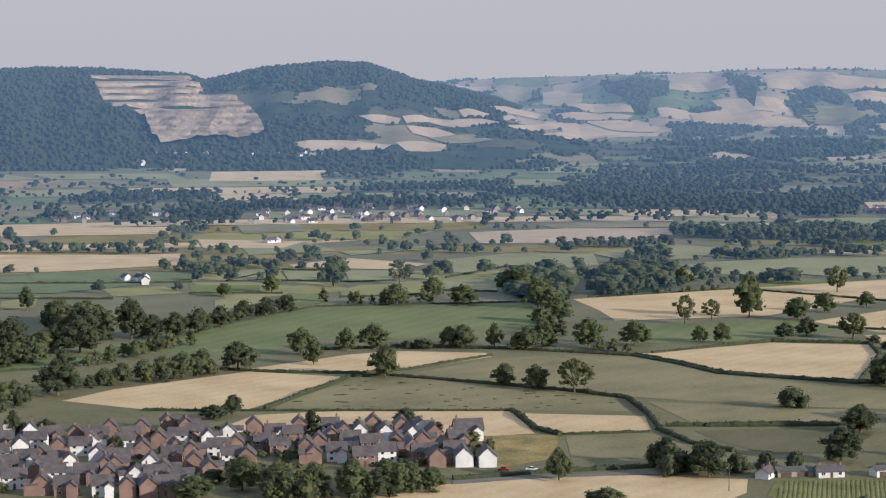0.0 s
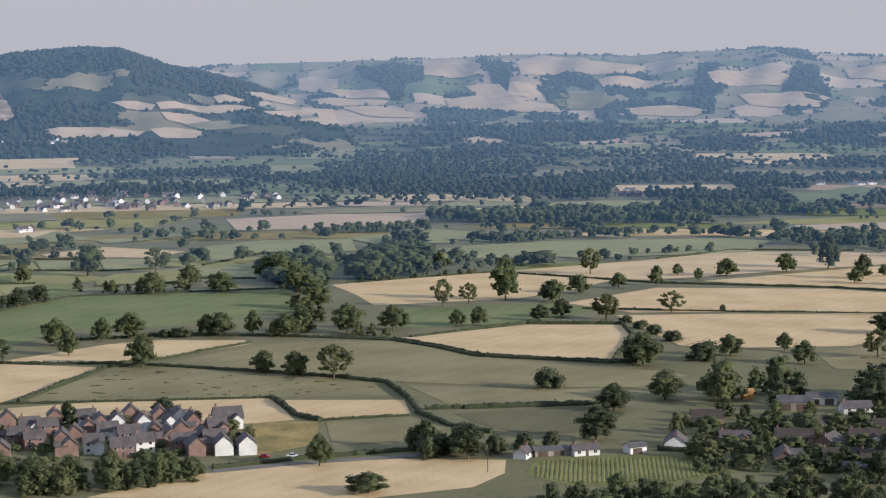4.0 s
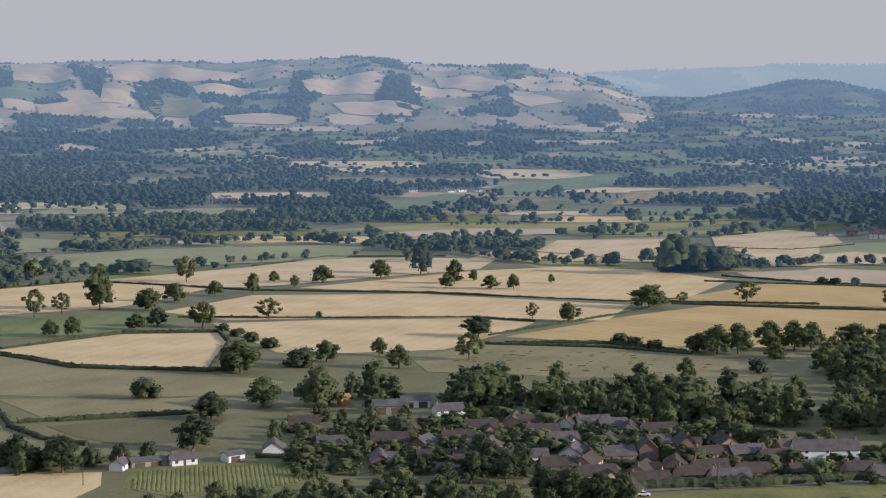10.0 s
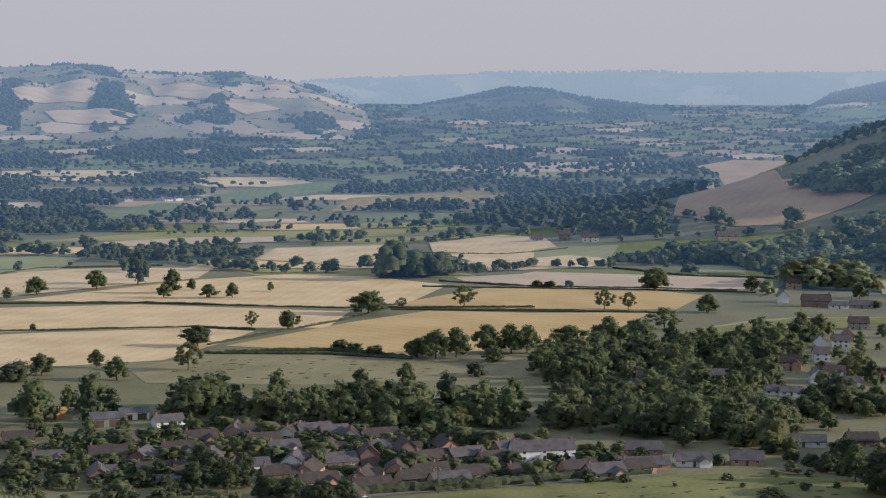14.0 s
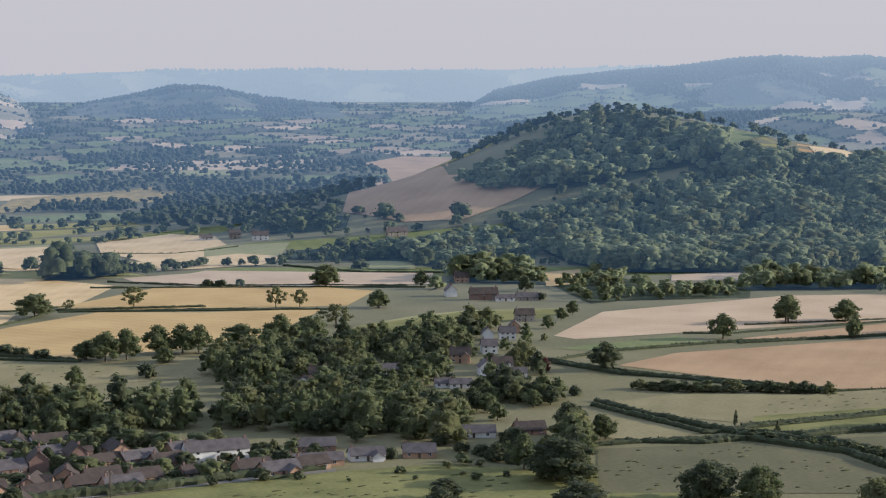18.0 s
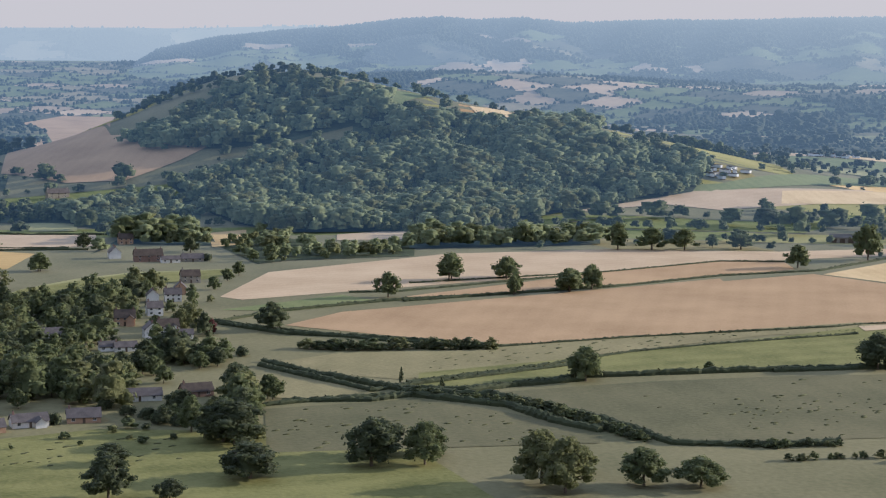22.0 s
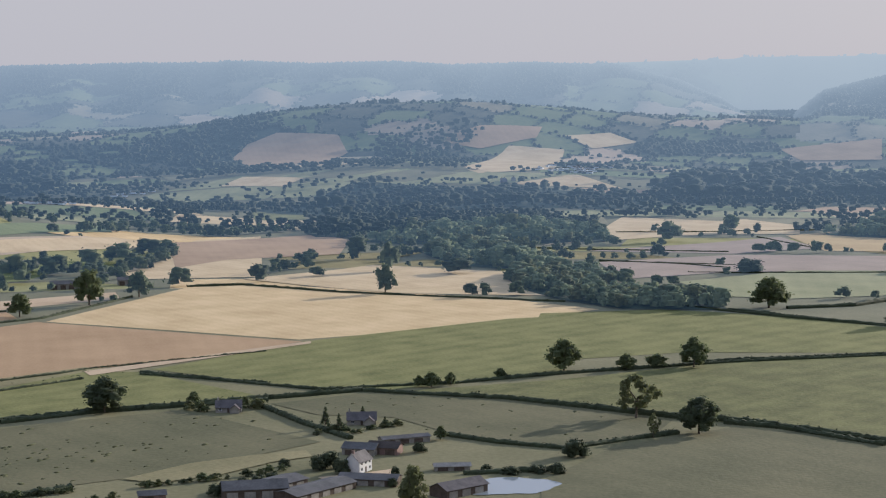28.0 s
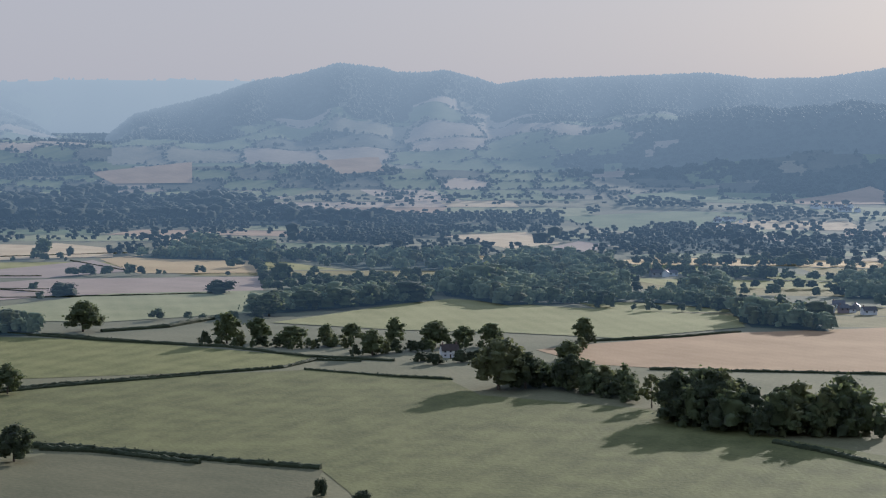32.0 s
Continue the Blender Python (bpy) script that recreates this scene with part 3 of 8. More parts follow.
def crown_mesh(shape, near, mat):
    key = (shape, near, mat.name)
    if key not in CROWNS:
        form = {"dark": "round", "red": "round", "warm": "round"}.get(shape, shape)
        made = []
        for k in range(5):
            r = np.random.default_rng(abs(hash_of(shape)) + 31 * k + near)
            if near == 2:
                v, f = crown_arrays(r, {"open": 40, "bush": 18, "cone": 20}.get(form, 34), {"open": 40}.get(form, 46), form, DOME_V, DOME_F, 0.028, 0.76)
            elif near == 1:
                v, f = crown_arrays(r, {"open": 34, "bush": 13, "cone": 14}.get(form, 26), {"open": 22}.get(form, 28), form, DOME_V, DOME_F, 0.035, 0.88)
            else:
                v, f = crown_arrays(r, {"open": 24, "bush": 9, "cone": 12}.get(form, 20), 14, form, DOME_V, DOME_F, 0.044)
            made.append(mesh_from("crown", v.tolist(), f, [mat], smooth_shade=True))
        CROWNS[key] = made
    return CROWNS[key]


def hash_of(word):
    return sum(ord(c) * (i + 3) for i, c in enumerate(word))


TREE_WORDS = {
    "round": ("broad green oak tree with a full rounded crown", "tree"), "tall": ("tall green broadleaf tree with a high crown", "tree"),
    "cone": ("dark conical conifer tree", "tree"), "open": ("thin-crowned hedgerow ash tree with an open canopy", "tree"),
    "bush": ("dense green hedgerow bush", "bush"), "dark": ("dark green mature tree with a dense crown", "tree"),
    "red": ("copper-leaved ornamental tree beside cottages", "tree"), "warm": ("yellowish green tree with a rounded crown", "tree"),
}
seed_of = random.Random(11)
BANDS = []


def tree(x, y, high, wide, shape="round", group="hedgerow trees"):
    if math.hypot(x, y) > 1330 and shape != "bush":
        BANDS.append((x, y, high, wide))
        return None
    near = 2 if math.hypot(x, y) < 740 else 1 if math.hypot(x, y) < 1050 else 0
    name = "bush" if shape == "bush" else "tree"
    top = new(name)
    top.empty_display_size = 0.5
    z = float(terrain(x, y))
    top.location = (x, y, z)
    top.rotation_euler = (0, 0, seed_of.uniform(0, 6.28))
    crown = new("crown", seed_of.choice(crown_mesh(shape, near, far_kind(LEAF_OF[shape], x, y))))
    crown.parent, crown.scale = top, (wide * 1.16, wide * 1.16, high * 1.04)
    if shape == "bush":
        crown.location = (0, 0, -0.16 * high)
        crown.scale = (wide * 1.1, wide * 1.1, high * 1.25)
    else:
        trunk = new("trunk", seed_of.choice(TRUNKS))
        trunk.parent, trunk.scale = top, (wide * 0.8 + high * 0.2, wide * 0.8 + high * 0.2, high)
    words, cat = TREE_WORDS[shape]
    return tagged(top, words, cat, group=group)


def trees(shape, spots, group="hedgerow trees"):
    for x, y, high, wide in spots:
        tree(x, y, high, wide, shape, group)


def inside(px, py, points):
    hit = False
    j = len(points) - 1
    for i in range(len(points)):
        (x1, y1), (x2, y2) = points[i], points[j]
        if (y1 > py) != (y2 > py) and px < (x2 - x1) * (py - y1) / (y2 - y1) + x1:
            hit = not hit
        j = i
    return hit


def scatter(points, spacing, rnd):
    xs, ys = [p[0] for p in points], [p[1] for p in points]
    out = []
    x = min(xs)
    while x < max(xs):
        y = min(ys)
        while y < max(ys):
            px, py = x + rnd.uniform(-0.45, 0.45) * spacing, y + rnd.uniform(-0.45, 0.45) * spacing
            if inside(px, py, points):
                out.append((px, py))
            y += spacing
        x += spacing
    return out


# lighter crowns for joined woods, from well shaped to very light
MID = [crown_arrays(np.random.default_rng(100 + k), 11, 12, "round" if k % 3 else "tall", DOME_V, DOME_F, 0.050, 0.95) for k in range(6)]
NEAR = [crown_arrays(np.random.default_rng(50 + k), 16, 18, "round" if k % 3 else "tall", DOME_V, DOME_F, 0.042, 0.9) for k in range(6)]
HILL = [crown_arrays(np.random.default_rng(200 + k), 6, 6, "canopy", DOME_V, DOME_F, 0.055, 0.95) for k in range(6)]
LIGHT = [crown_arrays(np.random.default_rng(300 + k), 2, 0, "canopy", DOME_V, DOME_F, 0.05) for k in range(6)]
FARTHEST = [crown_arrays(np.random.default_rng(400 + k), 1, 0, "canopy", DOME_V, DOME_F, 0.05) for k in range(6)]


def joined_trees(name, spots, mat, label, light=LIGHT):
    """Far trees in one mesh: nobody could count them."""
    r = random.Random(len(spots))
    vs, fs, sl, n = [], [], [], 0
    if not spots:
        return
    mats = mat if isinstance(mat, list) else [mat]
    zz = terrain([s[0] for s in spots], [s[1] for s in spots])
    for (x, y, high, wide), z in zip(spots, zz):
        v, f = light[r.randrange(len(light))]
        t = r.uniform(0, 6.28)
        c, s = math.cos(t), math.sin(t)
        p = np.empty_like(v)
        p[:, 0] = x + (v[:, 0] * c - v[:, 1] * s) * wide * 1.25
        p[:, 1] = y + (v[:, 0] * s + v[:, 1] * c) * wide * 1.25
        p[:, 2] = z + (v[:, 2] * 1.12 - 0.12) * high
        vs.append(p)
        fs += [[q + n for q in one] for one in f]
        sl += [r.randrange(len(mats))] * len(f)
        n += len(p)
    ob = new(name, mesh_from(name, np.concatenate(vs).tolist(), fs, mats, sl, True))
    return tagged(ob, label, "woodland", kind="stuff")


wood_seed = random.Random(21)
HOUSES = []


def blocked(x, y, front=42, wide=8):
    """Keeps trees off the houses and out of the camera's view of them."""
    for hx, hy in HOUSES:
        if abs(hx - x) < front + 4 and abs(hy - y) < front + 4:
            d = math.hypot(hx, hy)
            along, side = ((hx - x) * hx + (hy - y) * hy) / d, abs((hx - x) * hy - (hy - y) * hx) / d
            if -wide < along < front and side < wide:
                return True
    return False


def wood(points, spacing=9, high=13, shape="mixed"):
    """Trees over an area, joined into one wood."""
    dist = sum(math.hypot(*p) for p in points) / len(points)
    made = []
    # dark sheet below the crowns, coloured so that the gaps look shaded
    if 1150 < dist < 2700 and spacing < 18:
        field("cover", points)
    if dist > 1650:
        spacing, high = spacing * 1.25, high * 1.1
    for x, y in scatter(points, spacing, wood_seed):
        if blocked(x, y, *((5, 4.5) if shape == "shrub" else (42, 8))):
            continue
        h = high * (wood_seed.choice((0.5, 0.75, 0.9, 1.0, 1.1, 1.3)) * wood_seed.uniform(0.85, 1.1) if dist < 1300 else (0.45 + 0.95 * float(lattice(x / 45, y / 45, 4))) * wood_seed.choice((0.75, 1.05, 1.25, 1.4, 1.6)))
        made.append((x, y, h, h * wood_seed.uniform(0.85, 1.2) * (1.3 if shape == "shrub" else 1)))
    if dist < 1150:
        mats, light = [M["leaf"], M["leaf_dark"], M["leaf"], M["leaf_warm"], M["leaf"]], MID if dist > 715 else NEAR
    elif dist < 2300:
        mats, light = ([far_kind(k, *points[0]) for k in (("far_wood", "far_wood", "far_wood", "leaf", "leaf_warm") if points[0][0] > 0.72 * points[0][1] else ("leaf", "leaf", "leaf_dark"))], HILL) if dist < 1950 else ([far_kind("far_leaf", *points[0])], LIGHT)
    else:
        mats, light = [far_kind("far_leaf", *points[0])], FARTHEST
    joined_trees("garden_shrubs" if shape == "shrub" else "woodland", made, mats, "garden shrubs and small trees between houses" if shape == "shrub" else "dense green deciduous woodland", HILL if shape == "shrub" else light)


tl_seed = random.Random(77)


def treeline(points, spacing=9, high=10, depth=6, shape="mixed", broad=1.0):
    """A band of hedgerow trees along a line."""
    spots = []
    for (x1, y1), (x2, y2) in zip(points, points[1:]):
        d = math.hypot(x2 - x1, y2 - y1)
        for i in range(max(1, int(d / spacing))):
            t = (i + tl_seed.random()) * spacing / max(d, spacing)
            h = high * tl_seed.uniform(0.55, 1.2)
            spots.append((x1 + (x2 - x1) * t + tl_seed.uniform(-depth, depth), y1 + (y2 - y1) * t + tl_seed.uniform(-depth, depth), h, h * broad * tl_seed.uniform(0.8, 1.15)))
    r = math.hypot(*points[0])
    if r < 1900:
        near = [M["leaf"], M["leaf_dark"], M["leaf_warm"]] if r < 1300 else [far_kind(k, *points[0]) for k in ("leaf", "leaf", "leaf_dark")]
        joined_trees("tree_belt", spots, near, "belt of mixed trees along a field boundary", MID if r < 1300 else HILL)
    else:
        BANDS.extend(spots)


hedge_seed = np.random.default_rng(9)


def hedge(points, high=2.0, wide=2.6):
    """A clipped or overgrown hedge along a line: a lumpy body with leaf sprays."""
    pts = [Vector(p) for p in points]
    run = [(pts[0], (pts[1] - pts[0]).normalized())]
    step = 1.6 if pts[0].length < 1100 else 4.0
    for a, b2 in zip(pts, pts[1:]):
        d = (b2 - a)
        k = max(1, int(d.length / step))
        for i in range(1, k + 1):
            run.append((a + d * i / k, d.normalized()))
    n = len(run)
    px = np.array([p[0][0] for p in run])
    py = np.array([p[0][1] for p in run])
    dx, dy = np.array([p[1][0] for p in run]), np.array([p[1][1] for p in run])
    z = terrain(px, py)
    wob = np.cumsum(hedge_seed.normal(0, 0.10, n))
    wob -= np.linspace(wob[0], wob[-1], n)
    hh = high * (1 + np.clip(wob, -0.25, 0.5) * 0.6) * hedge_seed.uniform(0.82, 1.18, n)
    ww = wide * hedge_seed.uniform(0.8, 1.2, n)
    prof = [(-0.5, -0.05), (-0.52, 0.55), (-0.25, 0.95), (0.22, 1.0), (0.52, 0.55), (0.5, -0.05)]
    v = []
    for s, h in prof:
        jit = hedge_seed.normal(0, 0.12, n)
        v.append(np.stack([px - dy * (ww * s + jit), py + dx * (ww * s + jit), z + hh * h + (jit if h > 0 else 0)], -1))
    v = np.stack(v, 1).reshape(-1, 3)
    m = len(prof)
    f = []
    for i in range(n - 1):
        for k in range(m - 1):
            f.append((i * m + k, (i + 1) * m + k, (i + 1) * m + k + 1, i * m + k + 1))
    f.append(tuple(range(m)))
    f.append(tuple(range((n - 1) * m, n * m)))
    k = int(n * 2.2)
    at = hedge_seed.integers(0, n, k)
    off = hedge_seed.uniform(-0.55, 0.55, k)
    cen = np.stack([px[at] - dy[at] * ww[at] * off, py[at] + dx[at] * ww[at] * off, z[at] + hh[at] * hedge_seed.uniform(0.5, 1.12, k)], -1)
    q, qf = leaf_quads(hedge_seed, cen, np.tile((0, 0, 1.0), (k, 1)), 0.55)
    f += (qf + len(v)).tolist()
    ob = new("hedge", mesh_from("hedge", np.concatenate([v, q]).tolist(), f, [M["hedge"]]))
    return tagged(ob, "dark green field hedge along a boundary", "hedge", group="field hedges")


tuft_seed = np.random.default_rng(15)


def tussocks(points, count, high=0.5):
    """Dark tufts of rough grass over a pasture."""
    xs, ys = [p[0] for p in points], [p[1] for p in points]
    spots = []
    while len(spots) < count:
        x, y = tuft_seed.uniform(min(xs), max(xs)), tuft_seed.uniform(min(ys), max(ys))
        if inside(x, y, points):
            spots.append((x, y))
    z = terrain([q[0] for q in spots], [q[1] for q in spots])
    vs, fs = [], []
    for k, ((x, y), h) in enumerate(zip(spots, z)):
        s = tuft_seed.uniform(0.5, 1.4)
        vs.append(ICO_V * (1 + tuft_seed.normal(0, 0.15, (len(ICO_V), 1))) * (s * tuft_seed.uniform(1, 2.4), s * 0.8, high * s * 0.55) + (x, y, h + 0.16))
        fs += (ICO_F + 12 * k).tolist()
    ob = new("grass_tussocks", mesh_from("grass_tussocks", np.concatenate(vs).tolist(), fs, [M["tuft"]], None, True))
    return tagged(ob, "dark tussocks of rough grass in a pasture", "grass", kind="stuff")


def crop_rows(points, bearing, gap=1.6, high=0.32):
    """A standing crop in rows that run away from the viewpoint."""
    b2 = math.radians(bearing)
    along, side = (math.sin(b2), math.cos(b2)), (math.cos(b2), -math.sin(b2))
    us = [p[0] * side[0] + p[1] * side[1] for p in points]
    vs = [p[0] * along[0] + p[1] * along[1] for p in points]
    verts, faces = [], []
    for u in np.arange(min(us), max(us), gap):
        last = None
        for v in np.arange(min(vs), max(vs), 2.2):
            x, y = u * side[0] + v * along[0] + tuft_seed.normal(0, 0.1), u * side[1] + v * along[1] + tuft_seed.normal(0, 0.1)
            if not inside(x, y, points):
                last = None
                continue
            k, h, w = len(verts), high * tuft_seed.uniform(0.7, 1.2), gap * tuft_seed.uniform(0.38, 0.52)
            verts += [(x - side[0] * w, y - side[1] * w, 0.05), (x - side[0] * w * 0.5, y - side[1] * w * 0.5, h), (x + side[0] * w * 0.5, y + side[1] * w * 0.5, h * 0.95), (x + side[0] * w, y + side[1] * w, 0.05)]
            if last is not None:
                faces += [(last + q, k + q, k + q + 1, last + q + 1) for q in range(3)]
            last = k
    ob = new("crop_rows", mesh_from("crop_rows", verts, faces, [M["crop"]]))
    return tagged(ob, "rows of a standing green crop", "crop", kind="stuff")


# ---- buildings ----
def part(name, bm, mat, parent, label=""):
    me = bpy.data.meshes.new(name)
    bm.to_mesh(me)
    bm.free()
    me.materials.append(mat)
    ob = new(name, me)
    ob.parent = parent
    if label:
        ob["label"] = label
    return ob


def box(x0, x1, y0, y1, z0, z1, bevel=0.0):
    bm = bmesh.new()
    bmesh.ops.create_cube(bm, size=1)
    for v in bm.verts:
        v.co = ((x0 + x1) / 2 + v.co.x * (x1 - x0), (y0 + y1) / 2 + v.co.y * (y1 - y0), (z0 + z1) / 2 + v.co.z * (z1 - z0))
    if bevel:
        bmesh.ops.bevel(bm, geom=bm.edges[:], offset=bevel, segments=1, affect="EDGES")
    return bm


def gable_walls(w, d, h, rise, x0=0.0, y0=0.0):
    """Walls with gables at both ends of the long side w."""
    bm = bmesh.new()
    prof = [(-d / 2, -0.3), (d / 2, -0.3), (d / 2, h), (0, h + rise), (-d / 2, h)]
    a = [bm.verts.new((x0 - w / 2, y0 + y, z)) for y, z in prof]
    c = [bm.verts.new((x0 + w / 2, y0 + y, z)) for y, z in prof]
    bm.faces.new(a[::-1])
    bm.faces.new(c)
    for i in range(5):
        bm.faces.new((a[i], a[(i + 1) % 5], c[(i + 1) % 5], c[i]))
    bmesh.ops.recalc_face_normals(bm, faces=bm.faces[:])
    return bm


def roof_mesh(w, d, h, rise, over=0.4, thick=0.18, hip=0.0, x0=0.0, y0=0.0):
    """A pitched roof with thickness and overhang; hip: how far the ridge stops short."""
    bm = bmesh.new()
    slope = rise / (d / 2)
    e = h - slope * over
    W2, D2 = w / 2 + over, d / 2 + over
    rings = []
    for up in (0.02, thick):
        rings.append([bm.verts.new((x0 + x, y0 + y, z + up)) for x, y, z in
                      ((-W2, -D2, e), (W2, -D2, e), (W2, D2, e), (-W2, D2, e), (-W2 + hip, 0, h + rise), (W2 - hip, 0, h + rise))])
    for k, (a, b2, c, d2, p, q) in enumerate(rings):
        for f in ((a, b2, q, p), (c, d2, p, q), (b2, c, q), (d2, a, p)):
            if hip or len(f) == 4:
                bm.faces.new(f)
    lo, hi = rings
    edge = ((0, 1), (1, 2), (2, 3), (3, 0)) if hip else ((0, 1), (2, 3), (1, 5), (5, 2), (3, 4), (4, 0))
    for i, j in edge:
        bm.faces.new((lo[i], lo[j], hi[j], hi[i]))
    bmesh.ops.recalc_face_normals(bm, faces=bm.faces[:])
    return bm


def house(x, y, turn, w=10, d=7.5, floors=2, wall="brick", roof="slate", hip=False, chimneys=1, wing=0, porch=True, label="", name="house", group="village houses"):
    """A house with walls, roof, chimneys, windows with frames, doors; wing: a front gable of that width."""
    HOUSES.append((x, y))
    top = new(name)
    top.empty_display_size = 0.5
    top.location = (x, y, float(terrain(x, y)))
    top.rotation_euler = (0, 0, radians(turn))
    h = 2.0 * floors + 0.25
    rise = d * (0.46 if floors == 2 else 0.34)
    wall_part = part("wall", gable_walls(w, d, h, rise * (0.02 if hip else 1)), M[wall], top)
    roof_part = part("roof", roof_mesh(w, d, h, rise, hip=d * 0.5 if hip else 0), M[roof], top)
    if wing:
        s = w * 0.26
        bm = gable_walls(3.4, wing, h - 0.15, wing * 0.40)
        bm.transform(Matrix.Translation((s, -d / 2 - 0.9, 0)) @ Matrix.Rotation(radians(90), 4, "Z"))
        part("front_gable", bm, M["render" if wall == "brick" and int(x) % 5 == 0 else wall], top)
        bm = roof_mesh(3.4 + wing * 0.35, wing, h - 0.15, wing * 0.40)
        bm.transform(Matrix.Translation((s, -d / 2 - 0.9 + wing * 0.16, 0)) @ Matrix.Rotation(radians(90), 4, "Z"))
        part("gable_roof", bm, M[roof], top)
    for k in range(chimneys):
        cx = (-1 if k == 0 else 1) * (w / 2 - 0.9)
        stack = part("chimney", box(cx - 0.35, cx + 0.35, -0.45, 0.45, h + rise - 0.9, h + rise + 1.1), M["brick" if wall != "stone" else "stone"], top)
        for py in (-0.2, 0.2):
            pot = bmesh.new()
            bmesh.ops.create_cone(pot, segments=8, radius1=0.13, radius2=0.10, depth=0.5, cap_ends=True, matrix=Matrix.Translation((cx, py, h + rise + 1.33)))
            part("chimney_pot", pot, M["tile"], stack)

    def window(px, side, z, ww=1.3, hh=1.15):
        yy = side * (d / 2)
        fr = part("window", box(px - ww / 2, px + ww / 2, yy - 0.05, yy + 0.05, z, z + hh), M["plastic"], top)
        for g in (-1, 1) if floors == 1 else (0,):
            half = ww * (0.2 if g else 0.43)
            part("pane", box(px + g * ww * 0.235 - half, px + g * ww * 0.235 + half, yy - 0.06, yy + 0.06, z + 0.09, z + hh - 0.09), glass, fr)
    for side in (-1, 1):
        for fl in range(floors):
            cols = (-0.32, 0.0, 0.32) if w > 8 else (-0.26, 0.26)
            for c in cols:
                if side == -1 and wing and c > 0.1:
                    continue
                if c == 0.0 and fl == 0 and porch:
                    part("door", box(-0.5, 0.5, side * d / 2 - 0.06, side * d / 2 + 0.06, 0, 2.05), M["timber"], top)
                    continue
                window(c * w, side, 0.85 + fl * 2.15)
    return tagged(top, label or "two-storey %s house with a %s roof" % ({"brick": "red-brick", "render": "white-rendered", "stone": "grey stone", "brick_buff": "buff-brick"}[wall], {"slate": "grey slate", "tile": "brown tiled"}[roof]), "house", group=group)


def barn(x, y, turn, w, d, h, roof="sheet", wall="timber", label="long farm barn with a weathered sheet roof", name="barn", ridge=0.22):
    top = new(name)
    top.empty_display_size = 0.5
    top.location = (x, y, float(terrain(x, y)))
    top.rotation_euler = (0, 0, radians(turn))
    rise = d * ridge
    HOUSES.append((x, y))
    part("wall", gable_walls(w, d, h, rise), M[wall], top)
    part("roof", roof_mesh(w, d, h, rise, over=0.5, thick=0.15), M[roof], top)
    for k in range(int(w // 6)):
        cx = -w / 2 + 3 + k * 6
        part("bay_door", box(cx - 1.9, cx + 1.9, -d / 2 - 0.08, -d / 2 + 0.05, 0, h * 0.78), M["timber" if wall != "timber" else "stone"], top)
    return tagged(top, label, "barn", group="farm buildings")


# ---- the fields, hedges, trees and houses of the valley ----
field("straw", [(-38, 605), (-5, 634), (32, 648), (69, 650), (106, 642), (102, 620), (88, 600), (48, 588)])
field("scrub", [(19, 730), (45, 729), (42, 683), (19, 663)])
field("straw", [(-92, 743), (-80, 778), (-45, 787), (29, 785), (36, 732), (17, 727), (-42, 738)])
field("straw", [(32, 779), (84, 771), (83, 737), (46, 729), (36, 742)])
field("olive", [(48, 727), (82, 731), (93, 704), (72, 682), (47, 678)])
field("olive", [(-77, 797), (-39, 882), (4, 874), (40, 839), (75, 817), (79, 783), (-21, 789)])
field("straw", [(-169, 817), (-152, 848), (-95, 902), (-45, 882), (-84, 792), (-130, 794)])
field("straw", [(-99, 908), (-48, 960), (-25, 972), (22, 963), (25, 949), (-18, 905), (-34, 896)])
field("olive", [(-19, 890), (30, 945), (59, 952), (102, 947), (138, 882), (175, 846), (209, 828), (218, 812), (188, 785), (139, 794), (88, 818), (32, 840)])
field("olive", [(89, 807), (139, 789), (178, 784), (192, 769), (163, 750), (103, 748), (94, 786)])
field("turf", [(100, 736), (154, 743), (169, 725), (147, 687), (121, 688), (107, 712)])
field("crop", [(108, 615), (116, 641), (143, 644), (176, 639), (181, 609), (155, 594), (121, 596)])
field("green", [(-219, 888), (-231, 938), (-171, 1008), (-114, 1115), (-80, 1173), (57, 1192), (56, 1081), (-26, 1021), (-70, 1023), (-98, 957), (-173, 971), (-187, 920)])
field("green", [(105, 998), (117, 1078), (205, 1094), (232, 1061), (197, 1017), (142, 996)])
field("straw", [(85, 1214), (200, 1272), (318, 1332), (296, 1239), (235, 1159), (193, 1117), (102, 1098), (97, 1150)])
field("hay", [(579, 827), (629, 865), (683, 883), (728, 885), (780, 857), (749, 830), (699, 834), (657, 834), (616, 821)])
field("pale", [(25, 1798), (121, 1839), (226, 1833), (214, 1733), (110, 1675), (33, 1668)])
field("straw", [(-380, 1553), (-222, 1576), (-210, 1472), (-296, 1420), (-347, 1418)])
field("straw", [(-122, 1467), (-76, 1525), (-11, 1470), (-36, 1424), (-116, 1447)])
field("hay", [(-56, 1274), (-34, 1330), (36, 1368), (38, 1288), (-32, 1254)])
field("hay", [(-181, 1337), (-91, 1333), (-56, 1274), (-143, 1225)])
field("green", [(-331, 1387), (-209, 1415), (-184, 1358), (-264, 1265), (-303, 1267)])
field("hay", [(184, 1450), (361, 1515), (328, 1374), (195, 1372)])
field("hay", [(-186, 1681), (-125, 1690), (-89, 1597), (-163, 1562)])
field("straw", [(-450, 1890), (-273, 1893), (-264, 1799), (-423, 1777)])
field("straw", [(-350, 2825), (-177, 2871), (-175, 2710), (-336, 2679)])
field("straw", [(232, 1270), (334, 1339), (404, 1385), (473, 1370), (528, 1340), (487, 1270), (361, 1224), (299, 1200), (253, 1217)])
field("straw", [(328, 1190), (484, 1263), (559, 1271), (607, 1227), (628, 1148), (547, 1056), (504, 1058), (397, 1137)])
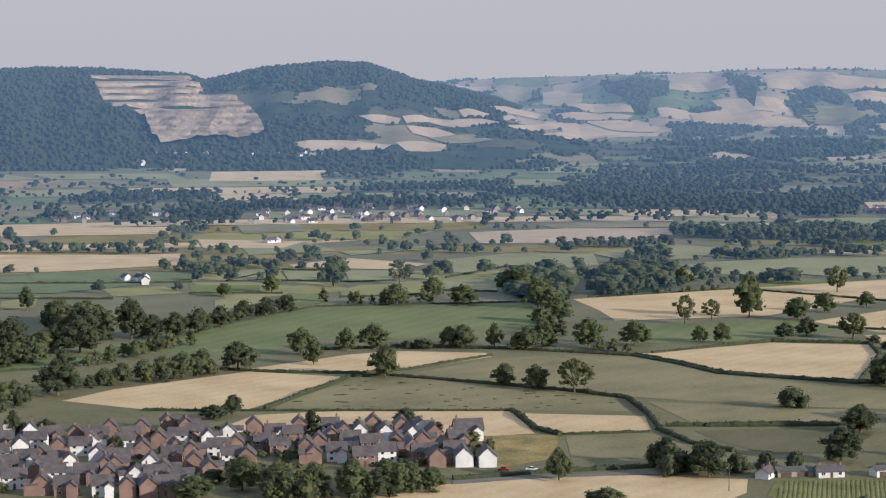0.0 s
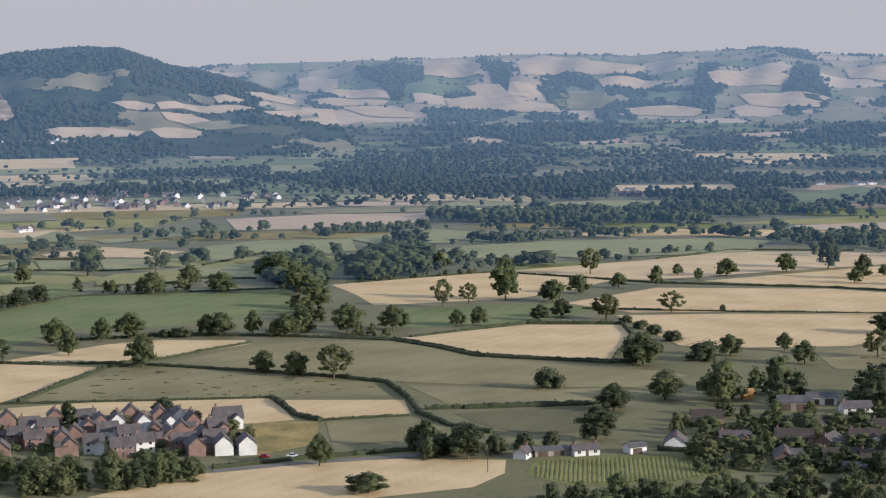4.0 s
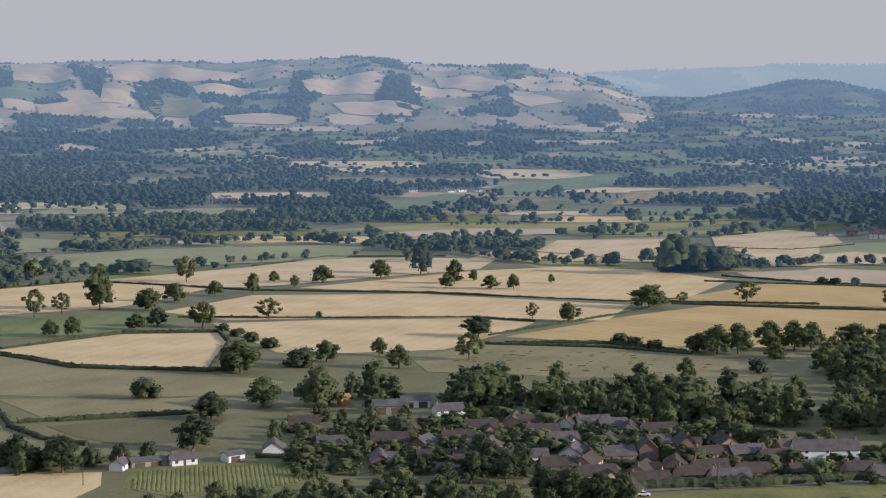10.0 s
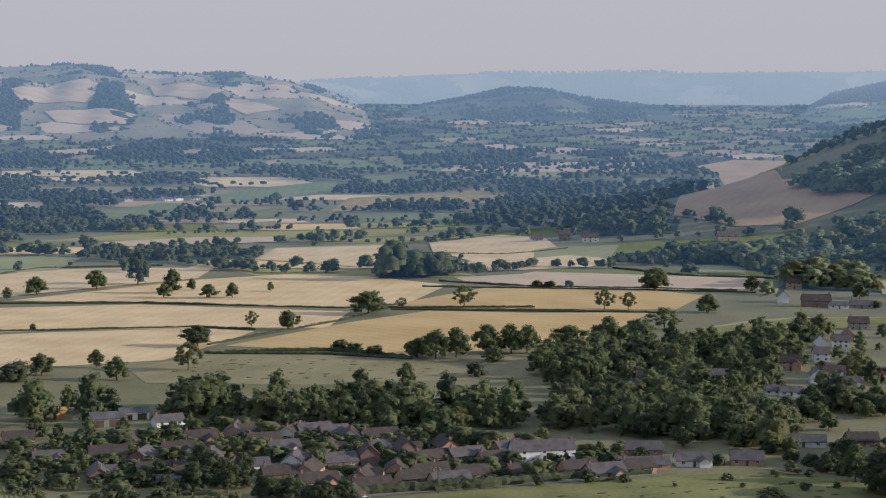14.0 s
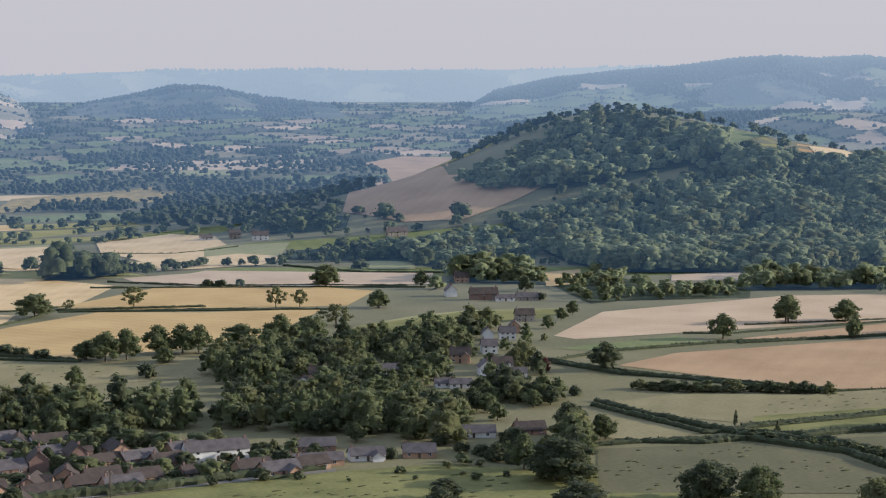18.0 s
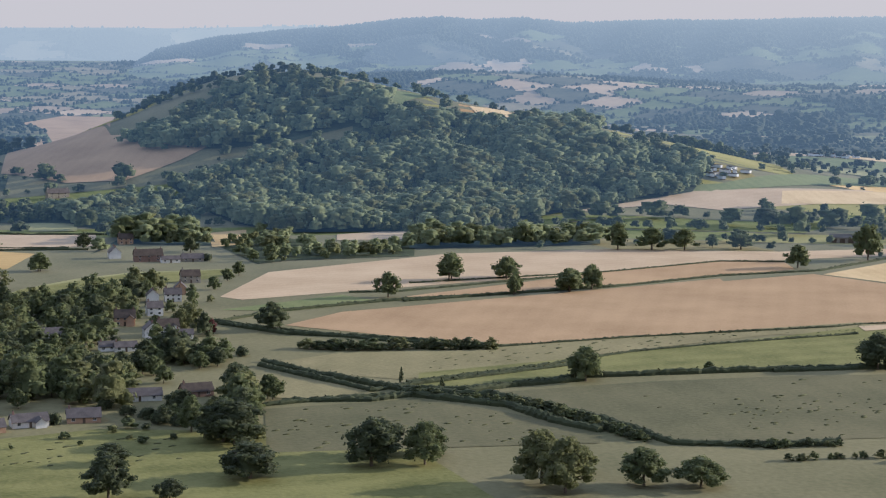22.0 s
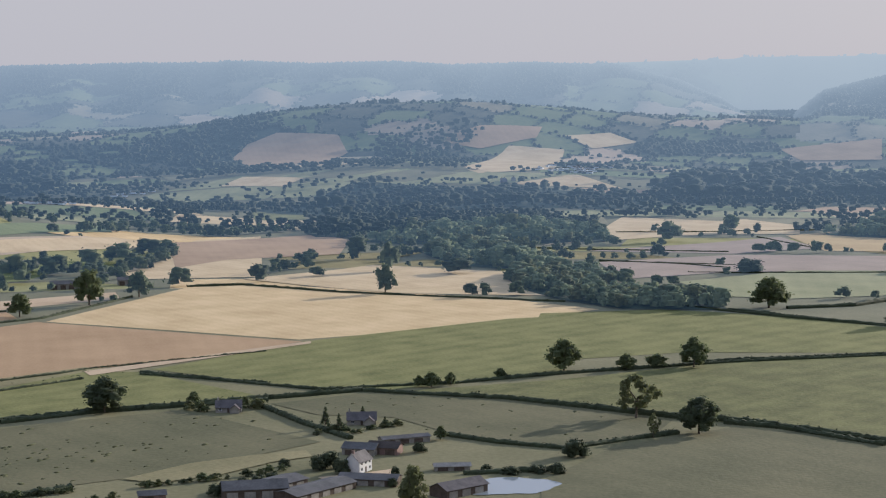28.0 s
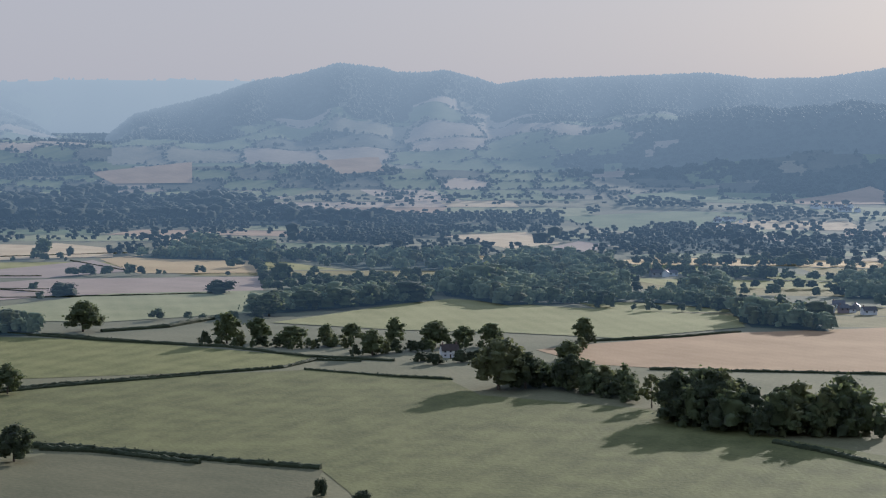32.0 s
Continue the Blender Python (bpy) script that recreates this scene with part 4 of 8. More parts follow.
field("straw", [(216, 1089), (289, 1158), (394, 1131), (497, 1035), (451, 969), (396, 997), (304, 1030), (245, 1037)])
field("straw", [(233, 1027), (301, 1022), (381, 1002), (408, 974), (376, 939), (322, 888), (248, 893), (238, 907)])
field("straw", [(99, 955), (176, 997), (227, 986), (223, 945), (191, 854), (135, 892)])
field("gold", [(370, 924), (473, 986), (543, 1017), (593, 978), (662, 946), (546, 843), (438, 845), (432, 860), (410, 882)])
field("gold", [(534, 1055), (642, 1120), (735, 1057), (749, 1011), (684, 952), (632, 976), (550, 1030)])
field("olive", [(296, 867), (347, 899), (403, 866), (427, 824), (455, 794), (519, 856), (524, 829), (457, 753), (357, 780), (289, 821)])
field("hay", [(626, 1485), (745, 1482), (690, 1363), (625, 1367), (609, 1432)])
field("hay", [(786, 1382), (879, 1306), (830, 1248), (758, 1323)])
field("green", [(824, 2211), (998, 2385), (1142, 2438), (1142, 2374), (1059, 2261), (835, 2103)])
field("green", [(1194, 2473), (1287, 2474), (1285, 2418), (1172, 2320)])
field("scrub", [(881, 1894), (1034, 2156), (1296, 2260), (1233, 2121), (1103, 1976), (991, 1961)])
field("green", [(860, 1851), (1003, 1847), (970, 1726), (845, 1762)])
field("straw", [(505, 2252), (663, 2246), (615, 2105), (484, 2101)])
field("straw", [(773, 2617), (866, 2609), (835, 2540), (757, 2564)])
field("brown", [(982, 1373), (1541, 2088), (1625, 2174), (1100, 1367), (1112, 1245), (1076, 1242), (1014, 1243), (983, 1282)])
field("pale", [(649, 1156), (733, 1202), (797, 1136), (856, 1082), (808, 1021), (753, 1046), (670, 1106)])
field("crop", [(588, 833), (631, 865), (719, 881), (781, 852), (743, 826), (653, 835), (578, 812)])
field("crop", [(255, 545), (298, 545), (336, 545), (382, 534), (415, 523), (440, 492), (462, 456), (470, 424), (430, 352), (330, 330), (240, 430)])
field("pale", [(688, 762), (787, 827), (944, 818), (1044, 759), (1116, 666), (1194, 618), (1155, 594), (1083, 632), (934, 679), (790, 718), (688, 744)])
field("green", [(653, 723), (741, 720), (736, 685), (673, 694)])
field("brown", [(759, 690), (934, 679), (1036, 661), (1063, 629), (1031, 602), (886, 635), (765, 671)])
field("brown", [(638, 659), (692, 672), (866, 630), (956, 610), (811, 483), (686, 531), (662, 546), (648, 604)])
field("brown", [(857, 626), (1017, 581), (973, 387), (904, 412), (818, 467), (710, 519), (741, 569)])
field("straw", [(1020, 576), (1235, 582), (1273, 522), (1220, 334), (1175, 261), (1053, 323), (980, 392), (1001, 483)])
field("olive", [(561, 583), (597, 579), (637, 547), (695, 508), (641, 488), (587, 504), (564, 514), (551, 551)])
field("crop", [(556, 504), (641, 488), (624, 466), (562, 483)])
field("turf", [(481, 508), (519, 488), (537, 481), (539, 436), (533, 389), (518, 378), (428, 451)])
field("olive", [(502, 556), (534, 564), (541, 508), (519, 503), (500, 518)])
field("gold", [(921, 1032), (955, 1028), (890, 958), (859, 959)])
field("pale", [(982, 959), (1043, 942), (996, 900), (954, 932)])
field("straw", [(1195, 985), (1270, 936), (1231, 913), (1221, 933)])
field("green", [(1240, 1199), (1326, 1215), (1354, 1190), (1285, 1177), (1248, 1178)])
field("straw", [(1352, 1146), (1388, 1132), (1363, 1095), (1325, 1110)])
field("turf", [(561, 470), (631, 436), (678, 404), (739, 353), (725, 327), (685, 265), (632, 287), (607, 299), (573, 327), (535, 355), (537, 381), (558, 429)])
field("olive", [(617, 551), (656, 539), (731, 511), (848, 457), (844, 422), (777, 469), (674, 493), (578, 516)])
field("crop", [(558, 499), (623, 464), (686, 420), (758, 362), (785, 332), (840, 421), (833, 449), (745, 469), (661, 493), (581, 519)])
field("pale", [(1221, 947), (1321, 901), (1519, 817), (1540, 781), (1460, 785), (1311, 837), (1290, 880), (1208, 907)])
field("straw", [(1350, 699), (1601, 743), (1697, 718), (1328, 561), (1282, 645)])
field("green", [(1279, 931), (1392, 889), (1684, 880), (1587, 823), (1370, 875)])
field("crop", [(850, 420), (974, 386), (1109, 304), (1133, 274), (895, 216), (821, 280), (811, 316), (833, 372)])
field("crop", [(921, 250), (984, 173), (1007, 84), (1038, 20), (1078, 8), (1137, 94), (1174, 170), (1184, 223), (1143, 292), (1008, 267)])
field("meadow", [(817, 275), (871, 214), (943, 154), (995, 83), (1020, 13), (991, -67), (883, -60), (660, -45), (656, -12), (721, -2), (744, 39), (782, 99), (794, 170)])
field("turf", [(767, 321), (806, 291), (811, 222), (772, 140), (730, 141), (703, 170), (710, 213), (747, 255), (745, 290)])
field("turf", [(635, 162), (700, 152), (740, 130), (762, 113), (758, 86), (736, 38), (723, 1), (653, 8), (607, 88), (599, 153)])
field("straw", [(1306, 568), (1400, 525), (1446, 512), (1415, 388), (1248, 301), (1236, 421), (1267, 493)])
field("straw", [(1679, 427), (1855, 413), (2055, 431), (1995, 236), (1889, 223), (1818, 325)])
field("pink", [(1628, 373), (1749, 275), (1830, 227), (1708, 176), (1629, 241)])
field("pink", [(1518, 338), (1618, 240), (1646, 56), (1510, 51), (1458, 216), (1377, 289)])
field("gold", [(1845, 223), (1919, 170), (1915, 65), (1688, 57), (1678, 168)])
field("hay", [(1366, 244), (1479, 174), (1510, 51), (1334, 45), (1269, 149), (1274, 200)])
field("hay", [(1264, 37), (1392, -52), (1437, -97), (1370, -177), (1309, -291), (1235, -282), (1169, -187), (1202, -118), (1219, -45)])
field("brown", [(1110, -126), (1139, -161), (1201, -267), (1241, -408), (1000, -330), (1019, -195), (1044, -148)])
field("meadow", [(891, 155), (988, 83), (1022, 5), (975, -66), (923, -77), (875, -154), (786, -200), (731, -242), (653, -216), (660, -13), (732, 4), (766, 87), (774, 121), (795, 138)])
field("green", [(2584, -316), (2654, -505), (2628, -614), (2500, -553), (2367, -377)])
field("pink", [(1903, -187), (2304, -353), (2137, -341), (1864, -240)])
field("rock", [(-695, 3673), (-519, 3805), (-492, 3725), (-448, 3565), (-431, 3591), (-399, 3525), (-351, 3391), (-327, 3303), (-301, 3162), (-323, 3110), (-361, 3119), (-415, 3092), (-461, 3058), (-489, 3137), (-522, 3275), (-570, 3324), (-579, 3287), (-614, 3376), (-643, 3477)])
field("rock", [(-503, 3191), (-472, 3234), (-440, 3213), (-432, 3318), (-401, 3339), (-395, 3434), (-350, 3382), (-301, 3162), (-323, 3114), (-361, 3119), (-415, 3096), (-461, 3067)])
field("road", [(3, 636), (32, 645), (83, 653), (84, 658), (33, 650), (3, 642)])
field("pale", [(619, 241), (631, 228), (642, 219), (622, 215), (606, 228)])
field("pink", [(-149, 3289), (-103, 3307), (-72, 3280), (-77, 3238), (-121, 3248)])
field("pink", [(-71, 3298), (-38, 3342), (1, 3346), (29, 3322), (22, 3264), (-23, 3304), (-62, 3244)])
field("pink", [(-62, 3227), (-13, 3265), (17, 3217), (35, 3170), (-3, 3174), (-51, 3179)])
field("pale", [(-246, 3093), (-223, 3099), (-173, 3119), (-125, 3111), (-85, 3096), (-96, 3067), (-150, 3048), (-205, 3034), (-233, 3043)])
field("pink", [(-78, 3109), (-31, 3140), (7, 3123), (1, 3066), (-58, 3049)])
field("pink", [(29, 3430), (49, 3455), (87, 3430), (79, 3381), (38, 3362)])
field("pink", [(90, 3537), (131, 3703), (191, 3605), (178, 3512), (112, 3461)])
field("pink", [(228, 4234), (278, 4229), (308, 4092), (284, 3805), (236, 3768), (209, 3896)])
field("pink", [(232, 3799), (317, 3782), (385, 3641), (371, 3588), (283, 3638)])
field("pink", [(215, 3627), (282, 3630), (364, 3559), (348, 3519), (232, 3532)])
field("pink", [(265, 3516), (337, 3514), (397, 3408), (384, 3365), (306, 3405)])
field("pink", [(186, 3474), (250, 3488), (294, 3381), (220, 3353)])
field("pink", [(474, 3570), (552, 3602), (651, 3461), (628, 3418), (538, 3442), (467, 3456)])
field("pink", [(521, 4341), (592, 4285), (606, 3997), (588, 3815), (520, 3850), (468, 3851)])
field("pink", [(693, 4049), (785, 4213), (848, 4028), (832, 3841), (737, 3827), (660, 3788)])
field("olive", [(681, 3595), (756, 3589), (796, 3477), (735, 3390), (662, 3438)])
field("pink", [(805, 3714), (890, 3751), (944, 3646), (890, 3604), (794, 3614)])
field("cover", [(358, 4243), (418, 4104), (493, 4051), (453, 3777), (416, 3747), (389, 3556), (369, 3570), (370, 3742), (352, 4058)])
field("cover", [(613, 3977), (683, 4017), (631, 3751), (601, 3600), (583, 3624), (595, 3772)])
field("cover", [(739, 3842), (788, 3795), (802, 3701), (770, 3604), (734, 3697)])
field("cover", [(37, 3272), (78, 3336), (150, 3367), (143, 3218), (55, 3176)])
field("pink", [(533, 3713), (627, 3701), (674, 3682), (633, 3547), (539, 3568)])
field("pink", [(550, 3504), (636, 3506), (690, 3451), (664, 3378), (555, 3402)])
field("pink", [(788, 3937), (888, 4001), (960, 3932), (898, 3779), (777, 3767)])
field("pink", [(1020, 3695), (1139, 3768), (1181, 3629), (1125, 3529), (1005, 3557)])
field("pink", [(1022, 3457), (1124, 3454), (1176, 3371), (1122, 3278), (1010, 3341)])
field("pink", [(1345, 3780), (1431, 3735), (1444, 3605), (1367, 3505), (1301, 3623)])
field("pink", [(783, 3387), (886, 3409), (923, 3305), (877, 3256), (784, 3303)])
field("pink", [(1380, 3447), (1460, 3492), (1482, 3402), (1376, 3319)])
field("cover", [(674, 3682), (700, 3716), (700, 3659), (719, 3679), (721, 3618), (714, 3548), (698, 3512), (691, 3451), (665, 3391), (670, 3462), (661, 3478), (671, 3576)])
field("cover", [(1177, 3631), (1206, 3667), (1199, 3603), (1227, 3628), (1229, 3584), (1207, 3500), (1205, 3460), (1173, 3394), (1151, 3310), (1120, 3266), (1136, 3345), (1125, 3366), (1143, 3456)])
field("brown", [(2752, 1213), (2838, 1222), (2898, 1195), (2904, 1087), (2820, 1040), (2729, 1040), (2667, 1138)])
field("brown", [(2925, 926), (3037, 881), (3109, 791), (3035, 782), (2917, 846)])
field("straw", [(2645, 794), (2963, 811), (2995, 724), (2709, 672), (2612, 741)])
field("straw", [(2392, 1072), (2490, 1080), (2463, 973), (2389, 978)])
field("straw", [(3085, 745), (3172, 686), (3136, 629), (3033, 685)])
field("hay", [(1460, 78), (1510, 45), (1446, 34), (1357, 61)])
field("green", [(1645, 9), (1676, -32), (1598, -30), (1597, 4)])
field("green", [(2072, 55), (2125, -14), (2012, -75), (1931, -13)])
field("straw", [(2272, -139), (2336, -250), (2125, -273), (2025, -199)])
field("green", [(2031, -387), (2110, -441), (1942, -406), (1941, -364)])
field("brown", [(2791, -686), (2919, -863), (2876, -876), (2742, -835), (2743, -709)])
field("green", [(2881, -467), (2955, -626), (2799, -593), (2801, -463)])
field("brown", [(3243, 18), (3284, -91), (3139, -97), (3104, -21)])
field("brown", [(3142, 393), (3227, 231), (3038, 217), (3035, 344)])
field("road", [(266, 559), (288, 556), (352, 545), (382, 539), (379, 535), (349, 540), (285, 551), (265, 552)])
field("road", [(245, 625), (274, 620), (296, 618), (295, 615), (272, 616), (245, 619)])
field("green", [(-314, 1403), (-253, 1422), (-194, 1406), (-182, 1358), (-238, 1340), (-297, 1347)])
field("hay", [(-317, 1328), (-243, 1321), (-238, 1293), (-309, 1293)])
field("hay", [(-290, 1215), (-272, 1248), (-261, 1181), (-280, 1170)])
field("hay", [(-238, 1293), (-197, 1307), (-175, 1261), (-221, 1242)])
field("green", [(-180, 1317), (-130, 1315), (-124, 1259), (-168, 1243)])
field("hay", [(-150, 1218), (-124, 1255), (-116, 1207), (-137, 1166), (-145, 1176)])
field("hay", [(-153, 1422), (-125, 1443), (-121, 1355), (-157, 1344)])
field("hay", [(-123, 1420), (-79, 1409), (-76, 1352), (-112, 1346)])
field("hay", [(-75, 1417), (-36, 1415), (-34, 1342), (-67, 1332)])
field("hay", [(-72, 1274), (-58, 1311), (0, 1328), (0, 1253), (-66, 1235)])
field("green", [(-105, 1258), (-82, 1250), (-75, 1205), (-95, 1174)])
field("hay", [(3, 1510), (55, 1560), (126, 1556), (122, 1453), (85, 1418), (51, 1457), (7, 1369)])
field("hay", [(11, 1348), (40, 1367), (37, 1269), (6, 1271)])
field("hay", [(-89, 1591), (-12, 1646), (0, 1621), (-77, 1551)])
field("olive", [(-210, 1901), (-147, 1909), (-135, 1823), (-193, 1793)])
field("straw", [(-228, 1729), (-126, 1703), (-141, 1629), (-211, 1634)])
field("olive", [(100, 1875), (185, 1927), (269, 1902), (233, 1847), (110, 1840)])
field("straw", [(236, 1868), (344, 1900), (342, 1827), (255, 1797)])
field("hay", [(202, 1468), (280, 1504), (365, 1501), (443, 1501), (462, 1465), (415, 1376), (322, 1362), (285, 1352), (246, 1389)])
field("hay", [(123, 1561), (203, 1650), (240, 1605), (207, 1503), (144, 1500)])
field("hay", [(352, 1919), (423, 1968), (516, 1963), (461, 1846), (366, 1837)])
field("straw", [(583, 1393), (643, 1486), (733, 1460), (665, 1335), (628, 1299), (603, 1359)])
field("pale", [(531, 1616), (625, 1630), (693, 1601), (669, 1547), (562, 1550), (515, 1568)])
field("crop", [(588, 1534), (643, 1499), (591, 1424), (570, 1460)])
field("pale", [(657, 1192), (726, 1192), (680, 1117), (647, 1149)])
field("straw", [(786, 1426), (838, 1377), (782, 1285), (724, 1261), (740, 1353)])
field("green", [(648, 2014), (788, 2172), (801, 2129), (724, 1943), (619, 1884)])
field("crop", [(763, 1938), (868, 2008), (878, 1948), (796, 1855), (735, 1849)])
field("olive", [(698, 1772), (780, 1804), (747, 1728), (671, 1689)])
field("straw", [(777, 1456), (851, 1457), (860, 1394), (838, 1340), (773, 1331), (734, 1367)])
field("straw", [(715, 1294), (816, 1287), (833, 1246), (788, 1210), (703, 1220)])
field("hay", [(860, 1175), (896, 1156), (860, 1109), (833, 1130)])
field("hay", [(923, 1099), (947, 1071), (930, 1051), (901, 1073)])
field("hay", [(971, 1521), (1225, 1832), (1014, 1478), (945, 1451)])
field("green", [(968, 1828), (1043, 1835), (953, 1688), (919, 1735)])
field("brown", [(1711, 2338), (1822, 2382), (1870, 2312), (1122, 1395), (1667, 2221)])
field("scrub", [(1142, 2109), (1293, 2212), (1259, 2109), (1123, 1975)])
field("scrub", [(1267, 2024), (1436, 2148), (1423, 2060), (1236, 1898)])
field("straw", [(1426, 848), (1544, 800), (1547, 756), (1488, 755), (1380, 821)])
field("brown", [(1556, 749), (1746, 678), (1689, 621), (1539, 576), (1455, 648), (1373, 656)])
field("crop", [(2065, 889), (2147, 848), (1938, 766), (1903, 812)])
field("green", [(1245, 1209), (1292, 1215), (1304, 1182), (1276, 1167), (1241, 1184)])
field("straw", [(1968, 340), (2055, 294), (1981, 225), (1868, 212), (1840, 318)])
field("olive", [(481, 652), (516, 674), (507, 652), (484, 636)])
field("olive", [(337, 615), (353, 632), (371, 623), (369, 606), (348, 597)])
field("pink", [(-7, 3321), (73, 3364), (112, 3328), (32, 3268)])
field("pink", [(112, 3305), (201, 3466), (252, 3452), (151, 3299)])
field("pale", [(-244, 3068), (-173, 3091), (-109, 3089), (-153, 3045), (-223, 3029)])
field("pink", [(171, 3290), (260, 3414), (317, 3355), (229, 3274)])
field("olive", [(-26, 3169), (51, 3223), (88, 3169), (11, 3128)])
hedge([(-77, 792), (-45, 882), (-26, 887), (25, 856), (55, 838), (81, 817), (86, 773), (87, 740)], 1.54, 2.03)
hedge([(-129, 790), (-21, 786), (29, 785)], 1.12, 1.276)
hedge([(29, 785), (37, 742), (46, 727)], 1.82, 2.32)
hedge([(46, 729), (82, 734)], 0.84, 0.928)
hedge([(-110, 908), (-78, 898), (-40, 893)], 1.4, 1.74)
hedge([(-40, 893), (-18, 905), (25, 953)], 1.26, 1.45)
hedge([(-67, 977), (-26, 987), (34, 978), (97, 950), (117, 919), (132, 887), (159, 872), (204, 853)], 1.54, 2.03)
hedge([(90, 747), (164, 747)], 1.68, 2.03)
hedge([(86, 740), (95, 710), (109, 692)], 1.68, 2.32)
hedge([(3, 644), (35, 655), (85, 666)], 1.54, 1.74)
hedge([(-217, 903), (-187, 920), (-173, 971), (-114, 1121), (-81, 1179), (57, 1199)], 1.12, 1.45)
hedge([(96, 1227), (202, 1273), (254, 1224), (295, 1184), (397, 1137), (502, 1053), (547, 1056)], 1.05, 1.45)
hedge([(220, 1059), (304, 1030), (383, 1007), (410, 979)], 1.12, 1.45)
hedge([(363, 931), (376, 939), (491, 1007), (527, 1041), (610, 1001)], 1.26, 1.74)
hedge([(349, 901), (403, 871), (435, 834)], 1.54, 2.03)
hedge([(334, 1339), (408, 1399), (499, 1376)], 1.4, 1.74)
hedge([(191, 854), (223, 945), (228, 991), (177, 1001), (108, 959)], 1.26, 1.74)
hedge([(99, 955), (135, 889), (191, 854), (215, 865)], 1.26, 1.74)
hedge([(106, 746), (157, 746)], 1.68, 2.03)
hedge([(360, 900), (410, 882), (436, 842)], 1.4, 1.74)
hedge([(635, 1174), (678, 1103), (741, 1066), (785, 1022)], 1.26, 1.74)
hedge([(526, 1031), (575, 1002), (629, 971)], 1.12, 1.508)
hedge([(524, 1032), (580, 995), (667, 939)], 1.05, 1.392)
hedge([(618, 685), (618, 637), (637, 600), (657, 538)], 1.68, 2.03)
hedge([(626, 692), (668, 697), (736, 685), (777, 668), (868, 635)], 1.26, 1.74)
hedge([(751, 724), (773, 707), (927, 679)], 1.12, 1.508)
hedge([(547, 581), (541, 541), (536, 504), (560, 501), (646, 483)], 1.68, 2.03)
hedge([(496, 514), (521, 490), (554, 482), (615, 457)], 1.68, 2.32)
hedge([(539, 486), (548, 443), (536, 412), (533, 389)], 2.24, 2.9)
hedge([(745, 677), (873, 634), (968, 617), (1035, 587), (1167, 591)], 1.26, 1.74)
hedge([(806, 728), (934, 679), (1036, 661), (1063, 629)], 1.05, 1.392)
hedge([(622, 693), (625, 645), (635, 592), (659, 543)], 1.68, 2.32)
hedge([(656, 541), (726, 511), (824, 458), (845, 452), (929, 391)], 0.84, 1.044)
hedge([(560, 507), (635, 492), (691, 486), (737, 470), (811, 438)], 1.12, 1.392)
hedge([(833, 418), (823, 346)], 1.12, 1.508)
hedge([(556, 588), (548, 543), (545, 496), (562, 475), (620, 462), (670, 427), (730, 382), (750, 354), (774, 325)], 1.82, 2.32)
hedge([(543, 494), (560, 462), (556, 425), (545, 388), (534, 358), (556, 330), (575, 316)], 2.24, 2.9)
hedge([(485, 513), (516, 502), (540, 491)], 1.54, 2.03)
hedge([(688, 411), (726, 383), (750, 354), (776, 330), (812, 294), (807, 221), (779, 141), (774, 107), (737, 50)], 1.82, 2.32)
hedge([(839, 421), (824, 368), (811, 316), (817, 295)], 1.26, 1.74)
hedge([(811, 316), (845, 260), (892, 215), (954, 141), (1000, 68)], 1.26, 1.74)
hedge([(1243, 585), (1265, 550), (1233, 462), (1221, 375), (1213, 293)], 1.26, 1.74)
hedge([(759, 322), (721, 286), (694, 256)], 1.82, 2.32)
hedge([(712, 221), (702, 197), (697, 168), (725, 147), (742, 132)], 1.82, 2.32)
hedge([(1197, 181), (1169, 138), (1131, 77)], 1.12, 1.74)
hedge([(639, 192), (657, 159)], 1.54, 2.32)
hedge([(1640, 375), (1645, 254)], 1.05, 1.45)
hedge([(1528, 340), (1519, 225)], 1.05, 1.45)
hedge([(948, 165), (978, 111), (1029, 24), (1063, 6), (1058, -20)], 1.26, 1.74)
hedge([(1022, 12), (991, -37), (979, -67)], 1.12, 1.45)
hedge([(1204, 209), (1156, 132), (1126, 60), (1079, 12), (1058, -39)], 1.4, 1.74)
hedge([(771, 118), (764, 87), (742, 40), (724, 2)], 1.82, 2.32)
hedge([(1210, 145), (1237, 104), (1290, 77)], 2.1, 2.9)
hedge([(1154, -163), (1175, -225), (1207, -272)], 1.4, 1.74)
hedge([(1019, -179), (1006, -255), (993, -327)], 1.4, 1.74)
hedge([(779, -191), (758, -205), (701, -232)], 1.82, 2.32)
hedge([(1445, 250), (1460, 166), (1484, 89)], 1.05, 1.45)
hedge([(163, 650), (173, 646)], 1.68, 1.392)
hedge([(185, 653), (195, 651)], 1.68, 1.392)
hedge([(209, 650), (219, 646)], 1.68, 1.392)
hedge([(196, 619), (206, 616)], 1.68, 1.392)
hedge([(186, 694), (195, 690)], 1.68, 1.392)
hedge([(266, 670), (274, 668)], 1.68, 1.392)
hedge([(273, 667), (283, 666)], 1.68, 1.392)
hedge([(278, 665), (287, 658)], 1.68, 1.392)
hedge([(294, 659), (303, 657)], 1.68, 1.392)
hedge([(299, 654), (309, 646)], 1.68, 1.392)
hedge([(303, 645), (311, 639)], 1.68, 1.392)
hedge([(311, 636), (325, 636)], 1.68, 1.392)
hedge([(269, 632), (279, 628)], 1.68, 1.392)
hedge([(247, 606), (255, 602)], 1.68, 1.392)
hedge([(262, 592), (271, 589)], 1.68, 1.392)
hedge([(309, 591), (322, 587)], 1.68, 1.392)
hedge([(322, 588), (335, 588)], 1.68, 1.392)
hedge([(326, 608), (334, 604)], 1.68, 1.392)
hedge([(289, 560), (300, 560)], 1.68, 1.392)
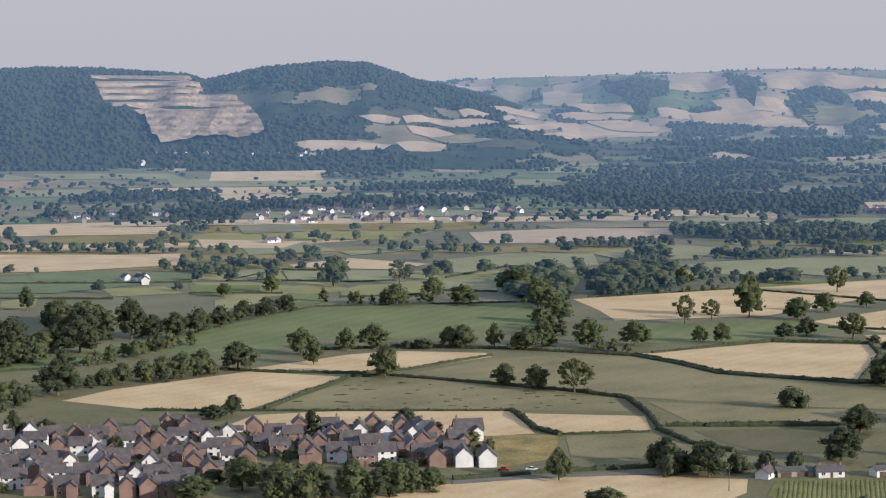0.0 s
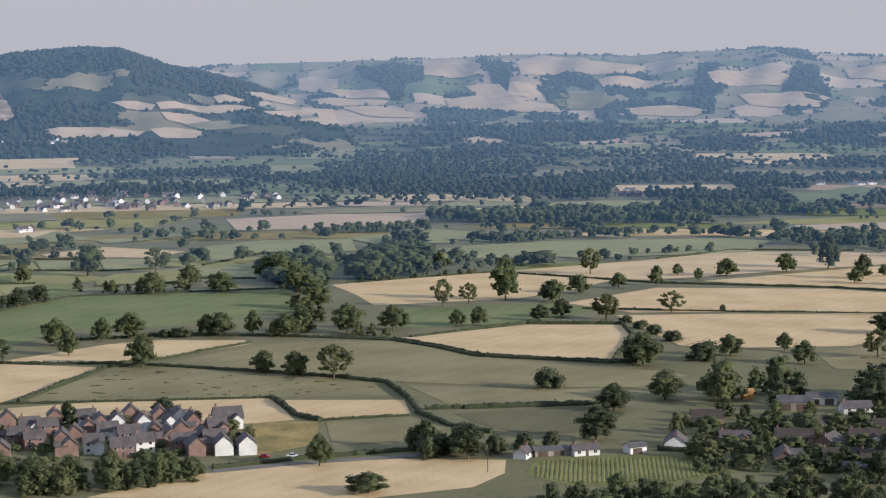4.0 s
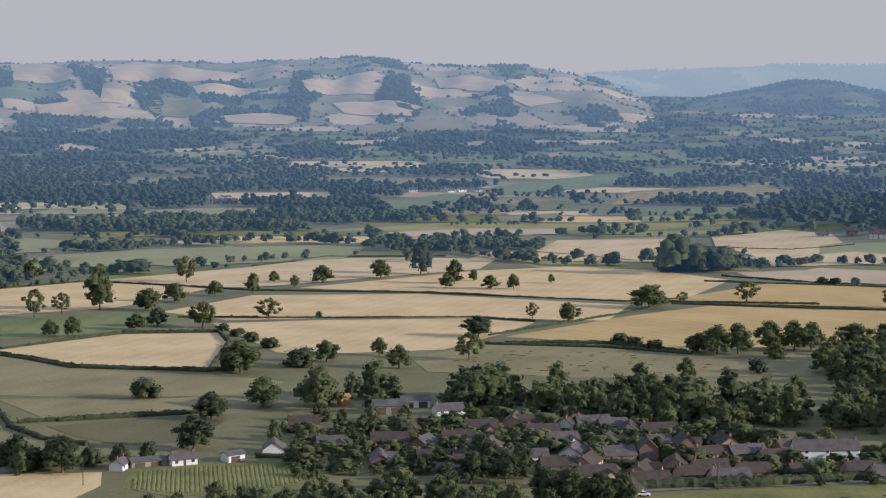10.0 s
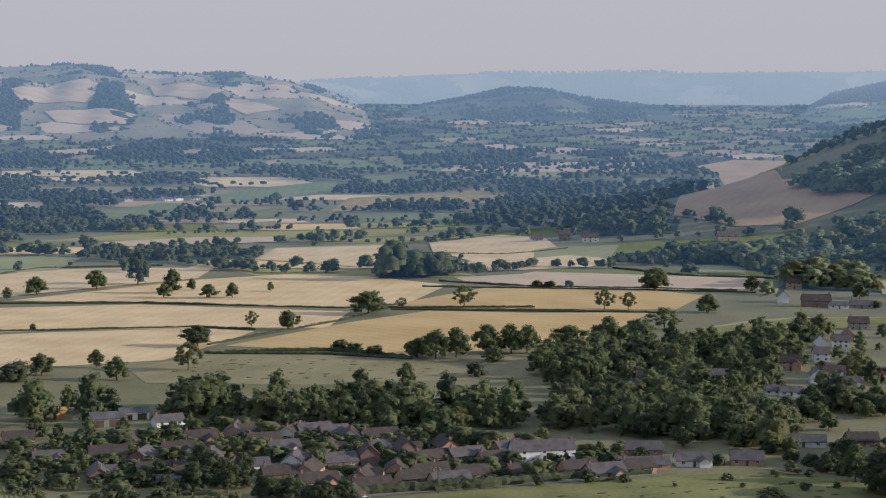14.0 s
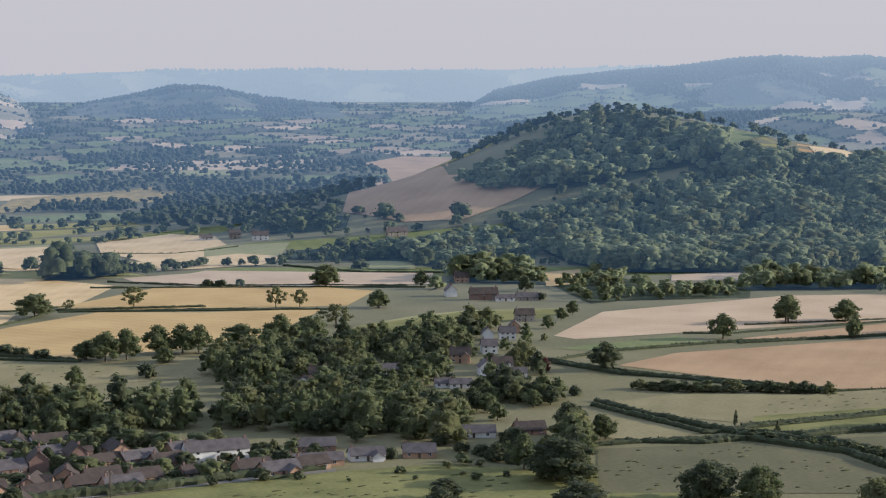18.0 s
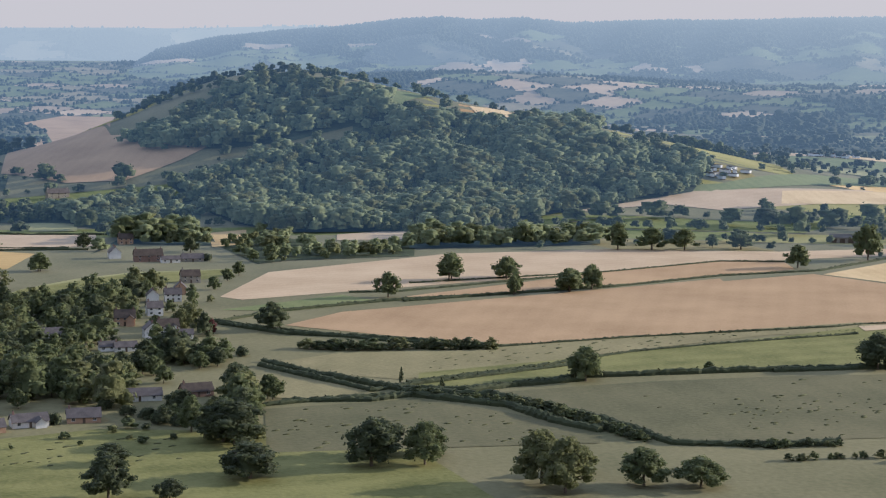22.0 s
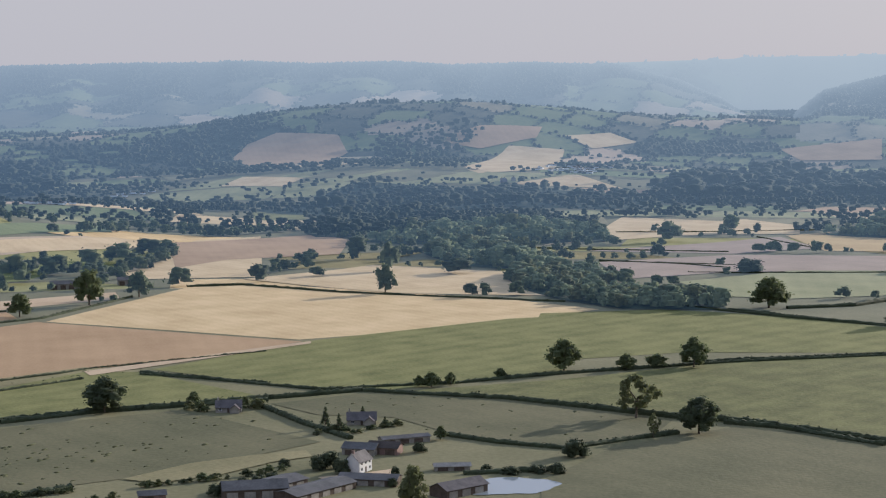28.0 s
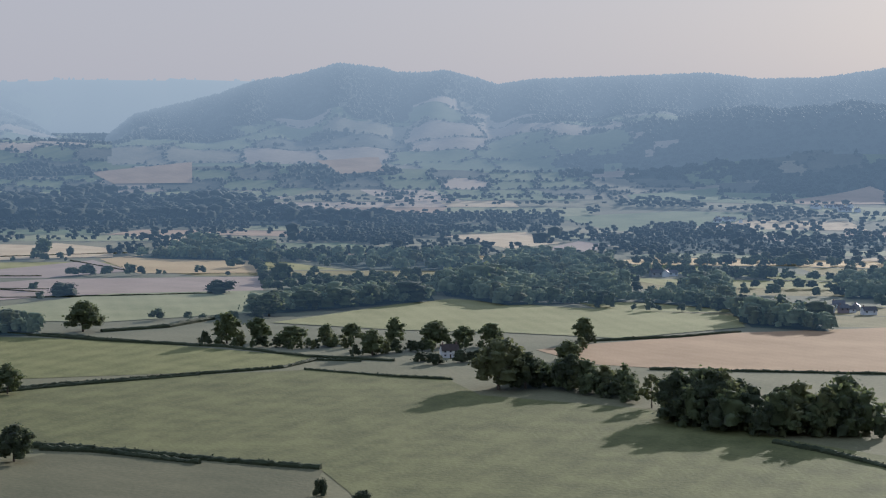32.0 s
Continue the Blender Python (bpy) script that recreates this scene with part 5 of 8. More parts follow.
hedge([(309, 560), (319, 558)], 1.68, 1.392)
hedge([(347, 549), (355, 545)], 1.68, 1.392)
hedge([(344, 590), (354, 590)], 1.68, 1.392)
hedge([(-318, 1332), (-244, 1329), (-181, 1337)], 1.26, 1.74)
hedge([(-173, 1261), (-109, 1258)], 1.26, 1.74)
hedge([(-294, 1232), (-219, 1228)], 1.26, 1.74)
hedge([(-117, 1346), (-67, 1332), (-34, 1342)], 1.26, 1.74)
hedge([(-69, 1232), (0, 1249)], 1.26, 1.74)
hedge([(-157, 1344), (-124, 1429), (-71, 1417)], 1.26, 1.74)
hedge([(-2, 1271), (37, 1262)], 1.26, 1.74)
hedge([(2, 1361), (51, 1448), (84, 1409)], 1.26, 1.74)
hedge([(729, 1378), (781, 1328), (840, 1326)], 1.12, 1.74)
hedge([(606, 1145), (654, 1111), (714, 1069), (790, 1007)], 1.26, 1.74)
hedge([(799, 1196), (817, 1117), (884, 1053)], 1.4, 1.74)
hedge([(1647, 424), (1646, 249)], 1.12, 1.508)
hedge([(1534, 341), (1518, 271), (1492, 225)], 1.12, 1.508)
hedge([(1845, 393), (1862, 321), (1924, 204)], 1.12, 1.508)
hedge([(1824, 248), (1707, 181)], 1.12, 1.508)
hedge([(249, 568), (268, 558), (287, 555), (314, 548), (334, 548), (366, 545)], 2.66, 2.9)
hedge([(270, 650), (281, 649)], 1.68, 1.392)
hedge([(266, 610), (276, 608)], 1.68, 1.392)
hedge([(279, 599), (288, 594)], 1.68, 1.392)
hedge([(303, 616), (312, 613)], 1.68, 1.392)
hedge([(290, 578), (301, 574)], 1.68, 1.392)
hedge([(298, 566), (308, 564)], 1.68, 1.392)
hedge([(296, 550), (306, 550)], 1.68, 1.392)
hedge([(330, 578), (338, 573)], 1.68, 1.392)
hedge([(270, 557), (278, 556)], 1.68, 1.392)
hedge([(257, 573), (267, 567)], 1.68, 1.392)
hedge([(250, 589), (260, 585)], 1.68, 1.392)
hedge([(351, 538), (364, 537)], 1.68, 1.392)
hedge([(368, 542), (378, 540)], 1.68, 1.392)
hedge([(220, 641), (228, 635)], 1.68, 1.392)
hedge([(233, 645), (246, 644)], 1.68, 1.392)
hedge([(248, 662), (259, 662)], 1.68, 1.392)
hedge([(225, 674), (235, 673)], 1.68, 1.392)
hedge([(240, 629), (253, 629)], 1.68, 1.392)
hedge([(223, 609), (235, 605)], 1.68, 1.392)
house(-132.6, 732.8, 96.4449, w=7.4, d=5.6, wall='brick', roof='slate', wing=0, chimneys=0)
house(-111.4, 743.6, 101.735, w=7.6, d=5.8, wall='brick', roof='slate', wing=3.4, chimneys=1)
house(-119.7, 731.9, 96.6857, w=7.7, d=6.3, wall='brick', roof='slate', wing=0, chimneys=1)
house(-103.1, 736.8, 101.108, w=8.0, d=5.9, wall='brick', roof='slate', wing=3.4, chimneys=1)
house(-121.2, 714.3, 9.95555, w=6.8, d=6.2, wall='brick', roof='slate', wing=3.4, chimneys=0)
house(-102.7, 713.0, 182.697, w=7.1, d=5.5, wall='render', roof='slate', wing=3.0, chimneys=1)
house(-90.8, 709.9, 99.2806, w=7.7, d=5.4, wall='render', roof='slate', wing=3.0, chimneys=0)
house(-112.9, 689.3, -80.5248, w=7.8, d=5.8, wall='brick', roof='slate', wing=3.4, chimneys=1)
house(-109.2, 707.8, 93.8996, w=7.8, d=5.9, wall='brick', roof='slate', wing=3.4, chimneys=1)
house(-93.8, 683.7, 98.0435, w=7.0, d=5.6, wall='brick', roof='slate', wing=3.4, chimneys=1)
house(-84.3, 689.4, 182.857, w=8.4, d=5.9, wall='render', roof='slate', wing=3.0, chimneys=1)
house(-117.8, 657.9, 102.895, w=7.2, d=5.6, wall='brick', roof='slate', wing=3.4, chimneys=1)
house(-105.5, 662.0, 95.5802, w=8.0, d=5.8, wall='render', roof='slate', wing=3.4, chimneys=0)
house(-83.1, 650.6, 103.191, w=8.3, d=5.4, wall='brick', roof='slate', wing=3.4, chimneys=0)
house(-115.4, 621.7, 11.557, w=7.4, d=6.2, wall='render', roof='slate', wing=3.0, chimneys=0)
house(-106.9, 621.1, 98.768, w=7.4, d=5.5, wall='brick', roof='slate', wing=3.4, chimneys=1)
house(-90.0, 632.4, 2.4084, w=7.9, d=6.2, wall='brick', roof='slate', wing=3.4, chimneys=0)
house(-75.7, 734.8, -80.1411, w=6.9, d=6.0, wall='brick', roof='slate', wing=0, chimneys=0)
house(-65.8, 718.5, 6.636, w=7.7, d=6.1, wall='brick', roof='slate', wing=3.4, chimneys=1)
house(-61.7, 691.1, 9.75016, w=7.6, d=5.5, wall='brick', roof='slate', wing=0, chimneys=1)
house(-78.6, 697.7, 94.1336, w=8.5, d=5.8, wall='brick', roof='slate', wing=3.0, chimneys=1)
house(-57.8, 737.2, 97.9665, w=7.5, d=5.6, wall='brick', roof='slate', wing=0, chimneys=1)
house(-45.2, 732.6, 187.432, w=6.9, d=5.8, wall='render', roof='slate', wing=0, chimneys=1)
house(-39.3, 722.5, 98.7663, w=8.2, d=5.9, wall='brick', roof='slate', wing=3.0, chimneys=0)
house(-47.6, 701.1, 93.3367, w=7.0, d=5.4, wall='brick', roof='slate', wing=0, chimneys=1)
house(-35.7, 702.5, 11.9512, w=7.7, d=6.4, wall='render', roof='slate', wing=3.0, chimneys=1)
house(-28.3, 740.0, 95.8893, w=7.4, d=5.9, wall='brick', roof='slate', wing=0, chimneys=1)
house(-47.9, 676.2, -82.4422, w=6.8, d=5.7, wall='brick', roof='slate', wing=3.0, chimneys=1)
house(-39.6, 679.8, 2.95546, w=7.4, d=6.1, wall='render', roof='slate', wing=3.4, chimneys=1)
house(-29.1, 670.7, 9.50135, w=8.5, d=6.2, wall='brick', roof='slate', wing=0, chimneys=0)
house(-16.9, 734.2, 96.4397, w=8.5, d=6.2, wall='brick', roof='slate', wing=3.0, chimneys=1)
house(-9.4, 730.0, 99.3564, w=8.3, d=6.1, wall='render', roof='slate', wing=3.4, chimneys=1)
house(-4.1, 719.9, -78.9784, w=7.9, d=5.6, wall='brick', roof='slate', wing=0, chimneys=1)
house(-17.9, 701.2, 92.8235, w=8.1, d=5.7, wall='brick', roof='slate', wing=0, chimneys=1)
house(4.9, 705.3, 13.8408, w=7.1, d=6.2, wall='brick', roof='slate', wing=3.4, chimneys=1)
house(-8.3, 703.9, 94.9345, w=7.1, d=5.6, wall='brick', roof='slate', wing=3.4, chimneys=0)
house(-3.0, 668.9, 101.759, w=7.8, d=6.2, wall='brick', roof='slate', wing=3.4, chimneys=0)
house(3.8, 681.0, 6.65529, w=7.9, d=6.2, wall='brick', roof='slate', wing=0, chimneys=0)
house(-8.0, 677.6, 9.32343, w=8.0, d=5.5, wall='brick', roof='slate', wing=3.4, chimneys=1)
house(-21.5, 678.6, 13.1038, w=6.8, d=6.0, wall='render', roof='slate', wing=0, chimneys=1)
house(-121.6, 703.0, 12.0272, w=6.8, d=5.5, wall='render', roof='slate', wing=0, chimneys=0)
house(-156.0, 705.5, 182.445, w=8.2, d=5.6, wall='render', roof='slate', wing=3.4, chimneys=0)
house(-159.9, 694.8, -75.1986, w=8.4, d=6.0, wall='render', roof='slate', wing=3.0, chimneys=0)
house(-168.9, 706.4, 12.7226, w=6.9, d=6.1, wall='brick', roof='slate', wing=0, chimneys=1)
house(-148.0, 678.1, 92.9857, w=8.5, d=5.7, wall='brick', roof='slate', wing=0, chimneys=0)
house(-151.9, 668.2, 8.67024, w=8.1, d=6.2, wall='render', roof='slate', wing=3.4, chimneys=0)
house(-155.7, 658.6, 188.005, w=6.8, d=6.1, wall='brick', roof='slate', wing=3.0, chimneys=1)
house(-143.6, 648.2, 94.7047, w=7.0, d=5.6, wall='brick', roof='slate', wing=3.4, chimneys=0)
house(-164.6, 679.3, 192.649, w=7.8, d=6.0, wall='render', roof='slate', wing=3.4, chimneys=1)
house(-148.3, 634.6, 192.759, w=8.4, d=6.1, wall='render', roof='slate', wing=3.4, chimneys=1)
house(-136.7, 624.9, -83.7504, w=7.1, d=6.3, wall='brick', roof='slate', wing=3.4, chimneys=1)
house(-157.3, 644.4, 193.659, w=7.7, d=6.3, wall='render', roof='slate', wing=3.0, chimneys=1)
house(-162.7, 726.6, -81.3121, w=6.9, d=5.9, wall='render', roof='slate', wing=0, chimneys=1)
house(-172.1, 729.7, 92.3847, w=8.3, d=5.9, wall='render', roof='slate', wing=3.4, chimneys=1)
house(-177.0, 718.3, 182.332, w=8.6, d=6.2, wall='brick', roof='slate', wing=0, chimneys=0)
house(-174.7, 695.8, 98.959, w=6.9, d=6.4, wall='render', roof='slate', wing=0, chimneys=1)
house(-165.8, 659.3, -85.5248, w=7.8, d=6.1, wall='render', roof='slate', wing=0, chimneys=1)
house(-155.8, 626.2, 183.226, w=8.3, d=6.0, wall='render', roof='slate', wing=3.4, chimneys=1)
house(-153.0, 716.6, 13.1922, w=8.1, d=5.8, wall='brick', roof='slate', wing=3.0, chimneys=1)
house(-139.7, 667.3, 192.687, w=7.2, d=5.4, wall='brick', roof='slate', wing=3.4, chimneys=1)
house(-141.7, 657.6, 7.71198, w=6.9, d=5.5, wall='render', roof='slate', wing=0, chimneys=1)
house(-136.7, 693.1, 185.454, w=8.0, d=5.9, wall='render', roof='slate', wing=3.4, chimneys=1)
house(-127.4, 676.6, 97.3656, w=7.9, d=5.9, wall='render', roof='slate', wing=3.4, chimneys=0)
house(-134.7, 662.0, -74.3515, w=6.8, d=6.1, wall='render', roof='slate', wing=3.4, chimneys=1)
house(-120.7, 656.1, -81.3965, w=7.7, d=6.1, wall='brick', roof='slate', wing=3.0, chimneys=1)
house(-124.9, 642.2, 3.0619, w=8.2, d=6.2, wall='brick', roof='slate', wing=3.0, chimneys=1)
house(-123.0, 686.8, 95.041, w=8.4, d=5.6, wall='brick', roof='slate', wing=0, chimneys=0)
house(-145.1, 693.7, 100.622, w=7.0, d=5.7, wall='brick', roof='slate', wing=0, chimneys=1)
house(-144.3, 721.8, 98.9108, w=7.9, d=5.4, wall='brick', roof='slate', wing=3.4, chimneys=1)
house(-134.5, 715.3, 6.97402, w=8.4, d=5.4, wall='brick', roof='slate', wing=3.0, chimneys=1)
house(-118.2, 670.9, 191.83, w=7.4, d=5.5, wall='brick', roof='slate', wing=0, chimneys=0)
house(-136.7, 643.0, 190.513, w=8.5, d=6.1, wall='render', roof='slate', wing=3.4, chimneys=1)
house(-127.8, 622.5, 5.03608, w=8.0, d=5.6, wall='brick', roof='slate', wing=3.4, chimneys=0)
house(-134.5, 704.0, 95.7809, w=6.9, d=5.5, wall='render', roof='slate', wing=3.4, chimneys=1)
house(-107.0, 639.1, -82.6794, w=6.6, d=6.2, wall='render', roof='slate', wing=3.0, chimneys=0)
house(-100.2, 638.6, 11.688, w=7.9, d=6.3, wall='brick', roof='slate', wing=3.0, chimneys=1)
house(-93.9, 622.0, 4.86659, w=8.4, d=5.8, wall='brick', roof='slate', wing=3.4, chimneys=1)
house(-100.2, 620.6, -74.3512, w=7.8, d=6.0, wall='brick', roof='slate', wing=0, chimneys=0)
house(-100.8, 690.6, -76.441, w=7.8, d=5.6, wall='brick', roof='slate', wing=3.0, chimneys=1)
house(-96.5, 721.9, 190.114, w=8.4, d=5.7, wall='brick', roof='slate', wing=3.4, chimneys=0)
house(-84.4, 721.0, 95.8796, w=7.7, d=6.1, wall='render', roof='slate', wing=3.4, chimneys=0)
house(-68.1, 699.2, 6.79001, w=8.1, d=5.5, wall='brick', roof='slate', wing=3.4, chimneys=1)
house(-71.8, 672.7, -85.8729, w=7.3, d=6.1, wall='brick', roof='slate', wing=0, chimneys=0)
house(-58.8, 715.6, 189.287, w=7.6, d=5.8, wall='brick', roof='slate', wing=0, chimneys=1)
house(-51.7, 692.5, 93.3679, w=8.6, d=5.7, wall='brick', roof='slate', wing=0, chimneys=0)
house(-43.3, 711.0, 99.5764, w=6.7, d=5.7, wall='brick', roof='slate', wing=3.4, chimneys=1)
house(-32.9, 722.0, -84.1013, w=7.6, d=6.2, wall='render', roof='slate', wing=0, chimneys=1)
house(-22.9, 718.9, 99.0129, w=7.1, d=6.2, wall='render', roof='slate', wing=0, chimneys=1)
house(-13.0, 715.8, -78.1989, w=8.5, d=5.9, wall='render', roof='slate', wing=3.0, chimneys=0)
house(0.1, 688.8, -74.9194, w=7.6, d=6.1, wall='brick', roof='slate', wing=3.4, chimneys=1)
house(-12.6, 689.7, -74.575, w=7.8, d=5.8, wall='brick', roof='slate', wing=3.4, chimneys=0)
house(-27.6, 696.3, 191.508, w=8.4, d=5.8, wall='brick', roof='slate', wing=0, chimneys=1)
house(-98.6, 647.9, 99.2811, w=7.2, d=6.3, wall='brick', roof='slate', wing=3.4, chimneys=1)
house(-77.9, 673.2, 10.4146, w=7.0, d=5.9, wall='render', roof='slate', wing=0, chimneys=1)
house(-99.5, 674.7, 2.81896, w=7.4, d=5.9, wall='brick', roof='slate', wing=3.0, chimneys=1)
house(-117.1, 641.6, 95.8712, w=7.1, d=5.6, wall='brick', roof='slate', wing=3.4, chimneys=0)
house(-90.0, 663.9, -81.8205, w=6.8, d=5.9, wall='brick', roof='slate', wing=0, chimneys=1)
house(9.4, 722.5, 10, w=11, d=8, wall='render', wing=4.0)
house(7.0, 670.2, 95, w=9, d=6.5, wall='render', chimneys=0)
house(15.5, 669.7, 95, w=9, d=6.5, wall='render', chimneys=0)
house(135.5, 647.0, 8, w=9.5, d=5.2, floors=1, wall='render', chimneys=2, label='white cottage with a slate roof')
barn(123.2, 648.5, 8, 13, 5, 2.2, wall='stone', roof='sheet', label='long low stone outbuilding with a grey roof')
house(112.8, 645.5, 60, w=7.5, d=5, floors=1, wall='render', chimneys=2, label='small white cottage with a slate roof beside a lane')
barn(154.0, 647.5, 20, 7, 5, 2.6, wall='render', roof='sheet', label='small white rendered garden shed', name='shed')
house(171.4, 656.1, 75, w=11.3, d=8.1, floors=1, wall='render', roof='slate', wing=0, chimneys=1, label='bungalow with a low dark tiled roof')
house(194.3, 658.5, -10, w=11.4, d=7.5, floors=1, wall='brick_buff', roof='slate', wing=4.5, chimneys=1, label='bungalow with a low dark tiled roof')
house(216.6, 657.9, -15, w=13.9, d=8.0, floors=1, wall='brick_buff', roof='tile', wing=0, chimneys=1, label='bungalow with a low dark tiled roof')
house(202.1, 624.3, 75, w=13.7, d=7.3, floors=1, wall='brick', roof='slate', wing=4.5, chimneys=1, label='bungalow with a low dark tiled roof')
house(221.9, 621.9, -10, w=13.2, d=7.2, floors=1, wall='brick_buff', roof='tile', wing=0, chimneys=1, label='bungalow with a low dark tiled roof')
house(195.1, 701.0, -12, w=11.7, d=8.3, floors=1, wall='brick_buff', roof='tile', wing=0, chimneys=1, label='bungalow with a low dark tiled roof')
house(276.0, 679.7, 60, w=13.9, d=7.6, floors=1, wall='brick_buff', roof='slate', wing=4.5, chimneys=1, label='bungalow with a low dark tiled roof')
house(282.9, 677.0, -10, w=13.0, d=7.0, floors=1, wall='render', roof='tile', wing=4.5, chimneys=1, label='bungalow with a low dark tiled roof')
house(288.4, 670.8, 60, w=11.5, d=7.1, floors=1, wall='brick_buff', roof='tile', wing=0, chimneys=1, label='bungalow with a low dark tiled roof')
house(295.9, 667.9, 40, w=13.5, d=7.5, floors=1, wall='render', roof='tile', wing=0, chimneys=1, label='bungalow with a low dark tiled roof')
house(303.4, 664.9, -5, w=13.6, d=8.4, floors=1, wall='brick_buff', roof='slate', wing=0, chimneys=1, label='bungalow with a low dark tiled roof')
house(309.1, 658.7, -5, w=11.4, d=7.4, floors=1, wall='brick', roof='slate', wing=4.5, chimneys=1, label='bungalow with a low dark tiled roof')
house(311.9, 648.6, 60, w=13.4, d=8.5, floors=1, wall='render', roof='tile', wing=0, chimneys=1, label='bungalow with a low dark tiled roof')
house(321.9, 643.4, -8, w=14.0, d=7.8, floors=1, wall='render', roof='tile', wing=0, chimneys=1, label='bungalow with a low dark tiled roof')
house(278.1, 637.2, -5, w=11.8, d=8.1, floors=1, wall='render', roof='slate', wing=4.5, chimneys=1, label='bungalow with a low dark tiled roof')
house(292.9, 629.0, 55, w=11.7, d=7.8, floors=1, wall='render', roof='tile', wing=4.5, chimneys=1, label='bungalow with a low dark tiled roof')
house(254.4, 612.3, -10, w=13.3, d=7.0, floors=1, wall='render', roof='slate', wing=0, chimneys=1, label='bungalow with a low dark tiled roof')
house(269.6, 595.6, 50, w=13.9, d=8.3, floors=1, wall='brick_buff', roof='tile', wing=0, chimneys=1, label='bungalow with a low dark tiled roof')
house(319.2, 595.6, 0, w=13.8, d=7.3, floors=1, wall='brick_buff', roof='tile', wing=0, chimneys=1, label='bungalow with a low dark tiled roof')
house(332.4, 593.8, 0, w=13.8, d=7.6, floors=1, wall='brick', roof='slate', wing=4.5, chimneys=1, label='bungalow with a low dark tiled roof')
house(334.3, 612.7, 80, w=12.6, d=8.3, floors=1, wall='brick_buff', roof='tile', wing=0, chimneys=1, label='bungalow with a low dark tiled roof')
house(282.2, 577.1, 50, w=13.6, d=7.4, floors=1, wall='brick_buff', roof='tile', wing=4.5, chimneys=1, label='bungalow with a low dark tiled roof')
house(296.7, 566.4, -5, w=12.0, d=7.7, floors=1, wall='brick_buff', roof='tile', wing=0, chimneys=1, label='bungalow with a low dark tiled roof')
house(317.6, 563.2, -8, w=11.2, d=8.0, floors=1, wall='brick_buff', roof='tile', wing=0, chimneys=1, label='bungalow with a low dark tiled roof')
house(336.9, 558.7, -8, w=13.1, d=7.1, floors=1, wall='brick', roof='tile', wing=4.5, chimneys=1, label='bungalow with a low dark tiled roof')
house(355.8, 553.3, -8, w=13.0, d=8.1, floors=1, wall='brick_buff', roof='tile', wing=0, chimneys=1, label='bungalow with a low dark tiled roof')
house(262.2, 549.2, 40, w=13.1, d=8.4, floors=1, wall='brick', roof='tile', wing=0, chimneys=1, label='bungalow with a low dark tiled roof')
house(352.7, 597.2, 0, w=11.0, d=8.3, floors=1, wall='brick_buff', roof='slate', wing=4.5, chimneys=1, label='bungalow with a low dark tiled roof')
house(297.7, 604.1, 70, w=10, d=7, wall='brick', roof='tile')
house(314.2, 606.6, 75, w=11, d=7.5, wall='brick', roof='tile', wing=3.6)
house(357.4, 580.6, -15, w=24, d=7, wall='render', roof='slate', chimneys=2, label='long white-rendered terrace of cottages')
house(259.9, 712.1, 0, w=12, d=7, floors=1, wall='render', roof='slate')
barn(238.2, 723.5, -10, 14, 9, 3.6, wall='stone', roof='sheet', label='workshop shed with a pale sheet roof')
barn(252.8, 733.7, -10, 12, 7, 3.2, wall='render', roof='sheet', label='white rendered workshop shed')
barn(219.9, 602.7, -10, 8, 5, 2.6, wall='render', roof='sheet', label='white rendered garage beside bungalows', name='garage')
barn(226.0, 748.7, 0, 4.4, 4, 3.6, wall='orange', roof='orange', label='tall orange timber-clad tower hut', name='hut')
house(396.6, 573.1, -30, w=15, d=7.5, floors=1, wall='brick', roof='slate', wing=0, chimneys=1, label='brick bungalow with a long grey slate roof')
house(380.1, 549.3, -22, w=20, d=7, floors=1, wall='brick_buff', roof='slate', wing=0, chimneys=1, label='long low bungalow with a grey roof beside the pasture')
house(401.1, 546.6, -25, w=13, d=7, floors=1, wall='render', roof='slate', wing=4, chimneys=1, label='white bungalow with a grey roof beside the pasture')
house(419.8, 539.1, -35, w=12, d=8, floors=1, wall='brick_buff', roof='slate', wing=0, chimneys=1, label='buff bungalow with a pale grey roof')
house(460.9, 557.2, -35, w=17, d=7, floors=1, wall='render', roof='slate', wing=0, chimneys=1, label='long pale bungalow among trees')
house(482.5, 548.5, -25, w=12, d=8, floors=1, wall='brick', roof='tile', wing=0, chimneys=1, label='dark brown tiled bungalow among trees')
house(493.1, 709.5, -30, w=9, d=7, floors=2, wall='brick_buff', roof='tile', wing=0, chimneys=2)
house(481.4, 704.5, 50, w=7, d=6, floors=1, wall='render', roof='tile', wing=0, chimneys=1, label='small white cottage among tall trees')
house(534.3, 710.7, -30, w=12, d=7, floors=1, wall='render', roof='slate', wing=0, chimneys=1, label='pale low cottage among tall trees')
house(584.2, 716.6, -40, w=10, d=7.5, floors=2, wall='brick_buff', roof='tile', wing=3.6, chimneys=2)
house(528.1, 660.8, -30, w=7, d=6, floors=1, wall='render', roof='slate', wing=0, chimneys=1, label='white cottage with a low slate roof')
house(533.5, 654.3, -30, w=10, d=6, floors=1, wall='render', roof='slate', wing=0, chimneys=1, label='long white cottage with a low slate roof')
house(567.6, 677.0, 60, w=8, d=7, floors=2, wall='render', roof='slate', wing=0, chimneys=1)
house(579.2, 678.7, -30, w=10, d=7, floors=2, wall='render', roof='tile', wing=3.4, chimneys=1)
house(576.6, 663.7, -35, w=8, d=6, floors=1, wall='render', roof='slate', wing=0, chimneys=1, label='white cottage with a low slate roof')
house(616.9, 733.1, -30, w=8, d=6.5, floors=2, wall='render', roof='slate', wing=0, chimneys=1)
house(647.9, 771.5, 55, w=7, d=6.5, floors=2, wall='render', roof='slate', wing=0, chimneys=1)
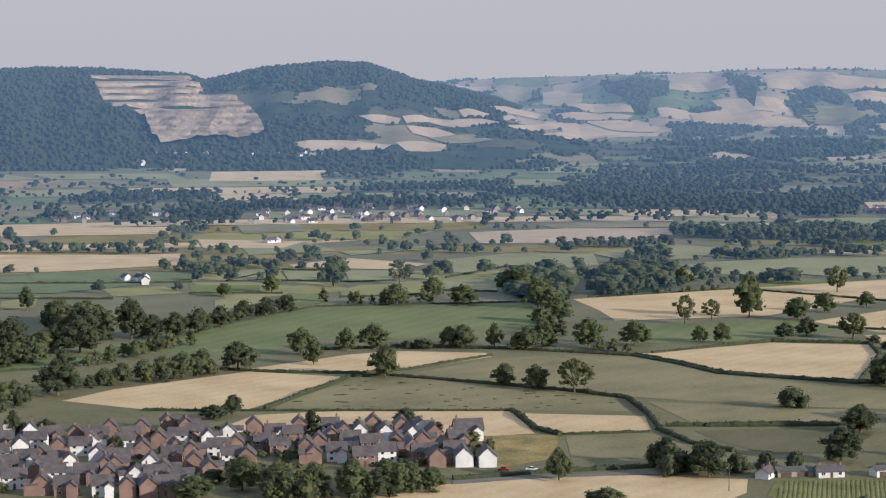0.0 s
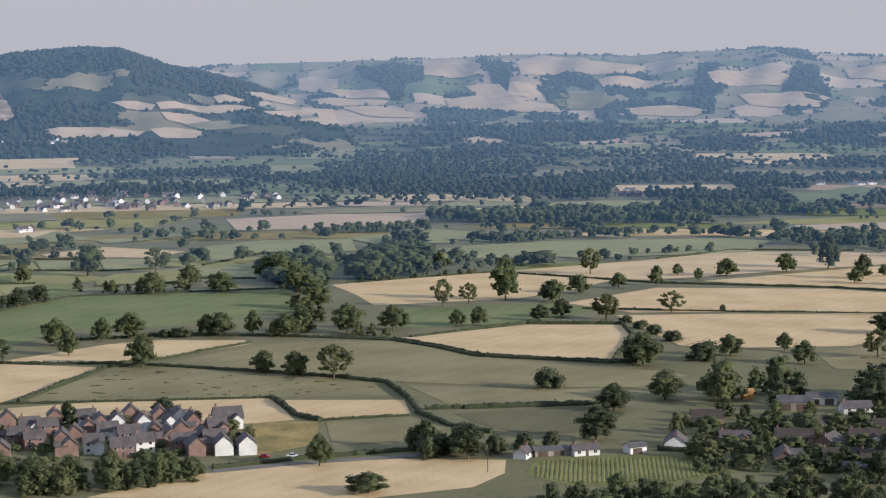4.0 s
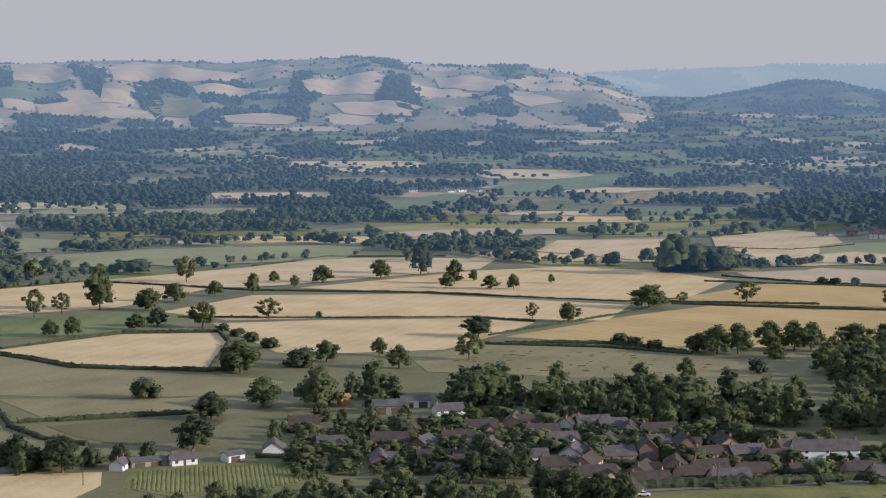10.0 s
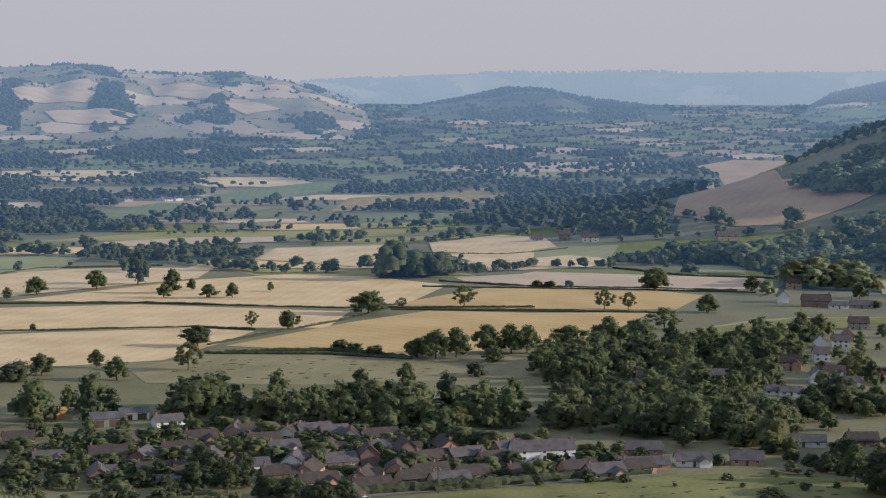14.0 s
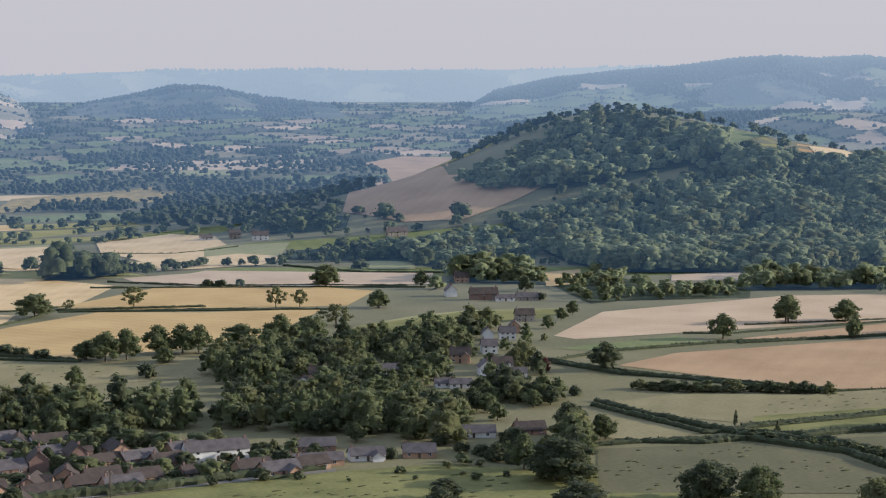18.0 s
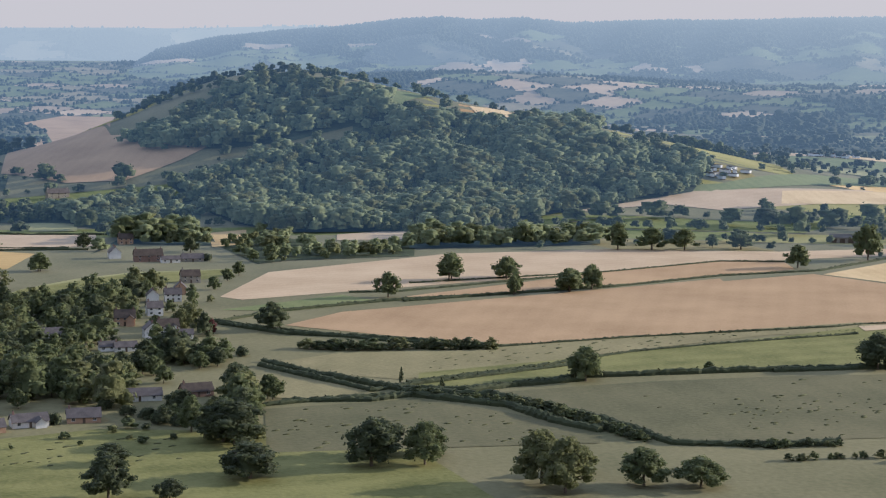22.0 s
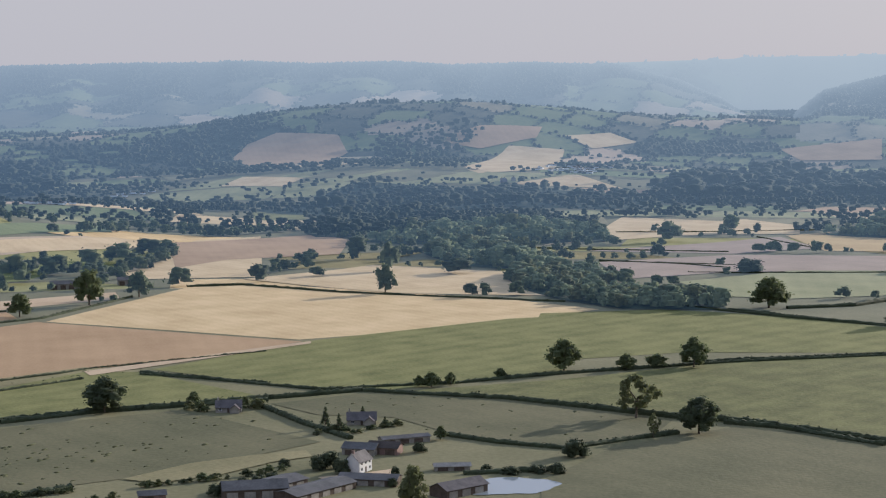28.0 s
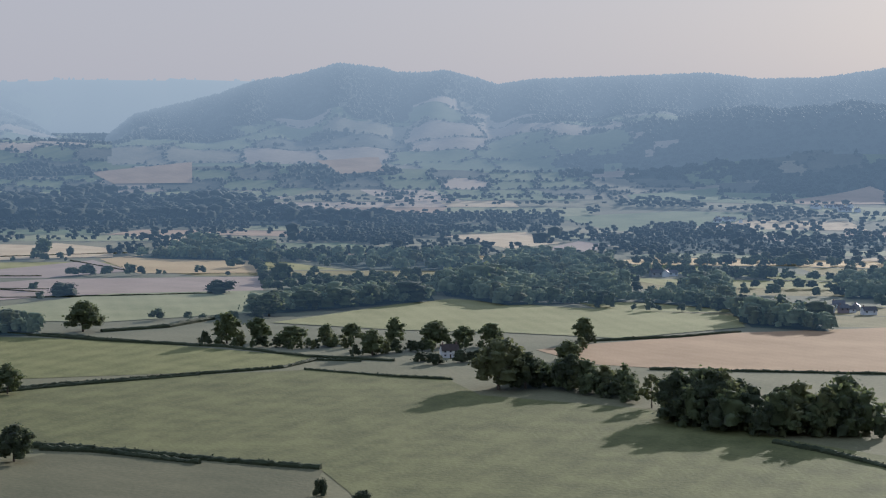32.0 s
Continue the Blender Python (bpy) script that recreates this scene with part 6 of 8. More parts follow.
house(658.8, 767.5, -35, w=9, d=6.5, floors=2, wall='render', roof='slate', wing=0, chimneys=2)
house(680.1, 786.1, 50, w=7, d=6.5, floors=2, wall='brick_buff', roof='slate', wing=0, chimneys=1)
house(719.6, 822.8, -30, w=11, d=7, floors=2, wall='stone', roof='tile', wing=0, chimneys=1)
house(769.8, 954.3, 60, w=9, d=7.5, floors=2, wall='render', roof='slate', wing=0, chimneys=2)
house(773.7, 925.2, -30, w=18, d=8, floors=2, wall='brick', roof='tile', wing=0, chimneys=2)
house(779.8, 910.7, -30, w=12, d=6, floors=1, wall='render', roof='slate', wing=0, chimneys=1, label='low white farm cottage with a slate roof')
house(794.1, 905.7, -35, w=14, d=8, floors=1, wall='stone', roof='slate', wing=0, chimneys=1, label='grey stone farm building with a slate roof')
house(832.2, 1019.4, -30, w=10, d=7, floors=2, wall='brick_buff', roof='tile', wing=0, chimneys=2)
house(865.6, 1371.2, -30, w=10, d=7, floors=2, wall='stone', roof='slate', chimneys=2)
house(873.2, 1342.2, -30, w=14, d=7.5, floors=2, wall='render', roof='slate', chimneys=2)
house(949.4, 1249.9, -20, w=18, d=7.5, floors=2, wall='stone', roof='slate', chimneys=2)
house(847.5, 1388.9, -20, w=10, d=7, floors=1, wall='render', roof='slate', chimneys=2)
barn(593.7, 250.6, -19.7, 31, 12, 2.4, ridge=0.1, label='long farm barn with a weathered grey sheet roof')
barn(593.1, 232.2, -19.7, 31, 12, 2.4, ridge=0.1, label='long farm barn with a weathered grey sheet roof')
barn(614.6, 219.4, -84.7, 21, 9, 2.4, ridge=0.14)
house(634.4, 231.0, -10.662, w=9, d=6.5, wall='render', chimneys=1, label='white-rendered farmhouse with a slate roof')
barn(666.9, 241.4, -90.7, 13, 8, 2.6, roof='sheet', wall='stone')
barn(670.5, 233.0, -87.7, 12, 8, 2.8, roof='tile', wall='brick')
barn(693.9, 233.2, -48.7, 20, 6, 2.3, roof='sheet', wall='stone', ridge=0.12)
barn(645.9, 198.6, -67.7, 13, 4, 1.8, roof='stone', wall='stone', label='low stone outbuilding beside the pond')
barn(606.9, 184.2, -30.7, 19, 9, 3, wall='timber', roof='slate', label='dark timber barn beside the pond')
house(743.8, 330.8, -70, w=11, d=8, floors=1, wall='stone', roof='slate', wing=4, label='grey stone bungalow with a slate roof among hedges')
house(729.8, 264.0, -70, w=12, d=8, floors=1, wall='stone', roof='slate', wing=4)
barn(1206.9, 664.3, -60, 22, 10, 4, wall='stone')
barn(1245.7, 633.5, -60, 16, 9, 4, wall='stone')
barn(567.1, 281.1, -60, 9, 5, 2.5, wall='brick', roof='sheet', name='shed', label='small brick shed beside a field')
barn(581.2, 249.5, -60, 22, 10, 4)
house(1078.1, -71.5, -80, w=10, d=7, wall='render', roof='tile', chimneys=2)
house(277.9, 655.7, -10, w=12.6, d=7.7, floors=1, wall='brick_buff', roof='tile', wing=0, chimneys=1, label='bungalow with a low dark tiled roof')
house(272.5, 614.0, 55, w=11.9, d=8.0, floors=1, wall='render', roof='slate', wing=4.5, chimneys=1, label='bungalow with a low dark tiled roof')
house(286.5, 605.2, -8, w=11.6, d=8.3, floors=1, wall='brick', roof='slate', wing=0, chimneys=1, label='bungalow with a low dark tiled roof')
house(311.9, 621.6, -5, w=11.2, d=7.5, floors=1, wall='render', roof='slate', wing=0, chimneys=1, label='bungalow with a low dark tiled roof')
house(297.9, 582.4, 60, w=11.9, d=8.3, floors=1, wall='brick_buff', roof='tile', wing=0, chimneys=1, label='bungalow with a low dark tiled roof')
house(306.3, 572.8, -8, w=12.7, d=7.9, floors=1, wall='brick_buff', roof='tile', wing=0, chimneys=1, label='bungalow with a low dark tiled roof')
house(305.1, 556.1, -8, w=13.6, d=8.7, floors=1, wall='brick_buff', roof='slate', wing=4.5, chimneys=1, label='bungalow with a low dark tiled roof')
house(337.6, 581.8, -5, w=11.9, d=8.2, floors=1, wall='brick', roof='tile', wing=0, chimneys=1, label='bungalow with a low dark tiled roof')
house(277.8, 562.0, -8, w=13.4, d=7.5, floors=1, wall='brick', roof='tile', wing=0, chimneys=1, label='bungalow with a low dark tiled roof')
house(264.7, 577.0, -5, w=13.6, d=8.0, floors=1, wall='brick_buff', roof='tile', wing=4.5, chimneys=1, label='bungalow with a low dark tiled roof')
house(258.5, 594.7, -10, w=13.3, d=7.5, floors=1, wall='brick', roof='tile', wing=0, chimneys=1, label='bungalow with a low dark tiled roof')
house(360.8, 544.1, -8, w=13.6, d=8.4, floors=1, wall='brick_buff', roof='slate', wing=4.5, chimneys=1, label='bungalow with a low dark tiled roof')
house(375.6, 545.5, -8, w=12.1, d=8.1, floors=1, wall='brick_buff', roof='tile', wing=0, chimneys=1, label='bungalow with a low dark tiled roof')
house(225.9, 646.0, 50, w=11.4, d=8.6, floors=1, wall='brick', roof='slate', wing=4.5, chimneys=1, label='bungalow with a low dark tiled roof')
house(241.4, 651.7, -8, w=11.6, d=8.9, floors=1, wall='render', roof='tile', wing=4.5, chimneys=1, label='bungalow with a low dark tiled roof')
house(257.6, 670.0, -10, w=12.4, d=8.7, floors=1, wall='brick_buff', roof='tile', wing=4.5, chimneys=1, label='bungalow with a low dark tiled roof')
house(233.0, 679.7, 55, w=12.0, d=7.9, floors=1, wall='brick', roof='tile', wing=0, chimneys=1, label='bungalow with a low dark tiled roof')
house(249.3, 636.8, 60, w=12.4, d=8.4, floors=1, wall='brick_buff', roof='slate', wing=0, chimneys=1, label='bungalow with a low dark tiled roof')
house(232.4, 615.6, -10, w=11.1, d=7.9, floors=1, wall='brick_buff', roof='tile', wing=4.5, chimneys=1, label='bungalow with a low dark tiled roof')
trees("round", [(-28, 881, 17.0, 16.2), (28, 855, 11.0, 12.6), (42, 842, 12.2, 12.9), (-74, 960, 14.7, 16.2), (-65, 925, 13.4, 11.4), (-51, 972, 13.1, 11.9), (-37, 980, 14.4, 17.4), (-77, 1304, 22.7, 23.1), (0, 1382, 13.5, 14.7), (31, 1380, 14.7, 16.8), (-7, 1235, 13.2, 18.1), (13, 1184, 13.7, 21.7), (-30, 1186, 14.5, 21.7), (-117, 1265, 13.6, 14.7), (-147, 1242, 9.5, 13.3), (102, 988, 14.3, 18.2), (77, 982, 16.6, 19.6), (243, 1308, 13.0, 18.2), (138, 998, 9.9, 9.9), (150, 998, 11.4, 11.1), (68, 1088, 17.3, 20.0), (60, 1166, 19.6, 25.0)])
trees("round", [(53, 1250, 19.1, 26.7), (44, 1257, 16.5, 19.2), (68, 1215, 14.8, 18.6), (10, 981, 13.5, 18.0), (3, 985, 12.1, 12.1), (27, 984, 13.6, 9.6), (44, 973, 13.4, 16.4)])
trees("dark", [(-101, 907, 14.8, 19.0), (165, 731, 11.6, 15.0), (-174, 832, 17.0, 19.6), (211, 1101, 13.7, 15.4), (187, 1013, 9.4, 12.0), (201, 1024, 11.2, 12.1), (-262, 1165, 15.7, 10.9), (-173, 1026, 23.9, 19.1), (-191, 971, 18.2, 25.7), (-224, 961, 21.1, 21.1), (-199, 1027, 19.2, 25.6), (-224, 1066, 18.3, 16.6), (-89, 778, 9.2, 9.6), (-96, 769, 6.4, 11.9), (-53, 738, 9.8, 7.3), (-16, 753, 7.4, 10.4), (-122, 685, 9.0, 8.6), (-157, 728, 8.0, 9.2), (-170, 728, 11.5, 8.1), (93, 646, 13.5, 15.2), (145, 672, 13.4, 15.9)])
trees("open", [(59, 833, 16.2, 17.4), (-31, 1317, 18.1, 16.1), (141, 1082, 17.7, 13.3), (159, 1098, 13.2, 11.9), (265, 1247, 18.7, 14.8), (224, 1011, 14.9, 15.2)])
trees("round", [(183, 1108, 27.8, 19.9)])
trees("bush", [(149, 789, 10.9, 16.1), (-11, 981, 6.6, 13.5), (83, 656, 9.2, 16.4), (76, 666, 10.4, 8.3), (104, 655, 8.2, 10.3), (116, 660, 7.3, 8.3), (126, 660, 7.9, 8.3), (201, 853, 14.8, 10.8), (-19, 982, 5.1, 9.0)])
trees("round", [(-69, 628, 12.3, 15.7), (-56, 617, 11.9, 14.4), (-44, 621, 11.6, 11.6), (-31, 625, 12.0, 11.7), (-20, 632, 10.6, 11.8), (-12, 634, 8.8, 11.8), (-4, 632, 7.3, 9.8), (40, 642, 12.0, 10.0), (53, 597, 7.5, 14.9), (-84, 613, 8.6, 15.4)])
trees("round", [(-158, 861, 8.6, 10.7), (-150, 864, 10.8, 12.1), (-142, 873, 10.8, 12.2), (-134, 881, 11.5, 12.3), (-125, 884, 13.1, 13.7), (-117, 895, 13.0, 13.3)])
trees("dark", [(-161, 1026, 14.3, 14.3), (-149, 1030, 15.3, 15.9), (-139, 1050, 14.6, 16.2), (-129, 1075, 13.2, 16.5), (-120, 1115, 12.0, 15.4), (-108, 1129, 12.1, 17.3), (-98, 1152, 11.3, 15.9)])
trees("round", [(192, 753, 13.2, 16.8), (205, 846, 16.0, 18.7), (253, 867, 11.1, 13.9), (280, 836, 11.6, 12.2), (284, 879, 9.6, 8.5), (427, 971, 12.0, 15.6), (210, 1097, 13.6, 16.4), (246, 1316, 13.1, 18.4), (353, 1218, 12.4, 17.4), (399, 1232, 13.8, 15.8), (321, 1227, 8.5, 9.3), (327, 1196, 8.7, 7.6), (292, 1170, 14.0, 11.0), (421, 1159, 10.5, 12.0), (447, 1145, 10.1, 13.1), (462, 1141, 10.5, 9.8), (500, 1166, 7.0, 5.8), (455, 1197, 8.6, 7.8), (234, 1137, 12.4, 15.9), (265, 1161, 10.2, 12.7), (546, 2010, 20.9, 21.5)])
trees("dark", [(166, 735, 11.1, 14.4), (356, 929, 12.2, 18.3), (435, 1250, 25.4, 19.4), (436, 1184, 17.3, 13.5)])
trees("open", [(321, 850, 14.5, 13.9), (412, 988, 10.5, 7.2), (268, 1037, 12.4, 14.7), (224, 1012, 14.3, 15.2)])
trees("bush", [(298, 1037, 4.3, 5.3), (237, 856, 10.9, 19.1), (232, 997, 4.7, 9.4), (234, 972, 5.2, 10.7), (236, 949, 6.0, 10.5), (239, 922, 6.4, 11.7)])
trees("round", [(501, 1017, 14.9, 26.0), (441, 840, 9.6, 13.1), (446, 828, 15.8, 17.3), (458, 828, 16.2, 15.9), (479, 833, 16.2, 17.7), (491, 829, 16.2, 17.7), (499, 826, 15.4, 14.8), (630, 1201, 21.5, 16.5), (643, 1196, 22.3, 18.6)])
trees("open", [(572, 1024, 14.3, 16.1), (534, 1037, 7.1, 7.1)])
trees("dark", [(609, 1195, 36.8, 22.5), (607, 1209, 17.3, 16.5)])
trees("bush", [(417, 881, 6.9, 11.9), (421, 871, 5.9, 11.8), (426, 858, 5.9, 11.7), (471, 811, 6.3, 10.3), (436, 769, 8.1, 10.8)])
trees("round", [(631, 1202, 20.7, 16.5), (649, 1203, 20.0, 18.7), (443, 842, 10.2, 13.1), (535, 842, 11.3, 22.9), (545, 819, 18.1, 18.1), (561, 811, 15.1, 15.1), (692, 931, 10.6, 14.2), (739, 1054, 15.7, 21.6), (980, 1306, 18.4, 19.9), (983, 1290, 8.9, 11.8), (984, 1356, 8.7, 10.2), (1015, 1247, 18.6, 17.1), (391, 754, 12.3, 9.9), (544, 752, 17.1, 17.1), (570, 761, 16.9, 12.2), (466, 805, 9.1, 11.4)])
trees("open", [(620, 874, 13.1, 19.7), (656, 964, 11.7, 10.7), (642, 970, 14.2, 12.8)])
trees("bush", [(675, 1104, 5.9, 11.8), (682, 1100, 5.9, 11.8)])
trees("round", [(752, 695, 14.7, 16.3), (831, 719, 17.8, 18.8), (863, 701, 14.6, 17.0), (808, 651, 11.7, 7.9), (841, 637, 13.9, 19.4), (867, 641, 14.2, 13.2), (497, 520, 10.0, 10.0), (614, 456, 15.3, 15.3), (1013, 1240, 18.5, 17.5), (985, 1351, 8.6, 9.2), (871, 1111, 20.2, 18.1), (742, 1058, 15.8, 22.9), (692, 929, 12.0, 14.9), (821, 1127, 11.5, 15.3), (433, 495, 14.2, 11.2)])
trees("dark", [(623, 652, 14.4, 17.1), (430, 469, 16.2, 23.7), (491, 532, 13.4, 14.5), (451, 420, 13.0, 19.1), (464, 410, 11.5, 15.4), (382, 476, 7.2, 13.3)])
trees("cone", [(559, 509, 7.0, 3.3), (558, 486, 5.7, 4.1)])
trees("round", [(620, 461, 13.6, 14.3), (755, 353, 6.4, 6.4), (670, 432, 4.7, 5.4), (451, 400, 15.0, 15.0), (496, 522, 10.4, 10.0), (838, 723, 16.9, 16.9), (871, 706, 12.7, 17.1), (812, 653, 12.7, 9.6), (842, 637, 13.9, 16.1), (860, 635, 14.7, 14.7), (1039, 605, 15.8, 19.1), (1114, 596, 25.0, 23.1), (1170, 587, 18.8, 19.2), (1244, 591, 17.6, 21.0), (1108, 714, 10.0, 10.4), (1112, 693, 14.4, 22.0), (1064, 735, 16.6, 23.7), (1079, 718, 15.8, 21.7), (1049, 753, 20.5, 19.7), (1248, 786, 16.6, 22.4), (1258, 760, 19.2, 26.8), (1230, 719, 26.9, 26.0)])
trees("round", [(1295, 723, 19.4, 27.1), (1354, 722, 18.7, 23.4), (1391, 716, 21.4, 28.6), (1449, 718, 19.7, 29.5), (1483, 716, 15.0, 20.0), (1197, 876, 18.1, 20.3), (1210, 872, 13.6, 18.2), (1169, 883, 14.3, 20.1)])
trees("dark", [(726, 382, 16.4, 21.4), (437, 411, 16.8, 19.6), (398, 427, 12.4, 23.6), (430, 475, 15.9, 23.8), (482, 524, 16.5, 17.6), (450, 520, 10.6, 14.9)])
trees("warm", [(456, 355, 18.0, 19.8), (1229, 846, 20.0, 25.0), (477, 355, 9.2, 11.1)])
trees("round", [(476, 330, 12.6, 18.0), (487, 316, 9.9, 18.1)])
trees("round", [(1234, 428, 21.9, 16.7), (900, 218, 16.7, 18.5), (913, 189, 8.6, 11.4), (926, 176, 7.2, 13.0), (931, 158, 15.9, 15.9), (833, 266, 7.5, 9.4), (832, 272, 5.9, 5.9), (841, 259, 6.5, 5.9), (868, 242, 5.5, 7.2), (703, 221, 5.9, 5.9), (1400, 481, 29.3, 15.8), (1494, 542, 23.2, 21.8), (1457, 573, 10.5, 16.7), (1341, 521, 10.1, 15.3), (1390, 423, 15.5, 28.8), (1288, 547, 17.0, 16.2), (1212, 157, 20.5, 26.1), (1651, 224, 10.1, 13.2), (1505, 234, 9.3, 10.2), (1750, 320, 24.3, 24.3), (1865, 280, 22.9, 20.1), (1853, 355, 11.5, 8.6)])
trees("round", [(1858, 253, 14.2, 9.1), (1890, 217, 12.7, 10.4)])
trees("dark", [(744, 124, 15.8, 18.6)])
trees("open", [(774, 156, 19.9, 19.4), (730, 140, 10.3, 5.7)])
trees("bush", [(683, 161, 8.2, 11.9), (1456, 203, 12.5, 22.4)])
trees("cone", [(716, 275, 9.4, 6.1), (708, 266, 8.2, 4.7), (745, 269, 5.1, 3.9), (725, 252, 4.7, 3.3)])
trees("warm", [(580, 192, 15.2, 11.4)])
trees("round", [(1146, 61, 20.3, 21.0), (1149, 42, 16.5, 15.8), (1131, 21, 13.1, 20.7), (1134, 0, 13.8, 12.5), (1155, -16, 12.3, 17.6), (1083, -27, 16.6, 18.2), (1139, -42, 17.4, 15.7), (1125, -66, 17.2, 24.1), (1139, -84, 12.2, 17.4), (1133, -101, 14.6, 17.4), (1153, -161, 16.0, 16.0), (1056, -138, 13.0, 17.9), (1213, 157, 21.3, 26.1), (1309, 40, 18.0, 31.9), (1349, 15, 18.5, 28.8), (1357, -9, 19.8, 28.9), (1391, -34, 17.0, 25.4), (1414, -61, 19.4, 34.5), (1744, 85, 11.7, 18.6), (1591, 37, 19.4, 24.2)])
trees("dark", [(841, -161, 25.0, 23.6), (829, -175, 27.1, 26.0), (946, -102, 19.8, 23.3), (942, -125, 19.8, 20.4)])
trees("open", [(880, -156, 17.0, 12.3)])
trees("warm", [(943, -88, 27.5, 31.9)])
trees("bush", [(672, 2, 7.9, 6.2), (664, -13, 4.1, 8.2), (1459, 205, 13.5, 26.9), (1484, 84, 13.6, 31.7), (792, -241, 12.7, 7.6)])
trees("bush", [(632, 246, 6.7, 8.4), (637, 243, 7.6, 9.5), (628, 235, 6.8, 7.3), (676, 221, 4.8, 6.6), (589, 263, 4.0, 7.0), (598, 261, 3.6, 6.1), (603, 257, 3.7, 6.1), (580, 263, 5.1, 7.9), (610, 255, 3.3, 6.1), (635, 260, 3.6, 5.3), (630, 215, 4.1, 4.1), (611, 210, 4.0, 4.8)])
trees("bush", [(1044, -61, 8.0, 12.8), (1052, -76, 8.7, 12.9), (1057, -84, 8.1, 13.0), (1057, -54, 7.1, 11.6)])
trees("round", [(2066, 39, 27.0, 25.1), (2232, -21, 23.7, 23.7), (1899, -70, 20.2, 17.3), (1780, 52, 16.2, 18.9), (2035, -249, 28.0, 28.0), (1792, -458, 16.9, 28.1)])
trees("dark", [(241, 585, 4.9, 5.9), (245, 569, 5.2, 6.7), (280, 585, 4.0, 5.6), (309, 588, 4.9, 6.2), (334, 586, 4.2, 5.2), (327, 557, 4.0, 6.0), (332, 542, 3.9, 4.9), (350, 538, 5.0, 7.0), (368, 551, 7.2, 9.2), (384, 555, 7.3, 9.4), (300, 646, 5.5, 6.6), (306, 632, 5.4, 6.1), (329, 623, 6.5, 7.6), (350, 608, 4.3, 6.5), (371, 575, 4.7, 6.3), (217, 587, 5.4, 7.8), (210, 603, 5.9, 7.9), (234, 593, 5.3, 6.9)])
trees("bush", [(250, 592, 3.0, 4.4), (276, 609, 3.1, 4.1), (285, 573, 3.0, 4.4), (322, 574, 3.1, 4.5), (340, 567, 3.1, 4.1), (347, 549, 3.4, 4.8), (362, 533, 3.4, 5.2), (269, 567, 2.5, 3.9), (311, 576, 2.8, 4.1), (252, 569, 2.7, 4.3)])
trees("bush", [(645, 176, 3.3, 8.3), (650, 167, 3.3, 8.3), (650, 160, 4.8, 7.2), (649, 186, 2.5, 5.2)])
trees("dark", [(458, 686, 10.1, 12.7), (474, 656, 11.2, 14.9), (426, 655, 12.0, 12.0), (460, 597, 9.3, 11.6), (416, 598, 10.1, 12.4), (400, 632, 10.4, 11.5), (519, 704, 9.4, 12.1), (559, 721, 11.2, 12.6), (610, 758, 10.4, 13.4), (602, 690, 11.2, 11.2), (541, 609, 8.8, 11.3), (500, 602, 8.4, 10.8), (528, 791, 10.2, 14.6), (488, 771, 11.2, 15.4)])
trees("round", [(440, 645, 7.2, 9.6), (439, 620, 8.2, 10.5), (473, 630, 8.5, 10.9), (538, 679, 6.7, 9.6), (602, 791, 9.1, 12.2), (541, 627, 7.6, 9.2), (448, 694, 8.9, 10.2)])
trees("dark", [(350, 438, 14.7, 16.6), (363, 425, 6.5, 10.5)])
trees("warm", [(451, 342, 18.4, 18.5)])
wood([(1077, 1336), (1140, 1331), (1214, 1333), (1252, 1294), (1281, 1247), (1279, 1179), (1251, 1160), (1156, 1194), (1117, 1226), (1076, 1286)], 8.2, 12, "mixed")
wood([(1026, 1196), (1119, 1191), (1244, 1140), (1340, 1089), (1438, 1057), (1268, 930), (1060, 913), (962, 993), (976, 1070)], 8.2, 12, "mixed")
wood([(1254, 1061), (1356, 1052), (1421, 990), (1421, 921), (1345, 888), (1182, 916), (1124, 915), (1144, 967)], 8.2, 12, "mixed")
wood([(947, -95), (938, -122), (888, -150), (914, -158), (972, -126), (981, -101)], 7.5, 14, "mixed")
wood([(830, -155), (808, -170), (797, -188), (793, -214), (794, -235), (815, -243), (835, -212), (846, -183), (863, -165)], 7.5, 19, "mixed")
wood([(96, 560), (136, 572), (178, 574), (217, 550), (228, 526), (203, 505), (113, 530)], 8, 9, "mixed")
wood([(258, 719), (295, 702), (335, 645), (381, 637), (404, 666), (365, 704), (308, 731), (276, 757)], 9.5, 14, "mixed")
wood([(385, 635), (422, 601), (448, 544), (480, 580), (477, 639), (460, 655), (410, 667)], 10, 14, "mixed")
wood([(454, 749), (470, 715), (493, 684), (509, 655), (545, 692), (534, 741), (525, 799), (486, 790)], 10, 12, "mixed")
wood([(551, 765), (595, 775), (676, 812), (697, 823), (617, 756), (553, 729)], 10, 12, "mixed")
wood([(476, 623), (512, 626), (535, 594), (557, 606), (527, 644), (500, 651)], 10, 12, "mixed")
wood([(419, 473), (437, 464), (482, 515), (481, 530), (453, 508)], 11, 13, "mixed")
wood([(419, 524), (433, 503), (461, 529), (468, 545)], 9, 8, "mixed")
wood([(201, 731), (236, 733), (254, 749), (251, 765), (215, 763)], 10, 14, "mixed")
wood([(230, 618), (255, 620), (268, 668), (253, 667)], 9, 13, "mixed")
wood([(1224, 1176), (1293, 1150), (1302, 1110), (1245, 1107), (1191, 1144)], 11, 11, "mixed")
wood([(78, 647), (95, 649), (103, 676), (75, 672)], 10, 9, "mixed")
wood([(2148, 917), (2367, 805), (2504, 645), (2499, 493), (2196, 427), (2219, 608), (2036, 728), (2040, 849)], 10, 12, "mixed")
wood([(1680, 606), (1882, 577), (1855, 413), (1738, 376), (1659, 482), (1661, 577)], 10, 11, "mixed")
